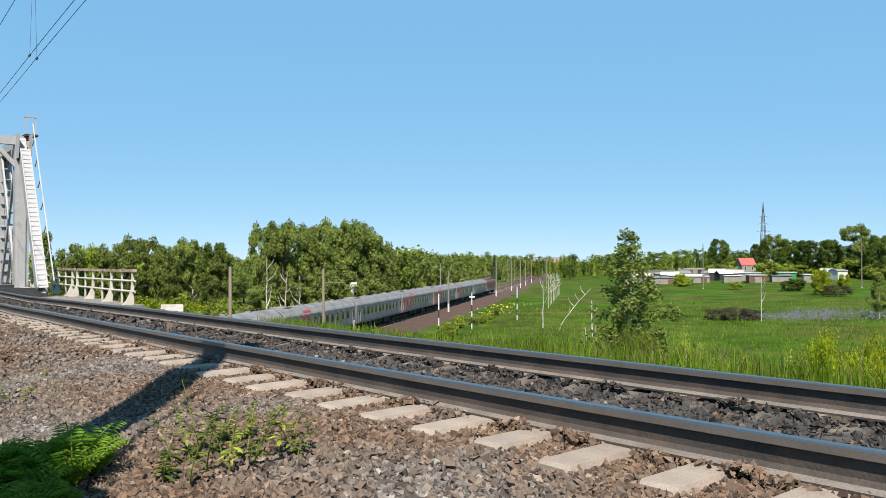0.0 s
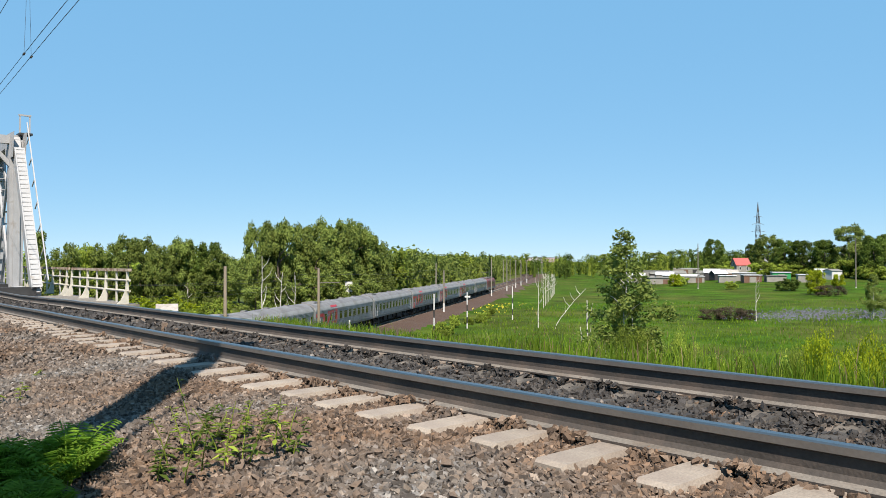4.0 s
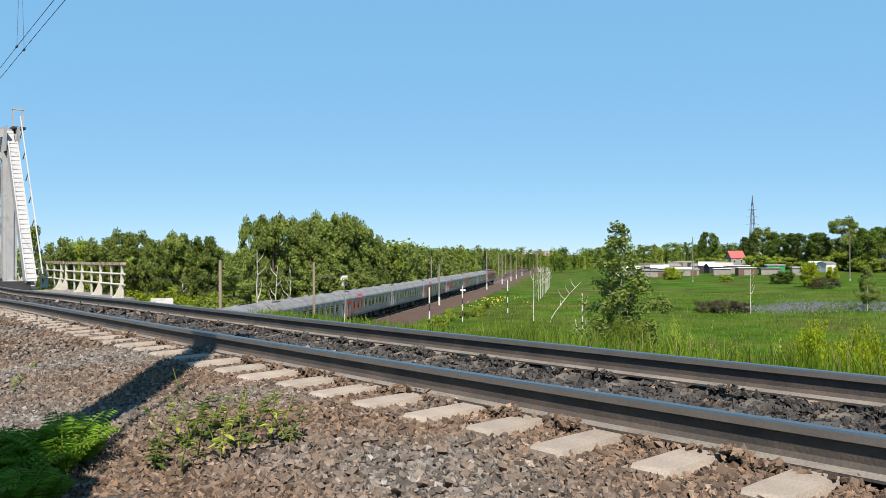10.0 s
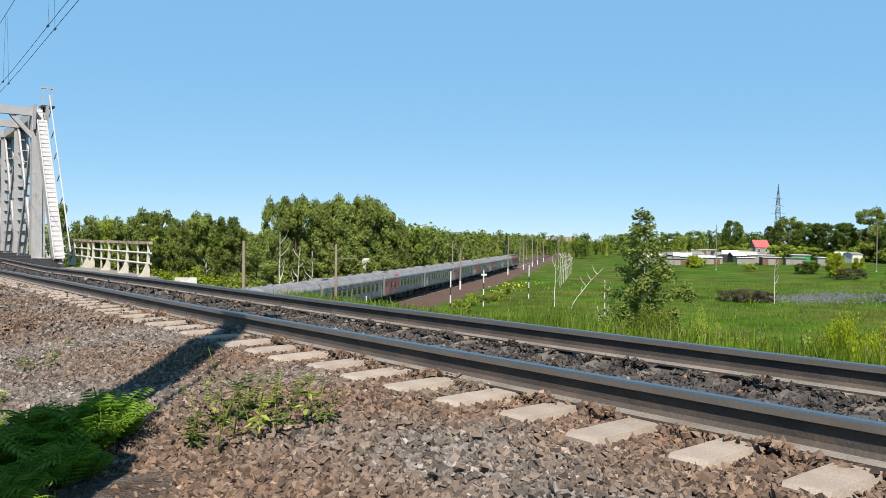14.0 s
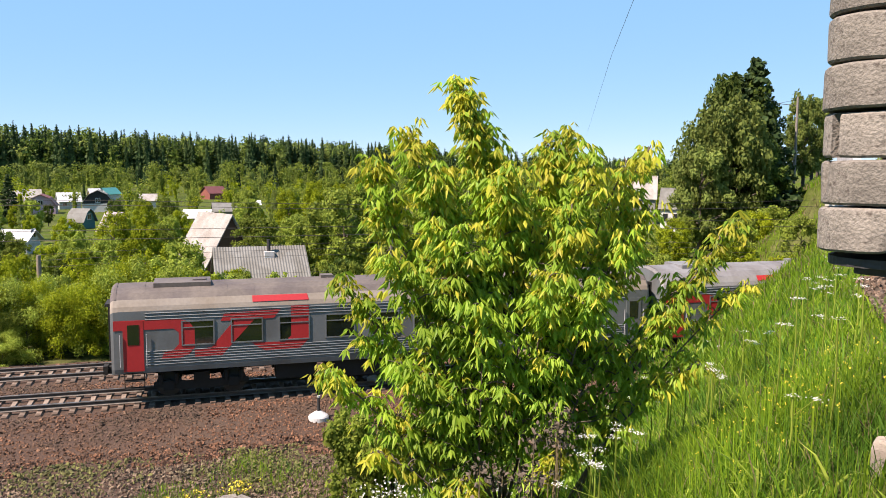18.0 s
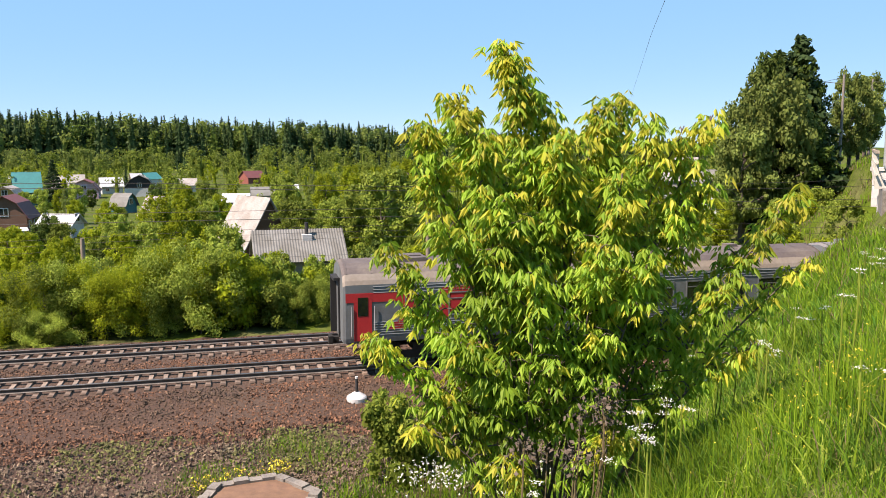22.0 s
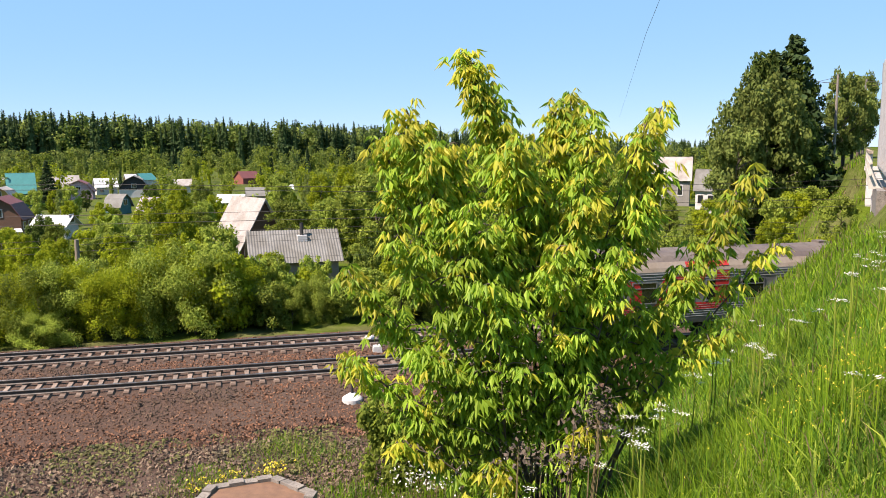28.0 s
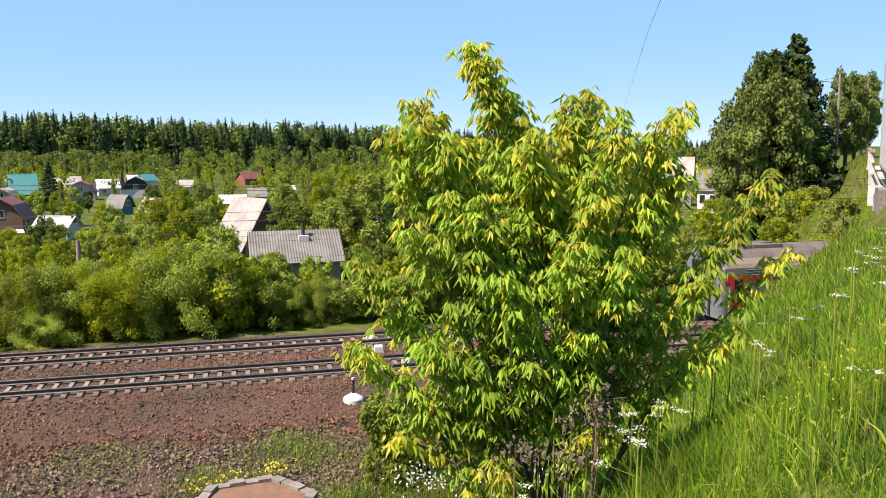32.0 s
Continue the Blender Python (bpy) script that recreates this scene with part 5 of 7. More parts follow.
for k, x, y, h, w in (("dark", 123, 372, 17.5, 11), ("mid", 137, 345, 17.6, 15), ("dark", 146, 332, 15, 13), ("dark", 155, 332, 13.8, 11.5), ("mid", 156, 315, 20.4, 15), ("dark", 157, 298, 16.5, 12.5), ("dark", 167, 306, 17, 13), ("lightbush", 95.6, 209.6, 7.5, 5.4), ("dark", 141, 338, 15.5, 12), ("dark", 150, 322, 15.0, 12), ("dark", 160, 304, 14.5, 12), ("dark", 172, 312, 15.5, 13), ("darkbush", 97, 231, 4.0, 7.4), ("lightbush", 118, 244, 4.4, 4.4), ("lightbush", 80.7, 284, 5.1, 5.5), ("bush", 84, 288, 4.2, 5.0), ("mid", 133, 513, 12.4, 17), ("mid", 136, 493, 9.2, 13), ("round", 143, 410, 6.2, 8.5), ("mid", 125, 624, 13, 24), ("dark", 160, 420, 15, 14), ("mid", 112, 520, 9, 16), ("bush", 88, 250, 3.0, 5.0)):
    tree(k, x, y, h, w)
    if k in ("dark", "mid"):
        tree("bush", x - 0.2 * w, y - 3, h * 0.42, w * 0.9, group="bushes along the edge of the meadow")
        tree("bush", x + 0.35 * w, y - 2, h * 0.36, w * 0.8, group="bushes along the edge of the meadow")
tree("thicket", 95.4, 201.5, 3.5, 7.6, label="brown-leaved thicket at the meadow's edge")
# scrub along the right of the lower line
for i in range(26):
    y = trnd.uniform(66, 150)
    tree(trnd.choice(("bush", "bush", "lightbush")), low_x(y) + trnd.uniform(8.5, 15), y, trnd.uniform(1.0, 2.4), group="scrub beside the lower line")

# ---------- gardens and houses beyond the lower lines ----------
def paint(name, c, rough=0.8, **kw):
    return mat(name, c, rough, var=kw.pop("var", 0.15), scale=1.2, fine=12, **kw)


M_SLATE = mat("grey_asbestos_roof", (0.235, 0.24, 0.23), 0.9, var=0.15, scale=0.8, fine=10, second=(0.18, 0.18, 0.165), mix_scale=0.7)
M_OLDROOF = mat("pale_weathered_roof", (0.46, 0.44, 0.42), 0.9, var=0.2, scale=0.7, fine=9, second=(0.36, 0.33, 0.3), mix_scale=0.8)
M_WALLS = {"grey": paint("grey_boards", (0.3, 0.29, 0.27)), "brown": paint("brown_boards", (0.17, 0.09, 0.06)), "yellow": paint("yellow_boards", (0.6, 0.38, 0.1)), "pink": paint("pink_boards", (0.6, 0.42, 0.5)),
           "white": paint("white_wash", (0.7, 0.7, 0.7)), "teal": paint("teal_boards", (0.05, 0.22, 0.22)), "black": paint("black_gable", (0.03, 0.03, 0.035)), "red": paint("red_boards", (0.3, 0.09, 0.07)), "green": paint("green_door_paint", (0.02, 0.3, 0.1))}
M_ROOFS = {"slate": M_SLATE, "pale": M_OLDROOF, "teal": paint("teal_metal_roof", (0.06, 0.32, 0.31), 0.5), "red": paint("red_metal_roof", (0.5, 0.1, 0.09), 0.6), "maroon": paint("maroon_roof", (0.2, 0.06, 0.06), 0.7), "white": paint("white_metal_roof", (0.68, 0.7, 0.74), 0.5), "lilac": paint("lilac_roof", (0.45, 0.38, 0.42))}
M_PANE = mat("house_glass", (0.03, 0.035, 0.04), 0.1, var=0.1, bump=0, spec=0.8)


def house(x, y, w, d, hw, hr, turn, wall, roof, gambrel=False, chimney=False, label="", corrugated=False, ov=0.35, windows=True):
    """A cottage, ridge along its local x: w along the ridge, d across; walls hw, roof hr more."""
    zb = float(ground_z(x, y)) - 0.1
    t = thing("house", Matrix.Translation((x, y, zb)) @ pose(0, 0, 0, 0, 0, turn), label, "house", "houses of the garden village")
    g = Geo().box(-w / 2, w / 2, -d / 2, d / 2, 0, hw)
    part("wall", g, M_WALLS[wall], t)
    if gambrel:
        prof = [(-d / 2 - ov, hw - 0.1), (-d / 2 * 0.62, hw + hr * 0.68), (0, hw + hr), (d / 2 * 0.62, hw + hr * 0.68), (d / 2 + ov, hw - 0.1)]
    else:
        prof = [(-d / 2 - ov, hw - 0.1), (0, hw + hr), (d / 2 + ov, hw - 0.1)]
    for sx in (-1, 1):
        gb = Geo()
        pr = [(-d / 2, hw)] + [(a * 0.97, b - 0.06) for a, b in prof[1:-1]] + [(d / 2, hw)]
        k = len(pr)
        gb.add([(sx * w / 2, a, b) for a, b in pr] + [(sx * (w / 2 - 0.1), a, b) for a, b in pr], [tuple(range(k)), tuple(range(k, 2 * k))[::-1]] + [(i, (i + 1) % k, k + (i + 1) % k, k + i) for i in range(k)])
        gable = part("gable", gb, M_WALLS["black"] if gambrel and wall == "white" else M_WALLS[wall], t)
        if windows:
            wf = Geo().box(min(sx * w / 2, sx * (w / 2 + 0.05)), max(sx * w / 2, sx * (w / 2 + 0.05)), -0.5, 0.5, hw + 0.2, hw + 1.2)
            win = part("window", wf, M_WALLS["white"], t)
            for cy in (-0.23, 0.23):
                part("pane", Geo().box(min(sx * w / 2, sx * (w / 2 + 0.07)), max(sx * w / 2, sx * (w / 2 + 0.07)), cy - 0.18, cy + 0.18, hw + 0.3, hw + 1.1), M_PANE, win)
    if windows:
        for cx in (-w / 4, w / 4):
            for sy in (-1, 1):
                win = part("window", Geo().box(cx - 0.5, cx + 0.5, min(sy * d / 2, sy * (d / 2 + 0.05)), max(sy * d / 2, sy * (d / 2 + 0.05)), hw * 0.4, hw * 0.85), M_WALLS["white"], t)
                part("pane", Geo().box(cx - 0.38, cx + 0.38, min(sy * d / 2, sy * (d / 2 + 0.07)), max(sy * d / 2, sy * (d / 2 + 0.07)), hw * 0.46, hw * 0.8), M_PANE, win)
    rf = Geo()
    L = w / 2 + ov
    n = max(2, int(2 * L / 0.19)) * 2 if corrugated else 1
    for (a0, b0), (a1, b1) in zip(prof[:-1], prof[1:]):
        v, f = [], []
        nx, nz = -(b1 - b0), (a1 - a0)
        ln = math.hypot(nx, nz)
        for i in range(n + 1):
            xx = -L + 2 * L * i / n
            o = (0.04 if i % 2 else 0.0) if corrugated else 0.0
            for tz in (o, o - 0.07):
                v += [(xx, a0 + nx / ln * tz, b0 + nz / ln * tz), (xx, a1 + nx / ln * tz, b1 + nz / ln * tz)]
        for i in range(n):
            p = 4 * i
            f += [(p, p + 4, p + 5, p + 1), (p + 2, p + 3, p + 7, p + 6), (p, p + 2, p + 6, p + 4), (p + 1, p + 5, p + 7, p + 3)]
        f += [(0, 1, 3, 2), (4 * n, 4 * n + 2, 4 * n + 3, 4 * n + 1)]
        rf.add(v, f)
    r = part("roof", rf, M_ROOFS[roof], t)
    if chimney:
        part("chimney", Geo().tube([(0.1 * w, -0.12 * d, hw + hr * 0.6), (0.1 * w, -0.12 * d, hw + hr + 0.55)], 0.13, 10), M_STEEL_D, r)
        part("flashing", Geo().box(0.1 * w - 0.35, 0.1 * w + 0.35, -0.22 * d, -0.05 * d, hw + hr * 0.62, hw + hr * 0.84), M_WHITE, r)
    return t


VILL = []


def cottage(x, y, *a, **k):
    VILL.append((x, y, a[0]))
    return house(x, y, *a, **k)


cottage(-58.2, 16.5, 5.9, 4.6, 1.9, 1.95, 80, "grey", "slate", chimney=True, corrugated=True, label="low cottage with a grey corrugated roof and stovepipe")
cottage(-67.0, 15.5, 4.8, 4.8, 1.3, 4.5, 15, "brown", "pale", label="steep pale-roofed wooden cottage among bushes", corrugated=True)
cottage(-121.5, 14.7, 2.6, 3.4, 0.8, 2.6, 40, "brown", "lilac", label="small steep-roofed garden shed")
cottage(-194.3, 20.5, 6.0, 6.2, 2.0, 2.9, 172, "white", "slate", gambrel=True, label="white cottage with a black gambrel gable")
cottage(-190.2, 9.1, 6.0, 5.6, 1.8, 2.4, 172, "pink", "maroon", gambrel=True, label="pink cottage with a gambrel roof")
cottage(-198.5, 6.0, 6.4, 6.0, 2.4, 2.6, 92, "grey", "pale", label="grey cottage with a pale roof")
cottage(-168.4, -1.8, 4.2, 4.6, 2.6, 3.6, 95, "teal", "teal", label="teal-roofed wooden garden house")
cottage(-160.4, -4.6, 4.4, 3.8, 2.2, 1.8, 165, "yellow", "pale", gambrel=True, label="yellow wooden cottage with gambrel roof")
cottage(-108.3, -3.2, 4.4, 4.8, 2.0, 2.6, 165, "brown", "maroon", gambrel=True, label="brown cottage with a maroon gambrel roof")
cottage(-100.4, 2.0, 3.6, 3.0, 1.6, 1.1, 60, "white", "white", label="white sheds with pale metal roofs")
cottage(-98.4, -2.4, 1.3, 1.2, 1.3, 0.2, 100, "white", "white", label="small white wooden garden shed", windows=False)
cottage(-209.8, 15.7, 4.6, 4.0, 2.0, 2.0, 95, "white", "white", label="white-roofed cottage far off")
cottage(-214.3, 21.8, 2.2, 2.2, 3.4, 1.4, 100, "yellow", "white", label="pale tall-roofed cottage far off", windows=False)
cottage(-253.4, 59.7, 6.0, 5.0, 2.0, 2.0, 110, "red", "maroon", label="red-brown cottage far off", windows=False)
cottage(-165.3, 40.8, 4.2, 4.0, 1.2, 1.6, 80, "grey", "slate", label="low shed with a grey roof", windows=False)
cottage(-192.8, 54.2, 3.6, 3.2, 1.2, 1.0, 80, "grey", "white", label="low shed with a white roof", windows=False)
cottage(-139.9, 12.1, 2.6, 3.0, 1.2, 2.0, 50, "teal", "slate", gambrel=True, label="dark teal garden shed with gambrel roof")
cottage(-111.3, 100.8, 6.4, 5.4, 4.6, 4.0, 45, "grey", "pale", label="grey cottage beyond the line")
cottage(-93.5, 91.8, 3.0, 2.8, 3.6, 3.2, 35, "white", "slate", label="white gabled cottage beyond the line")
cottage(-240, -4, 5.0, 4.0, 2.0, 1.8, 100, "white", "white", label="white cottage far off among trees", windows=False)
cottage(-214, 34, 4.0, 4.0, 1.8, 1.6, 80, "white", "pale", label="pale shed far off", windows=False)
cottage(-255, 30, 5.0, 4.0, 2.0, 1.8, 130, "white", "teal", label="white cottage with a teal roof far off", windows=False)
cottage(-140, 30, 4.0, 3.2, 1.4, 1.3, 70, "grey", "white", label="low shed with a white roof", windows=False)

cottage(-124.0, -11.6, 4.6, 4.6, 2.6, 2.4, 100, "teal", "pale", label="blue-green cottage with a pale roof")
cottage(-112.2, -7.2, 4.4, 4.4, 2.4, 2.4, 95, "white", "slate", label="white cottage with a grey roof")
cottage(-179.9, -13.6, 5.8, 5.0, 3.0, 2.6, 95, "white", "teal", label="white cottage with a teal roof")
cottage(-88.0, -8.4, 3.6, 3.2, 2.2, 1.4, 100, "teal", "white", label="blue-green garden shed with a white roof", windows=False)

# trees and bushes of the gardens, kept clear of the sight of the houses
grnd = random.Random(5)
EYE = (-0.4, 0.2)


def clear(x, y, r, h):
    b, d = math.atan2(-(x - EYE[0]), y - EYE[1]), math.hypot(x - EYE[0], y - EYE[1])
    for hx, hy, hw in VILL:
        hb, hd = math.atan2(-(hx - EYE[0]), hy - EYE[1]), math.hypot(hx - EYE[0], hy - EYE[1])
        if abs(b - hb) < (hw * 0.5 + r * 0.7) / hd and d < hd + hw * 0.7 and h > 9.5 * (1 - d / hd) + 2.6:
            return False
    return True


FAR_GARDEN, MID_GARDEN = [], []
n = 0
while n < 1020:
    b, d = radians(grnd.uniform(33, 102)), 44 + 240 * grnd.random() ** 1.25
    x, y = EYE[0] - d * math.sin(b), EYE[1] + d * math.cos(b)
    if x > low_x(y) - 9.5 - 3:
        n += 0.2
        continue
    lat_, s_ = CT * x + ST * y, CT * y - ST * x
    if s_ > BR1 - 4 and abs(lat_ - UC - float(bend(s_))) < 15:
        n += 0.2
        continue
    far_ = d > 110
    kind = grnd.choice(("round", "round", "bush", "bush", "light", "dark", "birch")) if far_ else grnd.choice(("bush", "bush", "lightbush", "darkbush", "round", "round", "light"))
    h = grnd.uniform(3.2, 6.0) if not far_ else grnd.uniform(3.5, 8.5)
    if "bush" in kind:
        h *= 0.75
    n += 1
    if clear(x, y, h * 0.42, h):
        if d > 150:
            FAR_GARDEN.append((x, y))
        elif d > 88 and kind in BUSHES:
            MID_GARDEN.append((x, y))
        else:
            tree(kind, x, y, h, group="garden trees and bushes")
fit_ = iter(FAR_GARDEN)
forest("far_garden_trees", 8, len(FAR_GARDEN), lambda rng: next(fit_), 4.0, 8.5, [M_NEEDLE, M_LEAF_A, M_LEAF_B], "trees and bushes of the far gardens", 0.04)
mid_ = iter(MID_GARDEN)
forest("garden_bushes", 18, len(MID_GARDEN), lambda rng: next(mid_), 2.3, 4.2, [M_NEEDLE, M_LEAF_A, M_LEAF_B], "bushes of the gardens", 0.0)
# the hedge of young trees along the far track
y = -18.0
while y < 26:
    h = float(np.interp(y, [-18, 0.5, 2, 5, 8.5, 10, 16, 26], [4.6, 4.4, 4.6, 5.4, 5.2, 3.0, 3.2, 3.0])) * grnd.uniform(0.85, 1.1)
    k = grnd.choice(("lightshrub", "shrub", "lightshrub", "lightbush")) if 1.5 < y < 9 else grnd.choice(("round", "shrub", "bush", "shrub", "lightshrub")) if y > 9 else grnd.choice(("bush", "shrub", "lightshrub", "shrub"))
    tree(k, low_x(y) - 10.6 - grnd.uniform(0, 2.8), y, h, h * 0.95, group="hedge of young trees by the track")
    y += grnd.uniform(0.9, 1.6)
tree("shrub", -44.4, -0.2, 2.2, 3.0, group="hedge of young trees by the track")
tree("round", -57.8, 23.0, 8.2, 6.6, label="dense round green tree beside the cottage")
tree("round", -62.4, 17.5, 5.7, 4.4, label="small green tree before the gable of the cottage")
tree("spruce", -158, 2.4, 8.6, 4.6)
for k, x, y, h, w in (("dark", -63.5, 71.5, 20.0, 9.5), ("spruce", -62.6, 72.9, 21.4, 12.0), ("spruce", -64.0, 71.8, 20.2, 12.0), ("mid", -61.6, 68.2, 17.6, 8.5), ("mid", -62.4, 65.2, 15.4, 7.0), ("mid", -61.0, 63.5, 12.0, 6.5), ("dark", -65.0, 76.5, 17.0, 8.0), ("mid", -61.5, 69.5, 14.0, 8.0), ("dark", -61.0, 71.5, 11.0, 8.0)):
    tree(k, x, y, h, w, label="" if k == "spruce" else "large leafy tree in a clump on the far bank", group="clump on the far bank")
for x, y, h, w in ((-63.9, 83.0, 11.4, 5.2), (-65.0, 86.0, 10.4, 5.0), (-67.5, 90.5, 10.4, 5.0)):
    tree("mid", x, y, h, w, label="leafy green tree on the far bank")
tree("lightbush", -56.5, 66.0, 5.0, 4.5, label="yellow-green bush at the foot of the far bank")
tree("bush", -57.5, 69.0, 4.6, 4.6)
tree("bush", -21.9, 9.0, 3.2, 2.6, label="green bush at the edge of the ballast")
tree("bush", -20.8, 10.8, 3.0, 2.4, label="low bush on the foot of the bank")

# ---------- things by the lower line ----------
def track_marker():
    x, y = -28.4, 9.9
    m = thing("track_marker", Matrix.Translation((x, y, -8.58)), "white painted concrete track marker with a short black post", "marker")
    part("base", Geo().lathe([(0.38, -0.1), (0.38, 0.04), (0.34, 0.09), (0.1, 0.24), (0.05, 0.24)], 24), M_WHITE, m)
    part("post", Geo().tube([(0, 0, 0.2), (0, 0, 0.75)], 0.055, 10), M_STEEL_D, m)
    part("cap", Geo().tube([(0, 0, 0.75), (0, 0, 0.82)], 0.06, 10), M_WHITE, m)


track_marker()


def white_block(x, y, z):
    b = thing("white_kilometre_stone", Matrix.Translation((x, y, z)) @ pose(0, 0, 0, 0, 0, random.uniform(0, 90)), "small whitewashed stone between the tracks", "stone", "white stones by the track")
    part("block", Geo().loft([[(a * k, c * k, zz) for a, c in ((-0.22, -0.16), (0.2, -0.18), (0.24, 0.15), (-0.18, 0.18))] for zz, k in ((-0.1, 1), (0.16, 0.9), (0.22, 0.7))]), M_WHITE, b)


white_block(low_x(13.0) - 2.5, 13.2, LOW_Z - 0.2)
white_block(low_x(13.0) + 0.15, 13.4, LOW_Z - 0.2)
white_block(low_x(13.0) - 4.4, 13.6, LOW_Z - 0.2)


def old_well():
    """A low masonry ring with a rusty mesh over it."""
    x, y = -20.9, 4.3
    z = float(ground_z(x, y))
    w = thing("stone_well", Matrix.Translation((x, y, z)) @ pose(0, 0, 0, 0, 0, 25), "low masonry well head with a rusty mesh cover", "well")
    n = 24
    for i in range(n):
        a = 2 * math.pi * (i + 0.5) / n
        g = Geo()
        c = Geo().box(-0.2, 0.2, -0.13, 0.13, 0.0, 0.62 + 0.03 * math.sin(i * 2.7))
        rr = 1.4 / math.cos(a % (math.pi / 3) - math.pi / 6)
        part("stone", c, M_CONC2, w, m=Matrix.Translation((rr * math.cos(a), rr * math.sin(a), 0)) @ pose(0, 0, 0, random.uniform(-3, 3), random.uniform(-3, 3), 60 * (math.degrees(a) // 60) + 120))
    part("mesh_cover", Geo().lathe([(1.45, 0.5), (1.45, 0.53), (0.05, 0.58)], 24), M_RUST, w, "rusty wire mesh")


old_well()

# flowers on the low ground
def flower_patch(name, pts, r, n, material, label, h=0.35, stem=True, size=0.05):
    rng = np.random.default_rng(len(name))
    V, Q, S = [], [], []
    o = 0
    for (x, y) in pts:
        a = rng.normal(0, r, (n, 2)) + np.array([x, y])
        z = ground_z(a[:, 0], a[:, 1])
        hh = h * (0.6 + 0.6 * rng.random(n))
        c = np.stack([a[:, 0], a[:, 1], z + hh], 1)
        for k in range(3):
            d1, d2 = rng.normal(size=(n, 3)), rng.normal(size=(n, 3))
            d1 /= np.linalg.norm(d1, axis=1)[:, None]
            d2 /= np.linalg.norm(d2, axis=1)[:, None]
            off = rng.normal(0, size * 0.8, (n, 3))
            p = c + off
            V.append(np.stack([p - d1 * size, p - d2 * size, p + d1 * size, p + d2 * size], 1).reshape(-1, 3))
            Q.append(np.arange(4 * n).reshape(-1, 4) + o)
            S.extend([0] * n)
            o += 4 * n
        if stem:
            d = rng.normal(0, 0.02, (n, 3))
            e = np.stack([np.full(n, 0.0025), np.zeros(n), np.zeros(n)], 1)
            b = np.stack([a[:, 0], a[:, 1], z], 1)
            V.append(np.stack([b - e, b + e, c + e, c - e], 1).reshape(-1, 3))
            Q.append(np.arange(4 * n).reshape(-1, 4) + o)
            S.extend([1] * n)
            o += 4 * n
    me = np_mesh(name, np.concatenate(V), np.concatenate(Q), [material, M_GRASS], S)
    return tagged(new(name, me), label, "flowers", kind="stuff")


flower_patch("yellow_flowers", [(-23.2, 5.6), (-23.3, 5.4), (-23.1, 4.3), (-23.0, 3.3)], 0.2, 34, M_PETAL_Y, "clump of yellow rocket flowers by the well", 0.5, size=0.032)
flower_patch("yellow_bank_flowers", [(-3.3, 3.3), (-3.2, 3.0), (-3.55, 3.9), (-3.0, 2.9)], 0.25, 60, M_PETAL_Y, "small yellow flowers in the grass of the bank", 0.3, size=0.0045)
flower_patch("white_flowers", [(-20.3, 9.6), (-20.4, 8.7), (-20.3, 10.6), (-19.8, 9.2), (-19.6, 10.4)], 0.45, 60, M_PETAL_W, "patch of white cow parsley at the foot of the bank", 0.8, size=0.03)
flower_patch("violet_flowers", [(54 + 3.2 * i, 140 + (i * 37 % 17) - 6) for i in range(16)], 4.2, 170, M_PETAL_P, "drift of violet lupins in the meadow", 0.6, size=0.085)
flower_patch("yellow_meadow_flowers", [(8 + i * 1.2, 150 + 6 * i) for i in range(6)], 2.2, 14, M_PETAL_Y, "yellow flowers along the railway bank", 0.5, size=0.12)

# garages, houses and the pylon on the far edge of the meadow
def garage(x, y, w, h, turn, roof, wall, label):
    zb = float(ground_z(x, y)) - 0.1
    t = thing("garage", Matrix.Translation((x, y, zb)) @ pose(0, 0, 0, 0, 0, turn), label, "garage", "row of garages")
    part("wall", Geo().box(-w / 2, w / 2, -3, 3, 0, h), M_WALLS[wall], t)
    part("roof", Geo().box(-w / 2 - 0.2, w / 2 + 0.2, -3.3, 3.3, h, h + 0.22), M_ROOFS[roof], t)
    k = max(1, int(w / 3.4))
    for i in range(k):
        cx = -w / 2 + (i + 0.5) * w / k
        part("door", Geo().box(cx - 1.1, cx + 1.1, -3.06, -2.98, 0.1, h * 0.8), M_WALLS[("grey", "brown", "black", "green", "grey")[i % 5]], t)


for i, (x, y, w, h, rf, wl) in enumerate(((112.5, 435, 15, 3.0, "slate", "grey"), (130.7, 442, 13.4, 3.0, "white", "grey"), (119.9, 291, 6, 3.0, "white", "green"), (84, 318, 8, 2.4, "slate", "grey"), (95, 312, 8, 2.5, "white", "grey"), (104, 300, 6, 2.4, "white", "grey"), (109, 290, 6, 2.6, "white", "brown"), (116, 286, 6.5, 2.2, "slate", "grey"), (122, 276, 5, 2.6, "white", "grey"), (150, 255, 14, 2.6, "slate", "white"), (92, 330, 7, 2.6, "white", "grey"), (112, 305, 8, 2.9, "white", "grey"))):
    garage(x, y, w, h, -18 + (i * 7 % 11), rf, wl, "low garage with a flat roof and dark doors")
house(-36.4, 107.4, 2.1, 2.0, 3.5, 0.8, 19, "grey", "pale", label="small shed with a white sheet roof among bushes", windows=False)
hr_ = random.Random(17)
for i in range(17):        # a jumble of sheds and garages behind the row
    f = hr_.random()
    x, y = 82 + 62 * f + hr_.uniform(-3, 3), 345 - 62 * f + hr_.uniform(0, 26)
    house(x, y, hr_.uniform(4.0, 7.5), hr_.uniform(3.5, 5.5), hr_.uniform(2.0, 3.4), hr_.uniform(0.5, 1.5), hr_.uniform(-35, 15), hr_.choice(("grey", "white", "brown", "grey", "black")), hr_.choice(("white", "slate", "pale", "white", "slate")), label="small shed among the garages", windows=False, ov=0.25)
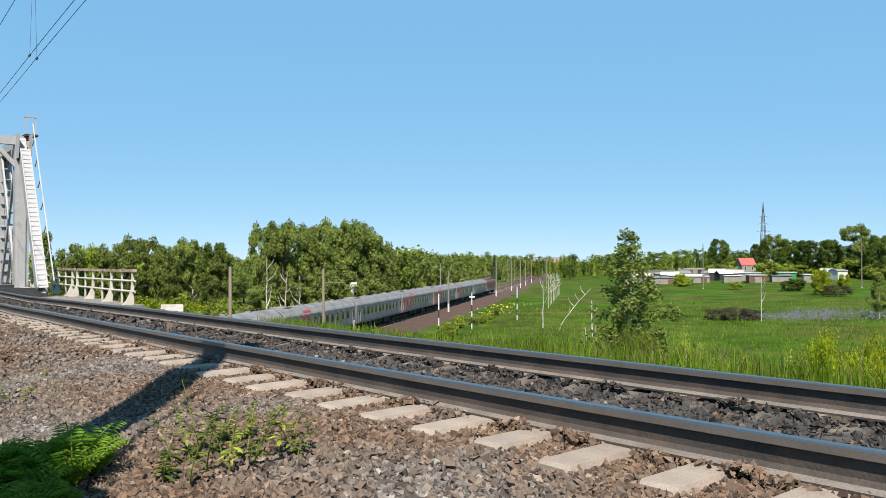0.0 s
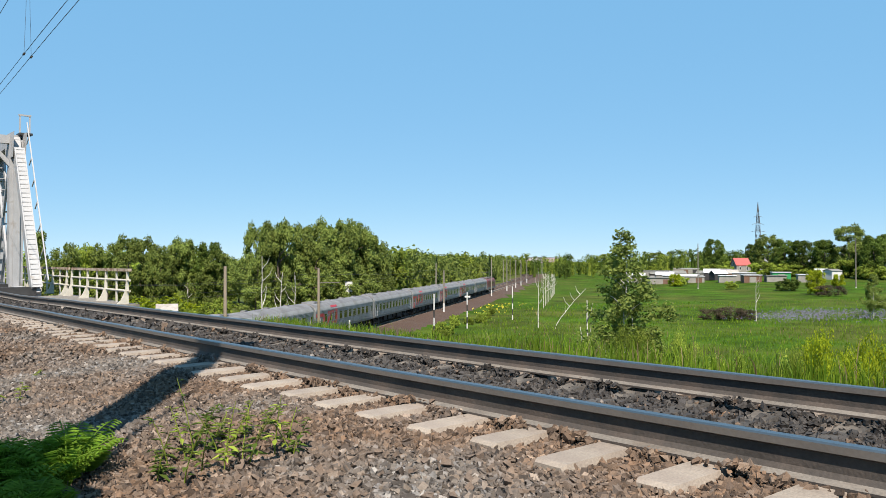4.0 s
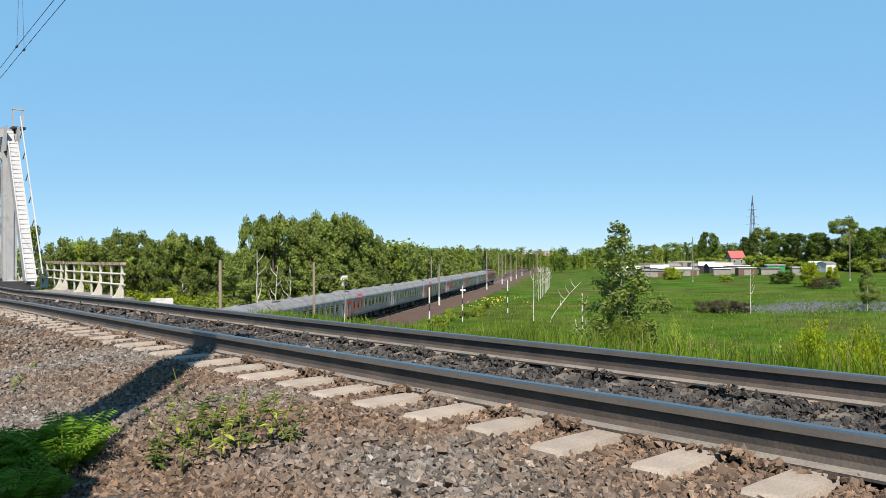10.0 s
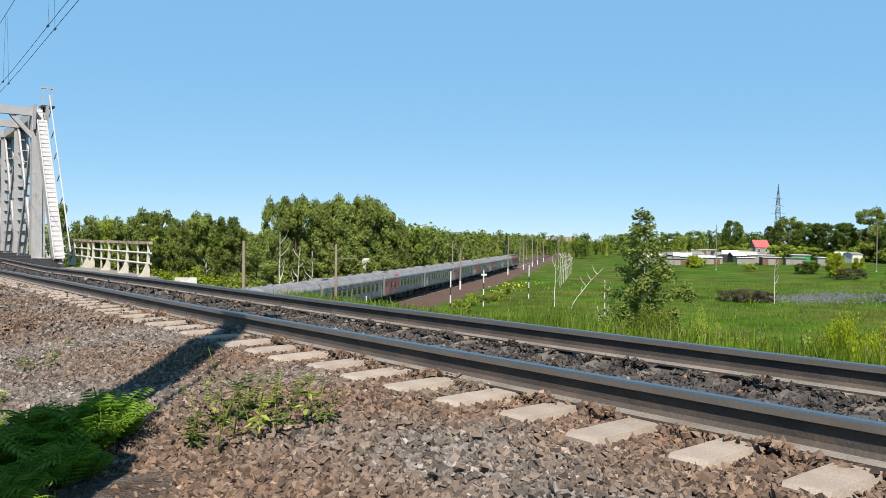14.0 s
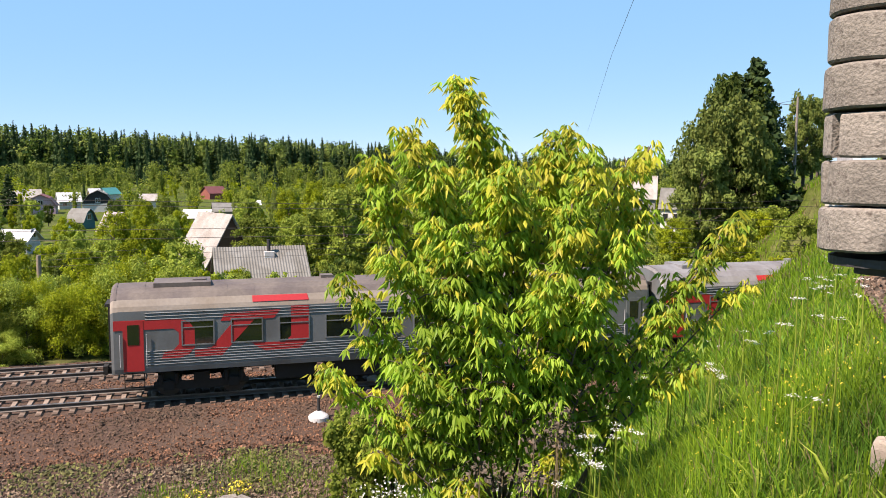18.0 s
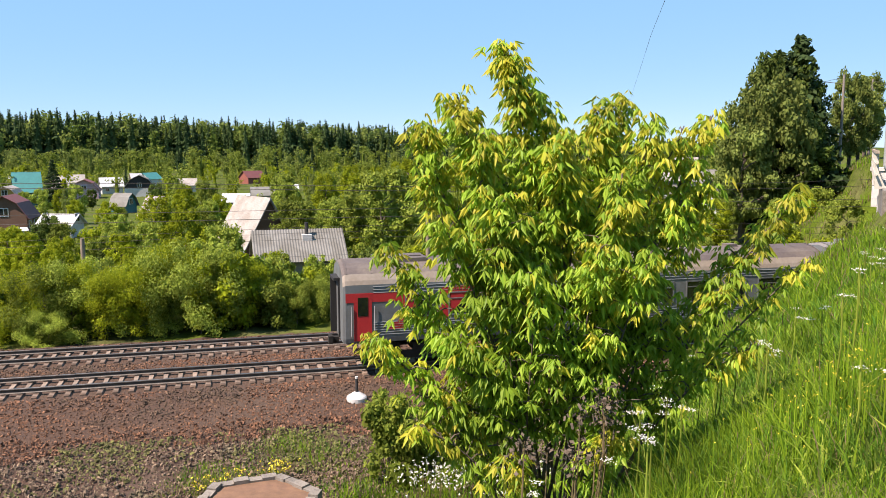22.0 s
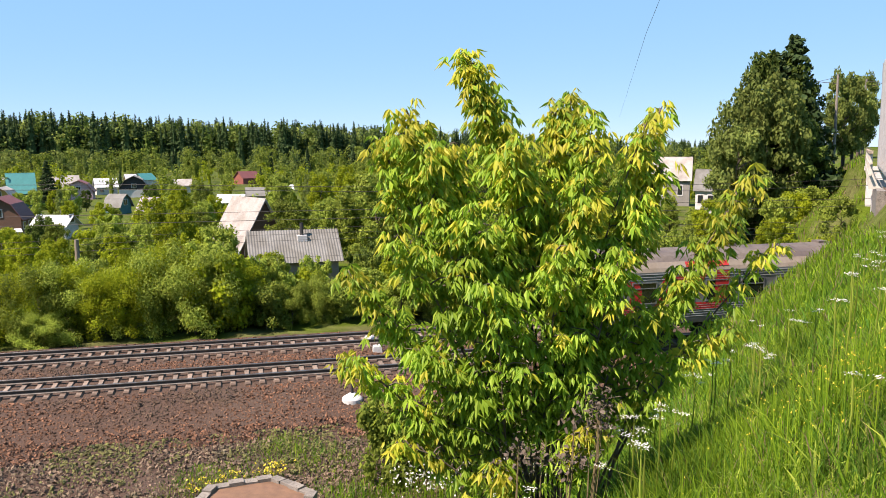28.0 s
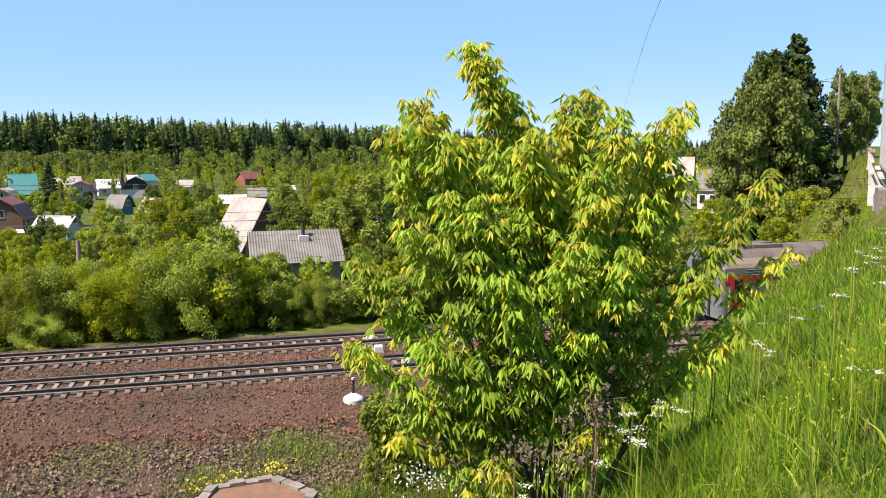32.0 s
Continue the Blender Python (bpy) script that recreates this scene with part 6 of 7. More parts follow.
house(147, 405, 7.5, 6, 4.2, 3.6, 10, "grey", "red", label="pale house with a bright red roof far off")
house(166, 300, 8, 7, 5.0, 3.5, 20, "white", "maroon", label="house with a maroon roof among trees")
house(158, 402, 6, 5, 5.0, 3.0, 70, "white", "white", label="white house behind the garages")
house(160, 352, 6, 5, 6.0, 3.5, 75, "white", "white", label="white gabled house among trees")
for i, (x, y, w, h) in enumerate(((128, 1340, 26, 9), (152, 1390, 24, 10), (176, 1360, 30, 8))):
    b = thing("apartment_block", Matrix.Translation((x, y, float(ground_z(x, y)))), "pale apartment block on the skyline", "building", "far apartment blocks")
    part("wall", Geo().box(-w / 2, w / 2, -6, 6, 0, h), M_WALLS["white" if i % 2 else "pink"], b)
    part("roof", Geo().box(-w / 2 - 0.4, w / 2 + 0.4, -6.4, 6.4, h, h + 0.8), M_ROOFS["slate"], b)
    for fz in range(int(h / 3.2)):
        for fx in range(int(w / 5)):
            part("window", Geo().box(-w / 2 + 2 + fx * 5, -w / 2 + 3.8 + fx * 5, -6.1, -5.98, 1.2 + fz * 3.2, 2.7 + fz * 3.2), M_PANE, b)


def pylon():
    x, y, h = 172.3, 447.9, 38.0
    p = thing("lattice_pylon", Matrix.Translation((x, y, float(ground_z(x, y)))), "tall grey lattice power pylon", "pylon")
    lv = [(0, 2.2), (8, 1.7), (15, 1.3), (21, 1.0), (26, 0.8), (31, 0.5), (36, 0.15), (38, 0.06)]
    for sx, sy in ((-1, -1), (1, -1), (1, 1), (-1, 1)):
        part("leg", Geo().tube([(sx * r, sy * r, z) for z, r in lv], 0.12, 5), M_STEEL_G, p)
    for (z0, r0), (z1, r1) in zip(lv[:-1], lv[1:]):
        for k in range(4):
            c0 = [(-1, -1), (1, -1), (1, 1), (-1, 1)][k]
            c1 = [(-1, -1), (1, -1), (1, 1), (-1, 1)][(k + 1) % 4]
            part("brace", Geo().tube([(c0[0] * r0, c0[1] * r0, z0), (c1[0] * r1, c1[1] * r1, z1)], 0.06, 4), M_STEEL_G, p)
            part("brace", Geo().tube([(c1[0] * r0, c1[1] * r0, z0), (c0[0] * r1, c0[1] * r1, z1)], 0.06, 4), M_STEEL_G, p)
    for z, l in ((22, 3.6), (26, 3.2), (30, 2.6)):
        part("cross_arm", Geo().tube([(-l, 0, z), (0, 0, z + 0.7), (l, 0, z)], 0.1, 5), M_STEEL_G, p)


pylon()
concrete_mast(81.5, 262, 6.5, "grey street lighting pole by the garages", white=0.3)
concrete_mast(120, 238, 7.5, "grey street lighting pole by the garages", white=0.3)
concrete_mast(36, 300, 3.0, "grey concrete pole by the meadow", white=0.3)


M_LOCO = mat("dull_red_loco_paint", (0.2, 0.05, 0.045), 0.5, var=0.15, scale=1.0, fine=12, bump=0.02)


def locomotive():
    """Electric locomotive at the head: red upper body, grey below, pantographs on the roof."""
    L = 19.5
    t = thing("locomotive", label="electric locomotive with red body sides and grey roof", category="locomotive")
    h = L / 2
    sec = [(1.45, 1.1), (1.55, 1.4), (1.55, 3.3), (1.4, 3.75), (0.9, 4.05), (0, 4.15)]
    full = sec + [(-a, z) for a, z in sec[::-1][1:]]
    g = Geo()
    g.loft([[(x, a * k, 1.1 + (z - 1.1) * kz) for a, z in full] for x, k, kz in ((-h, 0.9, 0.72), (-h + 0.8, 0.97, 0.97), (-h + 1.6, 1, 1), (h - 1.6, 1, 1), (h - 0.8, 0.97, 0.97), (h, 0.9, 0.72))])
    part("body", g, M_LOCO, t)
    part("lower_band", Geo().box(-h + 0.5, h - 0.5, -1.57, 1.57, 1.1, 1.7), M_CAR, t)
    part("roof", Geo().box(-h + 2, h - 2, -1.0, 1.0, 4.0, 4.35), M_CARROOF, t)
    for sx in (-1, 1):
        part("cab_window", Geo().box(min(sx * (h - 0.75), sx * (h - 0.55)), max(sx * (h - 0.75), sx * (h - 0.55)), -1.2, 1.2, 2.6, 3.3), M_GLASS, t)
        bogie(t, sx * 6.0, 0)
        part("pantograph", Geo().tube([(sx * 5.5, 0, 4.3), (sx * 7.0, 0, 5.2), (sx * 5.6, 0, 5.75)], 0.05, 5).tube([(sx * 5.6, -0.9, 5.75), (sx * 5.6, 0.9, 5.75)], 0.05, 5), M_STEEL_D, t)
    for i in range(4):
        for sy in (-1, 1):
            part("side_window", Geo().box(-4.5 + i * 2.6, -3.5 + i * 2.6, min(sy * 1.55, sy * 1.57), max(sy * 1.55, sy * 1.57), 2.5, 3.1), M_GLASS, t)
    return t


LOCO = locomotive()

# ---------- ballast stones ----------
def stone_shapes(rng, n, size):
    """n angular stones round the origin: jittered boxes, 8 corners and 6 faces each."""
    c = np.array([(x, y, z) for z in (-1, 1) for y in (-1, 1) for x in (-1, 1)], float)
    v = c[None] * (0.4 + 0.6 * rng.random((n, 8, 3))) * (np.array([1.15, 0.9, 0.62]) * (0.7 + 0.6 * rng.random((n, 1, 3))))
    v[:, 4:, :2] *= 0.45 + 0.55 * rng.random((n, 1, 2))              # one side narrower: wedges and splinters
    v[:, :, 0] += v[:, :, 2] * rng.uniform(-0.7, 0.7, (n, 1))
    v[:, :, 1] += v[:, :, 2] * rng.uniform(-0.6, 0.6, (n, 1))
    v *= (size * (0.6 + 0.95 * rng.random((n, 1, 1)) ** 2.4))
    a = rng.normal(size=(n, 4))
    a /= np.linalg.norm(a, axis=1)[:, None]
    w, x, y, z = a.T
    R = np.stack([1 - 2 * (y * y + z * z), 2 * (x * y - z * w), 2 * (x * z + y * w), 2 * (x * y + z * w), 1 - 2 * (x * x + z * z), 2 * (y * z - x * w), 2 * (x * z - y * w), 2 * (y * z + x * w), 1 - 2 * (x * x + y * y)], 1).reshape(n, 3, 3)
    return np.einsum("nij,nkj->nki", R, v)


BOXF = np.array([(0, 2, 3, 1), (4, 5, 7, 6), (0, 1, 5, 4), (2, 6, 7, 3), (0, 4, 6, 2), (1, 3, 7, 5)])


def up_np(s, lat, z):
    l2 = lat + bend(s)
    return np.stack([CT * l2 - ST * s, ST * l2 + CT * s, z + grade(s)], 1)


def off_sleepers(rng, s, lat, keep=0.12):
    """Keeps stones off most of the sleepers' tops."""
    k = (s - (5.98 - 0.545 * 26)) / 0.545
    on = (np.abs(k - np.round(k)) * 0.545 < 0.125) & (np.abs(lat - UC) < 1.3)
    return ~on | (rng.random(len(s)) < keep)


def ballast():
    rng = np.random.default_rng(9)
    sets = []
    # near shoulder, thick; then farther along; then between the rails; far side
    for n, s0, s1, l0, l1, size in ((88000, 0.5, 9.5, 1.1, 3.5, 0.0185), (42000, 9.5, 30, 0.7, 3.45, 0.026), (14000, -9, 0.5, 0.7, 3.5, 0.03), (12000, 0.5, 9.5, 0.3, 1.15, 0.026), (26000, -4, 12, 3.62, 5.12, 0.022), (5000, -2, 14, 3.43, 3.54, 0.02), (5000, -2, 14, 3.63, 3.74, 0.02), (4500, -2, 14, 5.03, 5.13, 0.02), (3000, 12, 36, 3.6, 5.2, 0.05), (5000, -4, 26, 5.25, 7.8, 0.026)):
        s, l = rng.uniform(s0, s1, n), rng.uniform(l0, l1, n)
        ok = off_sleepers(rng, s, l, 0.4 if s0 > 9 and l1 < 3.5 else 0.04 if l0 < 3.4 else 0.2 if l1 - l0 < 0.2 else 0.55) & (np.abs(l - 3.583) > 0.055) & (np.abs(l - 5.177) > 0.055)
        s, l = s[ok], l[ok]
        z = np.interp(np.abs(l - UC), *PROFILE) + rng.uniform(-0.01, size * 1.2, len(s)) * np.where(np.abs(np.abs(l - UC) - 0.797) < 0.12, 0.4, 1)
        z += 0.03 * np.sin(s * 2.1 + l * 1.7) * (np.abs(l - UC) > 1.4)
        if l1 - l0 < 0.2:        # heaped against the rails' feet, here more, there less
            z = -0.212 + rng.uniform(0, 0.045, len(s)) + 0.02 * np.sin(s * 5.3 + l0) + 0.012 * np.sin(s * 13.1)
        p = up_np(s, l, z)
        if l1 < 3.6:             # the shoulder swells a little by the pole
            p[:, 2] = np.maximum(p[:, 2], ground_z(p[:, 0], p[:, 1]) + rng.uniform(-0.008, size, len(s)))
        v = stone_shapes(rng, len(s), size) + p[:, None]
        sets.append((v, (np.abs(l - UC) < 0.74) & (rng.random(len(s)) < 0.93)))
    v = np.concatenate([a for a, _ in sets])
    oil = np.concatenate([b for _, b in sets])
    n = len(v)
    q = (BOXF[None] + (np.arange(n) * 8)[:, None, None]).reshape(-1, 4)
    me = np_mesh("ballast", v.reshape(-1, 3), q, [M_STONE, M_STONE_OIL], np.repeat(oil.astype(int), 6))
    tagged(new("ballast", me), "brown crushed stone ballast, oily dark between the rails", "ballast", kind="stuff")
    # loose stones nearest to the eye, one by one
    bed = thing("loose_ballast", label="loose crushed stones at the edge of the ballast", category="ballast", kind="structure")
    shapes = stone_shapes(rng, 8, 0.024)
    mes = [np_mesh("stone", s_, BOXF, M_STONE) for s_ in shapes]
    for i in range(280):
        s, l = rng.uniform(1.2, 6.0), rng.uniform(1.7, 2.9)
        z = float(np.interp(abs(l - UC), *PROFILE)) + 0.035
        part("stone", mes[i % 8], None, bed, m=Matrix.Translation(up(s, l, z)) @ pose(0, 0, 0, rng.uniform(0, 360), rng.uniform(0, 360), rng.uniform(0, 360)))


ballast()


def noise_2d(x, y, f):
    """A cheap smooth field between -1 and 1."""
    return (np.sin(x * f * 2.1 + 1.3 * np.sin(y * f * 1.7)) + np.sin(y * f * 2.7 + 0.8 + 1.1 * np.sin(x * f * 1.3))) / 2


def low_ballast():
    rng = np.random.default_rng(10)
    y = rng.uniform(-14, 26, 53000)
    d = np.concatenate([rng.uniform(1.5, 12, 42000), rng.uniform(-3.2, -1.4, 8000), rng.uniform(-7.0, -6.0, 3000)])
    x = low_x(y) + d
    z = np.interp(d, [2.6, 5.2, 16], [LOW_Z - 0.29, -8.85, FLOOR])
    ok = (ground_z(x, y) < -8.75) & (low_x(y) < x + 20)
    x, y, z, dd = x[ok], y[ok], z[ok], d[ok]
    v = stone_shapes(rng, len(x), 0.043) + np.stack([x, y, z], 1)[:, None]
    q = (BOXF[None] + (np.arange(len(x)) * 8)[:, None, None]).reshape(-1, 4)
    tagged(new("lower_ballast", np_mesh("lower_ballast", v.reshape(-1, 3), q, [M_LOWSTONE, M_GREYSTONE, M_MOSS], np.repeat(np.where((dd > 5.6) & (dd < 9.6) & (noise_2d(x, y, 0.42) + 0.45 * noise_2d(x, y, 1.5) + rng.normal(0, 0.25, len(x)) > 0.25), 2, (dd + noise_2d(x, y, 0.35) * 1.5 > 6.0).astype(int)), 6))), "reddish crushed stone beside the lower track", "ballast", kind="stuff")


M_LOWSTONE = mat("reddish_stone", (0.2, 0.095, 0.052), 0.9, var=0.3, scale=4, fine=40, island=0.6, second=(0.115, 0.075, 0.048), mix_scale=0.3, mix_at=(0.5, 0.65))
M_MOSS = mat("mossy_stone", (0.16, 0.16, 0.05), 0.95, var=0.35, scale=4, fine=40, island=0.4)
M_GREYSTONE = mat("brown_stone", (0.21, 0.148, 0.1), 0.9, var=0.3, scale=4, fine=40, island=0.55, second=(0.12, 0.11, 0.055), mix_scale=0.5, mix_at=(0.5, 0.64))
low_ballast()


# ---------- grass ----------
def blades(name, x, y, h, w, mats, slots, label, rng, lean=0.6, zfun=ground_z):
    n = len(x)
    z = zfun(x, y)
    b = np.stack([x, y, z - 0.03], 1)
    a = rng.uniform(0, 2 * np.pi, n)
    side = np.stack([np.cos(a), np.sin(a), np.zeros(n)], 1) * (w / 2)[:, None]
    f = rng.uniform(0, 2 * np.pi, n)
    fl = np.stack([np.cos(f), np.sin(f), np.zeros(n)], 1) * (h * lean * rng.random(n))[:, None]
    upv = np.array([0, 0, 1.0])
    fall = rng.random(n) ** 2 * 0.3                              # how far the tip bows down
    c1 = b + upv * (h * 0.42)[:, None] + fl * 0.14
    c2 = b + upv * (h * (0.78 - 0.2 * fall))[:, None] + fl * 0.5
    t = b + upv * (h * (1.0 - fall))[:, None] + fl
    v = np.stack([b - side, b + side, c1 + side * 0.95, c1 - side * 0.95, c2 + side * 0.65, c2 - side * 0.65, t + side * 0.1, t - side * 0.1], 1).reshape(-1, 3)
    o = np.arange(n)[:, None] * 8
    q = np.concatenate([o + np.array([[0, 1, 2, 3]]), o + np.array([[3, 2, 4, 5]]), o + np.array([[5, 4, 6, 7]])], 1).reshape(-1, 4)
    me = np_mesh(name, v, q, mats, np.repeat(slots, 3))
    return tagged(new(name, me), label, "grass", kind="stuff")


def bank_grass():
    rng = np.random.default_rng(12)
    n = 210000
    b = np.radians(rng.uniform(14, 84, n))
    d = 1.3 + 26 * rng.random(n) ** 1.75
    x, y = -0.62 - d * np.sin(b), -0.36 + d * np.cos(b)
    lat, s = CT * x + ST * y, CT * y - ST * x
    u = UC + bend(s) - lat
    k = noise_2d(x, y, 1.3)
    ok = ((u > 3.75 + 0.25 * k) | (np.hypot(x + 2.15, y - 2.88) < 0.6)) & (rng.random(n) < 0.45 + 0.55 * np.clip(u - 3.6, 0, 1)) & (u < 22)
    x, y, u = x[ok], y[ok], u[ok]
    tall = 0.5 + 0.5 * noise_2d(x, y, 0.7)
    d = np.hypot(x + 0.62, y + 0.36)
    h = (0.1 + 0.28 * tall * np.clip((u - 3.3) / 1.2, 0.2, 1)) * rng.uniform(0.4, 1.25, len(x)) * np.clip(0.5 + d / 7, 0.7, 1)
    w = np.where(rng.random(len(x)) < 0.06, 0.0095, 0.0042) * rng.uniform(0.7, 1.3, len(x)) * np.clip(d / 4, 0.8, 3.5)
    lush = noise_2d(x, y, 0.9) + 0.7 * noise_2d(x + 3, y, 2.6) + rng.normal(0, 0.45, len(x)) > 0.35
    slots = np.where(rng.random(len(x)) < 0.05, 1, np.where(lush, 2, 0))
    blades("bank_grass", x, y, h, w, [M_GRASS, M_DRYGRASS, M_HORSETAIL], slots, "lush tall green grass on the bank", rng, 0.9)
    # broader, darker leaves among it, in drifts
    n = 16000
    b, d = np.radians(rng.uniform(20, 80, n)), 2.8 + 8 * rng.random(n) ** 1.3
    x, y = -0.62 - d * np.sin(b), -0.36 + d * np.cos(b)
    ok = (UC + bend(CT * y - ST * x) - CT * x - ST * y > 4.2) & (noise_2d(x, y, 1.9) + 0.5 * noise_2d(x, y, 4.1) > 0.1)
    x, y = x[ok], y[ok]
    n = len(x)
    blades("bank_herbs", x, y, rng.uniform(0.06, 0.22, n), rng.uniform(0.008, 0.018, n), [M_LEAF_A, M_LEAF_D], (rng.random(n) < 0.5).astype(int), "leafy green herbs among the grass of the bank", rng, 1.1)
    # the ragged edge of the ballast and the ground round the standing place
    n = 26000
    s, u = rng.uniform(-9, 24, n), 3.35 + 3.2 * rng.random(n) ** 1.3
    p = up_np(s, UC - u, np.zeros(n))
    ok = rng.random(n) < np.clip((u - 3.35) * 1.6 + 0.3 * noise_2d(p[:, 0], p[:, 1], 1.1), 0.02, 1)
    ok &= np.hypot(p[:, 0] + 0.4, p[:, 1] + 0.2) > 0.8
    p = p[ok]
    n = len(p)
    blades("edge_grass", p[:, 0], p[:, 1], rng.uniform(0.05, 0.2, n), rng.uniform(0.004, 0.009, n), [M_GRASS, M_DRYGRASS], (rng.random(n) < 0.12).astype(int), "short grass along the edge of the ballast", rng)
    n = 9000
    x, y = rng.uniform(-9, 3, n), rng.uniform(-8, 3, n)
    ok = (UC - (CT * x + ST * y) > 4.3) & (np.hypot(x + 0.4, y + 0.2) > 0.9)
    x, y = x[ok], y[ok]
    blades("back_grass", x, y, rng.uniform(0.1, 0.4, len(x)), rng.uniform(0.006, 0.012, len(x)), [M_GRASS, M_DRYGRASS], (rng.random(len(x)) < 0.1).astype(int), "grass on the bank behind the track", rng)
    n = 16000
    s, l = rng.uniform(18, 44, n), UC - 3.9 - 13 * rng.random(n)
    p = up_np(s, l, np.zeros(n))
    blades("slope_grass", p[:, 0], p[:, 1], rng.uniform(0.2, 0.5, n), rng.uniform(0.02, 0.045, n), [M_GRASS, M_DRYGRASS], (rng.random(n) < 0.12).astype(int), "grass on the bank towards the bridge", rng)
    # far side of the upper line, and the foot of the bank
    n = 26000
    s, l = rng.uniform(-3, 17, n), UC + 3.7 + 9 * rng.random(n) ** 1.3
    p = up_np(s, l, np.zeros(n))
    h = rng.uniform(0.12, 0.36, n) * np.where(s > 9, 0.55, 1.0) * np.where(rng.random(n) < 0.03, 1.7, 1.0)
    blades("far_bank_grass", p[:, 0], p[:, 1], h, rng.uniform(0.006, 0.013, n), [M_MEADOW, M_DRYGRASS], (rng.random(n) < 0.08).astype(int), "tall grass behind the upper track", rng)
    n = 14000
    y = rng.uniform(-3, 14, n)
    x = rng.uniform(-21, -9, n)
    lat, s = CT * x + ST * y, CT * y - ST * x
    ok = (ground_z(x, y) > FLOOR + 0.02) | (noise_2d(x, y, 0.35) > 0.25)
    x, y = x[ok], y[ok]
    blades("foot_grass", x, y, rng.uniform(0.15, 0.5, len(x)), rng.uniform(0.012, 0.02, len(x)), [M_GRASS, M_DRYGRASS], (rng.random(len(x)) < 0.1).astype(int), "grass at the foot of the bank", rng)
    n = 30000
    y = 20 + 170 * rng.random(n) ** 1.4
    x = low_x(y) + 14 + rng.random(n) * (18 + y * 0.65)
    ok = np.abs(CT * x + ST * y - UC - bend(CT * y - ST * x)) > 9
    x, y = x[ok], y[ok]
    n = len(x)
    z = ground_z(x, y)
    blades("meadow_grass", x, y, rng.uniform(0.2, 0.6, n), rng.uniform(0.03, 0.06, n) * np.clip(y / 50, 0.7, 2), [M_MEADOW, M_DRYGRASS], (rng.random(n) < 0.07).astype(int), "rough meadow grass", rng)
    # far bank beyond the lower lines
    n = 9000
    s, l = rng.uniform(BR1, 120, n), UC - 3.6 - 10 * rng.random(n)
    p = up_np(s, l, np.zeros(n))
    blades("far_slope_grass", p[:, 0], p[:, 1], rng.uniform(0.3, 0.7, n), rng.uniform(0.04, 0.08, n), [M_GRASS, M_DRYGRASS], (rng.random(n) < 0.3).astype(int), "grass on the far railway bank", rng)


bank_grass()


# ---------- the box elder on the bank ----------
ELD = Vector((-5.25, 2.77, 0))
ELD_B = radians(62.0)


def leaf_sprays(rng, pts, young, size):
    """One compound leaf at each point, of three to five hanging leaflets with a folded midrib; young: how likely it is a yellow one."""
    n = len(pts)
    w = rng.uniform(0, 2 * np.pi, n)
    out = np.stack([np.cos(w), np.sin(w), rng.uniform(-0.5, 0.25, n)], 1)
    out /= np.linalg.norm(out, axis=1)[:, None]
    sid = np.cross(out, (0, 0, 1.0))
    sid /= np.linalg.norm(sid, axis=1)[:, None]
    sz = size * rng.uniform(0.6, 1.25, n)[:, None]
    col = (rng.random(n) < young).astype(int)
    V, S = [], []
    for j in range(5):
        ok = rng.random(n) < (1.0, 0.97, 0.97, 0.55, 0.55)[j]
        o, sd, z, p = out[ok], sid[ok], sz[ok], pts[ok]
        k = len(p)
        sg = 0 if j == 0 else (1 if j % 2 else -1)
        d = o * (0.9 if j == 0 else 0.45) + sd * sg * 0.85 + np.array([0, 0, -0.95]) + rng.normal(0, 0.22, (k, 3))
        d /= np.linalg.norm(d, axis=1)[:, None]
        b = p + o * z * (0.9 if j == 0 else 0.75 if j < 3 else 0.25)
        nn = np.cross(d, np.array([0, 0, 1.0])) + 0.5 * np.cross(d, rng.normal(size=(k, 3)))
        nn /= np.linalg.norm(nn, axis=1)[:, None] + 1e-6
        L = z * rng.uniform(0.8, 1.2, (k, 1))
        W = L * rng.uniform(0.13, 0.2, (k, 1))
        f = np.cross(d, nn) * W * 0.5
        e = b + d * L + np.array([0, 0, -0.12]) * L
        V.append(np.stack([b, b + d * L * 0.38 + nn * W + f, e, b + d * L * 0.45], 1))
        V.append(np.stack([b, b + d * L * 0.45, e, b + d * L * 0.38 - nn * W + f], 1))
        S += [col[ok], col[ok]]
    v = np.concatenate(V).reshape(-1, 3)
    return v, np.arange(len(v)).reshape(-1, 4), np.concatenate(S)


ELDER_PARTS = []


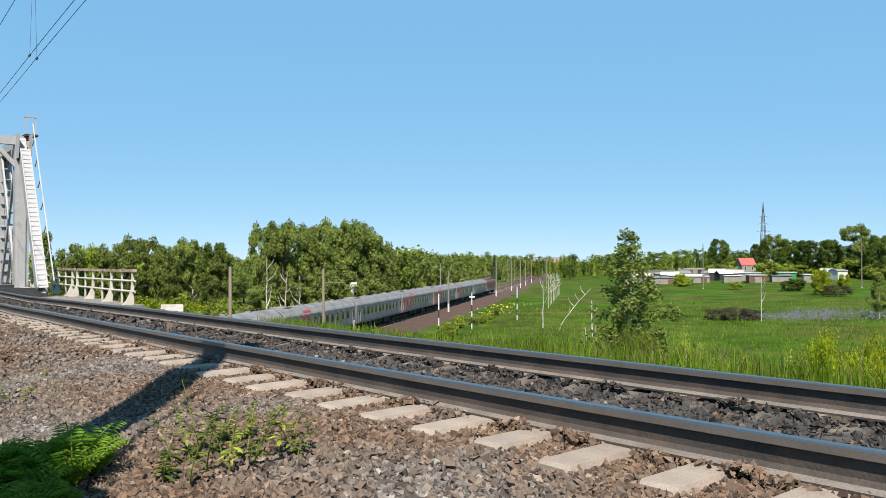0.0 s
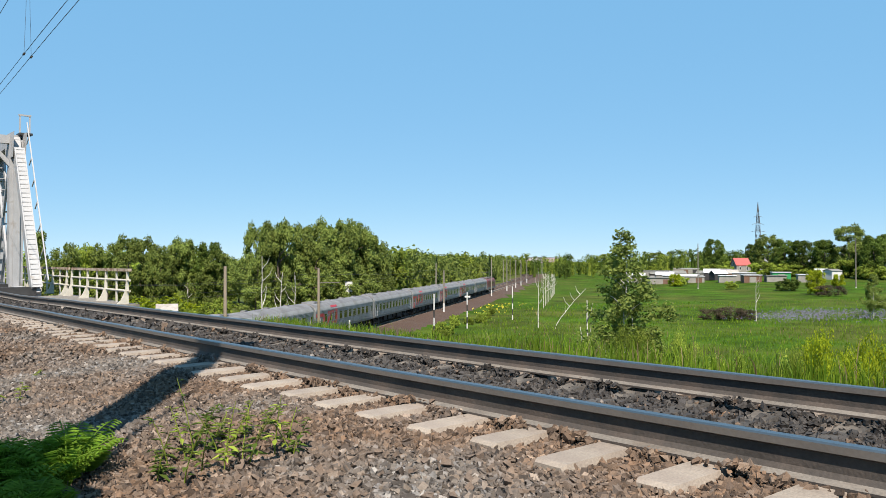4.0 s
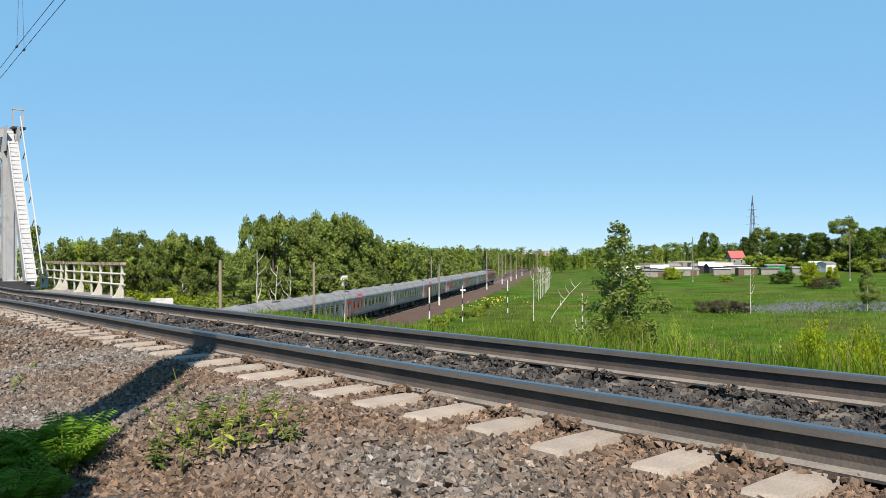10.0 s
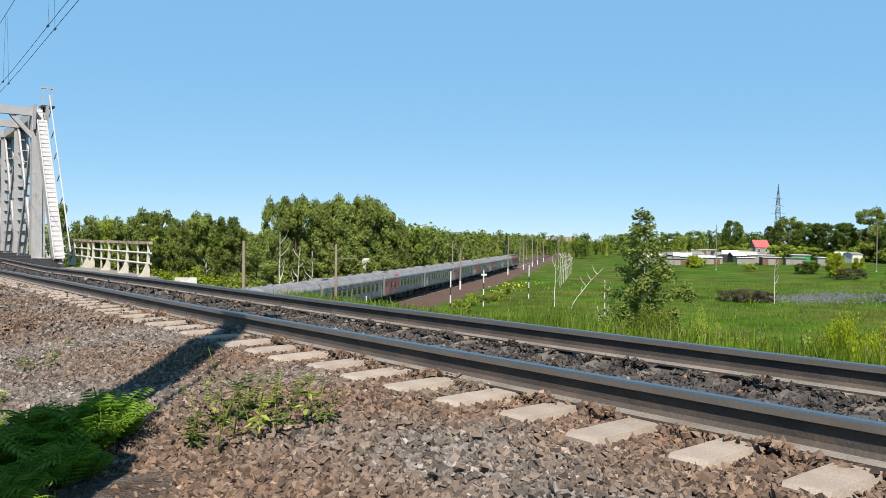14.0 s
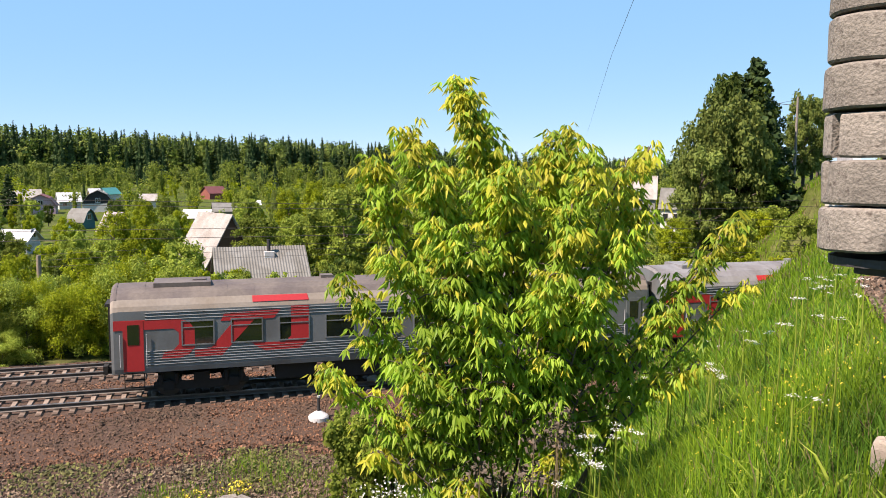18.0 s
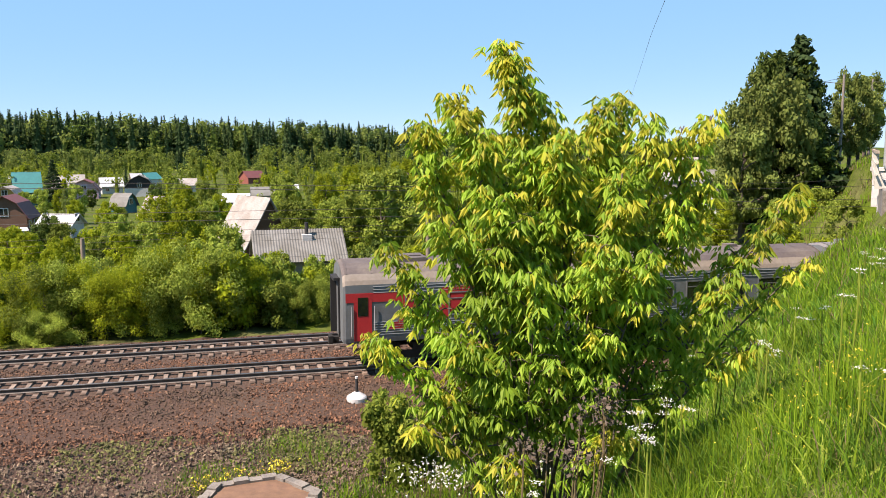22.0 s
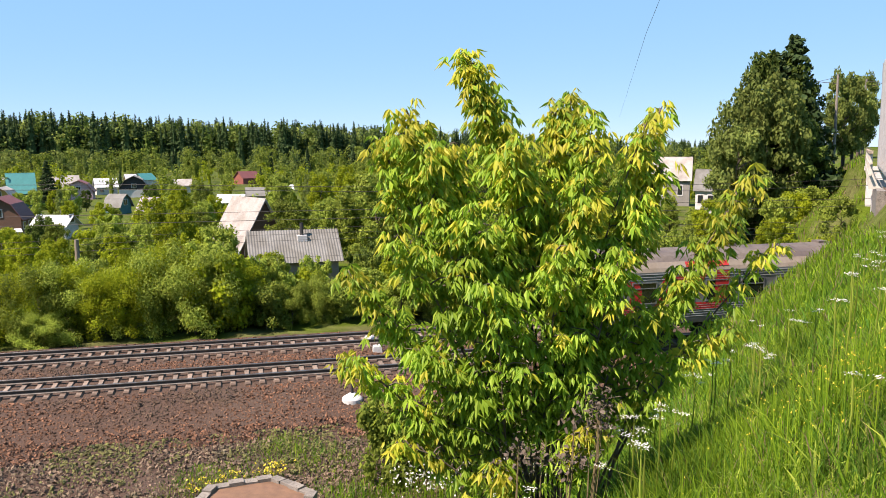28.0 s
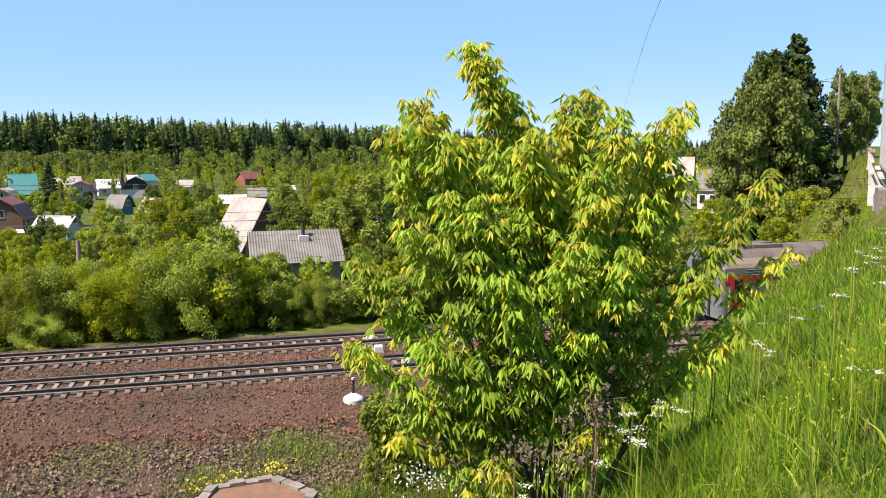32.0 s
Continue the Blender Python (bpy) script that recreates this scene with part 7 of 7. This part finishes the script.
def box_elder():
    """Many shoots from one stool: tall ones that end in yellow tips, low ones that hang outwards."""
    rng = np.random.default_rng(33)
    zb = float(ground_z(ELD.x, ELD.y)) - 0.05
    t = thing("box_elder_tree", Matrix.Translation((ELD.x, ELD.y, zb)), "young box elder with bright yellow-green leaves on the bank", "tree")
    R, F = Vector((math.cos(ELD_B), math.sin(ELD_B), 0)), Vector((-math.sin(ELD_B), math.cos(ELD_B), 0))
    # across, height of the tip over the rails, depth, spread of its side twigs, leaves, how yellow
    shoots = ((-0.34, 1.4, 0.0, 0.13, 250, 0.95), (-0.16, 1.1, 0.1, 0.15, 230, 0.8), (0.0, 0.75, -0.1, 0.18, 260, 0.6), (-0.7, 1.05, 0.1, 0.12, 190, 0.85), (-0.62, 0.9, -0.15, 0.17, 260, 0.55), (-0.93, 0.86, 0.0, 0.14, 220, 0.7), (-0.47, 0.78, 0.15, 0.14, 200, 0.5),
              (0.33, 1.02, 0.1, 0.1, 160, 0.8), (0.5, 1.05, 0.2, 0.1, 160, 0.85), (0.62, 0.92, -0.05, 0.11, 160, 0.75), (0.82, 0.85, 0.0, 0.07, 90, 0.85), (0.42, 0.5, -0.25, 0.18, 200, 0.5), (1.1, 0.92, 0.1, 0.09, 150, 0.9), (1.06, 0.5, 0.0, 0.13, 160, 0.7),
              (1.68, 0.4, 0.1, 0.09, 120, 0.85), (1.5, 0.12, 0.25, 0.11, 110, 0.7), (1.82, -0.08, 0.2, 0.1, 100, 0.8), (1.38, -0.6, -0.1, 0.1, 80, 0.85), (1.15, -0.2, -0.2, 0.15, 130, 0.4), (-1.12, 0.02, -0.1, 0.12, 150, 0.5), (-1.26, -0.62, -0.2, 0.11, 110, 0.85), (-1.05, -0.45, 0.1, 0.15, 130, 0.4), (-0.95, -1.15, -0.35, 0.1, 60, 0.8), (-0.75, -0.95, -0.1, 0.13, 80, 0.5),
              (0.36, -1.15, -0.5, 0.1, 60, 0.8), (-0.3, -1.3, -0.5, 0.1, 45, 0.7), (-0.38, 0.35, -0.4, 0.2, 230, 0.25), (-0.78, 0.25, -0.3, 0.2, 240, 0.25), (-0.2, -0.1, -0.5, 0.2, 190, 0.2), (0.22, 0.1, -0.45, 0.2, 210, 0.25), (0.62, 0.05, -0.35, 0.19, 200, 0.3), (0.3, -0.5, -0.4, 0.2, 120, 0.15), (-0.72, -0.55, -0.4, 0.2, 190, 0.25), (0.85, 0.35, -0.1, 0.16, 170, 0.5), (-0.45, -0.85, -0.3, 0.18, 130, 0.15), (0.75, -0.4, -0.2, 0.16, 110, 0.2), (-0.1, 0.2, 0.45, 0.2, 130, 0.1), (-0.55, 0.1, 0.5, 0.2, 130, 0.1), (0.5, 0.0, 0.5, 0.2, 120, 0.1))
    for i, (a, z, f, spread, n, young) in enumerate(shoots):
        tip = R * a + F * f + Vector((0, 0, z - zb))
        b0 = R * (0.16 * math.sin(i * 2.4) + 0.12 * a) + F * (0.16 * math.cos(i * 2.4))
        low = z < -0.3
        mid = b0.lerp(tip, 0.42)
        mid.z = (z - zb) * (0.85 if low else 0.55)
        if not low:
            mid = mid - R * (a * 0.12) + R * (0.32 if i < 2 else 0.0)      # the tallest leans over at the top
        pts = []
        for k in range(11):
            u = k / 10
            pts.append(b0 * (1 - u) ** 2 + mid * 2 * u * (1 - u) + tip * u * u + R * (0.015 * math.sin(i + 5 * u)))
        ln = (tip - b0).length
        g = Geo()
        g.tube(pts, [(0.004 + 0.0027 * ln) * (1.05 - 0.9 * k / 10) + 0.002 for k in range(11)], 6)
        cloud, yel = [], []
        u0 = max(0.28, 1 - 1.5 / ln) if z > 0.3 else 0.4
        twigs = 20
        for k in range(twigs):
            u = u0 + (1 - u0) * (k + rng.uniform(0.2, 0.8)) / twigs
            q = pts[min(9, int(u * 10))].lerp(pts[min(10, int(u * 10) + 1)], u * 10 % 1)
            w = rng.uniform(0, 6.28)
            l = spread * rng.uniform(0.6, 1.5) * (1.25 - 0.8 * ((u - u0) / (1 - u0)) ** 1.5)
            e = q + Vector((math.cos(w) * l, math.sin(w) * l, l * rng.uniform(0.1, 0.7)))
            g.tube([q, q.lerp(e, 0.5) + Vector((0, 0, 0.02)), e], [0.006, 0.005, 0.002], 4)
            m = max(2, int((1.75 if young > 0.4 else 1.2) * n / twigs))
            for j in range(m):
                cloud.append(q.lerp(e, rng.uniform(0.2, 1.0)))
                yel.append(young * min(1.0, 0.1 + 0.75 * ((u - u0) / (1 - u0)) ** 1.4))
        for j in range(n // 8):
            cloud.append(pts[10].lerp(pts[9], rng.random() * 1.2))
            yel.append(young)
        br = part("branch", g, M_TRUNK, t)
        cl = np.array([tuple(c) for c in cloud]) + rng.normal(0, 0.035, (len(cloud), 3))
        v, q, S = leaf_sprays(rng, cl, np.array(yel), 0.078)
        lf = new("leaves", np_mesh("leaves", v, q, [M_ELDER, M_ELDER2], S))
        lf.parent = br
        lf["kind"] = "stuff"
        ELDER_PARTS.append((br, a, z))
    return t


box_elder()
SWAY_T = [0, 2, 4, 6, 8, 10, 12, 14, 16.5, 18, 19, 20, 21, 22, 23, 24.5, 26, 27.0, 27.5, 27.8, 28.1, 28.4, 28.7, 29.0, 29.3, 29.6, 29.9, 30.2, 30.5, 30.8, 31.1, 31.4, 31.7, 32.0]
SWAY_A = [0, 1, -1, 0.5, -1.5, 0.5, -1, 0, -1, -0.5, -0.8, -0.3, -0.6, 0.5, 0, 0.2, -0.5, -2, -3.0, -2.2, -5.4, -3.7, -2, -1.8, -0.5, -1.8, -3.8, -1.8, -0.7, 0.1, -0.3, -0.4, -1.9, -2.2]


def sway_rows(k):
    """Wind: the whole crown leans to one side and back, the outer branches a little more."""
    ax = Vector((-math.sin(ELD_B), math.cos(ELD_B), 0))
    rows = []
    for t, a in zip(SWAY_T, SWAY_A):
        w = a * (0.75 + 0.12 * (k % 5)) + 0.5 * math.sin(1.9 * t + k * 1.7)
        side = 0.8 * math.sin(1.3 * t + k)
        rows.append((t, Matrix.Rotation(radians(w), 4, ax) @ Matrix.Rotation(radians(side), 4, (ax.y, -ax.x, 0))))
    return rows


# ---------- weeds and flowers near the camera ----------
def weed(x, y, h, seed, name="weed", label="leafy green weed growing in the ballast", n=22, ls=0.075, lean=0.15, sl=0):
    rng = np.random.default_rng(seed)
    zb = float(ground_z(x, y))
    t = thing(name, Matrix.Translation((x, y, zb)), label, "plant", "weeds in the ballast")
    L = rng.uniform(-lean, lean, 2) * h
    g = Geo()
    pts = [(L[0] * (k / 5) ** 1.5, L[1] * (k / 5) ** 1.5, h * k / 5) for k in range(6)]
    g.tube(pts, [0.0032 * (1.1 - k / 6) + 0.001 for k in range(6)], 5)
    part("stem", g, M_LEAF_A, t)
    V = []
    for i in range(n):
        u = rng.uniform(0.12, 1.0)
        p = np.array([L[0] * u ** 1.5, L[1] * u ** 1.5, h * u])
        w = i * 2.4
        d = np.array([math.cos(w), math.sin(w), rng.uniform(-0.1, 0.5)])
        d /= np.linalg.norm(d)
        s = np.cross(d, (0, 0, 1))
        s /= np.linalg.norm(s)
        l = ls * rng.uniform(0.7, 1.5) * (1.25 - 0.6 * u)
        dr = np.array([0, 0, -0.25 * l])
        V += [p, p + d * l * 0.45 + s * l * 0.17, p + d * l + dr, p + d * l * 0.45 - s * l * 0.17]
    lw = part("leaf_whorl", np_mesh("leaf_whorl", np.array(V), np.arange(len(V)).reshape(-1, 4), [(M_LEAF_A, M_LEAF_B, M_LEAF_D)[sl]]), None, t)
    lw["kind"] = "stuff"
    return t


wr = random.Random(8)
for i in range(22):
    weed(wr.uniform(-1.5, -0.75), wr.uniform(4.2, 4.95), wr.uniform(0.16, 0.44), 100 + i, sl=wr.choice((0, 2, 2, 2)), n=wr.choice((14, 18, 24)), ls=0.062, lean=0.55)
for i in range(10):
    s, l = wr.uniform(6, 18), wr.uniform(0.9, 2.2)
    p = up(s, l)
    weed(p.x, p.y, wr.uniform(0.1, 0.25), 150 + i, n=14)


def fern(x, y, seed, h=0.4, n=9):
    """A clump of feathery leaves."""
    rng = np.random.default_rng(seed)
    t = thing("tansy_clump", Matrix.Translation((x, y, float(ground_z(x, y)))), "clump of feathery dark green tansy leaves", "plant", "tansy clumps by the pole")
    for k in range(n):
        w = rng.uniform(0, 6.28)
        V = []
        hh = h * rng.uniform(0.7, 1.2)
        P = []
        for j in range(13):
            u = j / 12
            P.append(np.array([math.cos(w) * u * hh * 0.75, math.sin(w) * u * hh * 0.75, hh * (1.5 * u - 0.75 * u * u)]))
        for j in range(2, 13):
            d = P[j] - P[j - 1]
            s = np.cross(d, (0, 0, 1.0))
            s /= np.linalg.norm(s)
            l = 0.085 * math.sin(math.pi * (j / 13.5)) + 0.015
            for sg in (-1, 1):
                o = s * sg * l + d * 0.6 + np.array([0, 0, -0.02])
                e = d * 0.42
                V += [P[j] - e * 0.5, P[j] + o * 0.6 - e * 0.6, P[j] + o, P[j] + o * 0.5 + e * 0.7]
        fr = part("frond", np_mesh("frond", np.array(V), np.arange(len(V)).reshape(-1, 4), [M_TANSY]), None, t)
        fr["kind"] = "stuff"
        part("stalk", Geo().tube(P, 0.004, 5), M_TANSY, fr)
    return t


M_TANSY = leaf_mat("tansy_leaves", (0.14, 0.3, 0.025), (0.28, 0.46, 0.05), trans=0.45)
for i in range(22):      # the thick clump at the edge of the ballast
    fern(wr.uniform(-2.4, -1.9), wr.uniform(4.1, 4.65), 200 + i, wr.uniform(0.2, 0.33), 7)
for i in range(20):      # and the plants between it and the pole
    fern(wr.uniform(-2.4, -1.75), wr.uniform(3.1, 4.1), 260 + i, wr.uniform(0.18, 0.28), 8)
for i in range(8):
    fern(POLE.x + wr.uniform(0.1, 0.55), POLE.y + wr.uniform(-0.25, 0.2), 290 + i, 0.24, 7)


def umbel(x, y, h, seed):
    rng = np.random.default_rng(seed)
    t = thing("cow_parsley", Matrix.Translation((x, y, float(ground_z(x, y)))), "cow parsley with flat white flower heads", "flower", "cow parsley on the bank")
    part("stem", Geo().tube([(0, 0, 0), (0.02, 0.01, h * 0.5), (0.0, 0.03, h)], [0.006, 0.005, 0.003], 5), M_LEAF_A, t)
    for k in range(rng.integers(2, 5)):
        o = rng.normal(0, 0.07, 2) if k else (0, 0)
        c = np.array([o[0], 0.03 + o[1], h + rng.uniform(-0.08, 0.04)])
        n = 34
        p = c + np.concatenate([rng.normal(0, 0.018, (n, 2)), rng.normal(0, 0.004, (n, 1))], 1)
        w = rng.uniform(0, 6.28, n)
        a = np.stack([np.cos(w), np.sin(w), rng.normal(0, 0.2, n)], 1) * 0.0045
        b = np.stack([-np.sin(w), np.cos(w), rng.normal(0, 0.2, n)], 1) * 0.0045
        head = part("flower_head", np_mesh("flower_head", np.stack([p - a, p - b, p + a, p + b], 1).reshape(-1, 3), np.arange(4 * n).reshape(-1, 4), [M_PETAL_W]), None, t)
        head["kind"] = "stuff"
        part("ray", Geo().tube([(0, 0.02, h - 0.14), tuple(c)], 0.002, 4), M_LEAF_A, t)


for i in range(40):
    umbel(ELD.x - 0.55 + wr.uniform(-0.5, 0.5), ELD.y - 1.3 + wr.uniform(-0.7, 0.5), wr.uniform(0.4, 0.75), 360 + i)
for i in range(46):
    b, d = radians(wr.uniform(30, 60)), wr.uniform(3.6, 9.0)
    x, y = -0.62 - d * math.sin(b), -0.36 + d * math.cos(b)
    lat = CT * x + ST * y
    if UC + float(bend(CT * y - ST * x)) - lat > 4.3:
        umbel(x, y, wr.uniform(0.4, 0.75), 300 + i)


def dry_stem(x, y, h, seed):
    rng = np.random.default_rng(seed)
    t = thing("dry_stalk", Matrix.Translation((x, y, float(ground_z(x, y)))), "dead brown stalk from last year", "plant", "dead stalks on the bank")
    part("stem", Geo().tube([(0, 0, 0), (0.05, 0.02, h * 0.6), (0.02, 0.05, h)], [0.007, 0.005, 0.003], 5), M_DRYGRASS, t)
    n = 60
    p = np.array([0.02, 0.05, h]) + rng.normal(0, 0.05, (n, 3))
    a, b = rng.normal(0, 0.008, (n, 3)), rng.normal(0, 0.008, (n, 3))
    part("seed_head", np_mesh("seed_head", np.stack([p - a, p - b, p + a, p + b], 1).reshape(-1, 3), np.arange(4 * n).reshape(-1, 4), [M_TRUNK]), None, t)["kind"] = "stuff"


for i in range(12):
    a, f = wr.uniform(-0.4, 0.3), wr.uniform(-0.8, -0.4)
    x, y = ELD.x + math.cos(ELD_B) * a - math.sin(ELD_B) * f, ELD.y + math.sin(ELD_B) * a + math.cos(ELD_B) * f
    dry_stem(x, y, wr.uniform(0.5, 1.05), 400 + i)


motions()
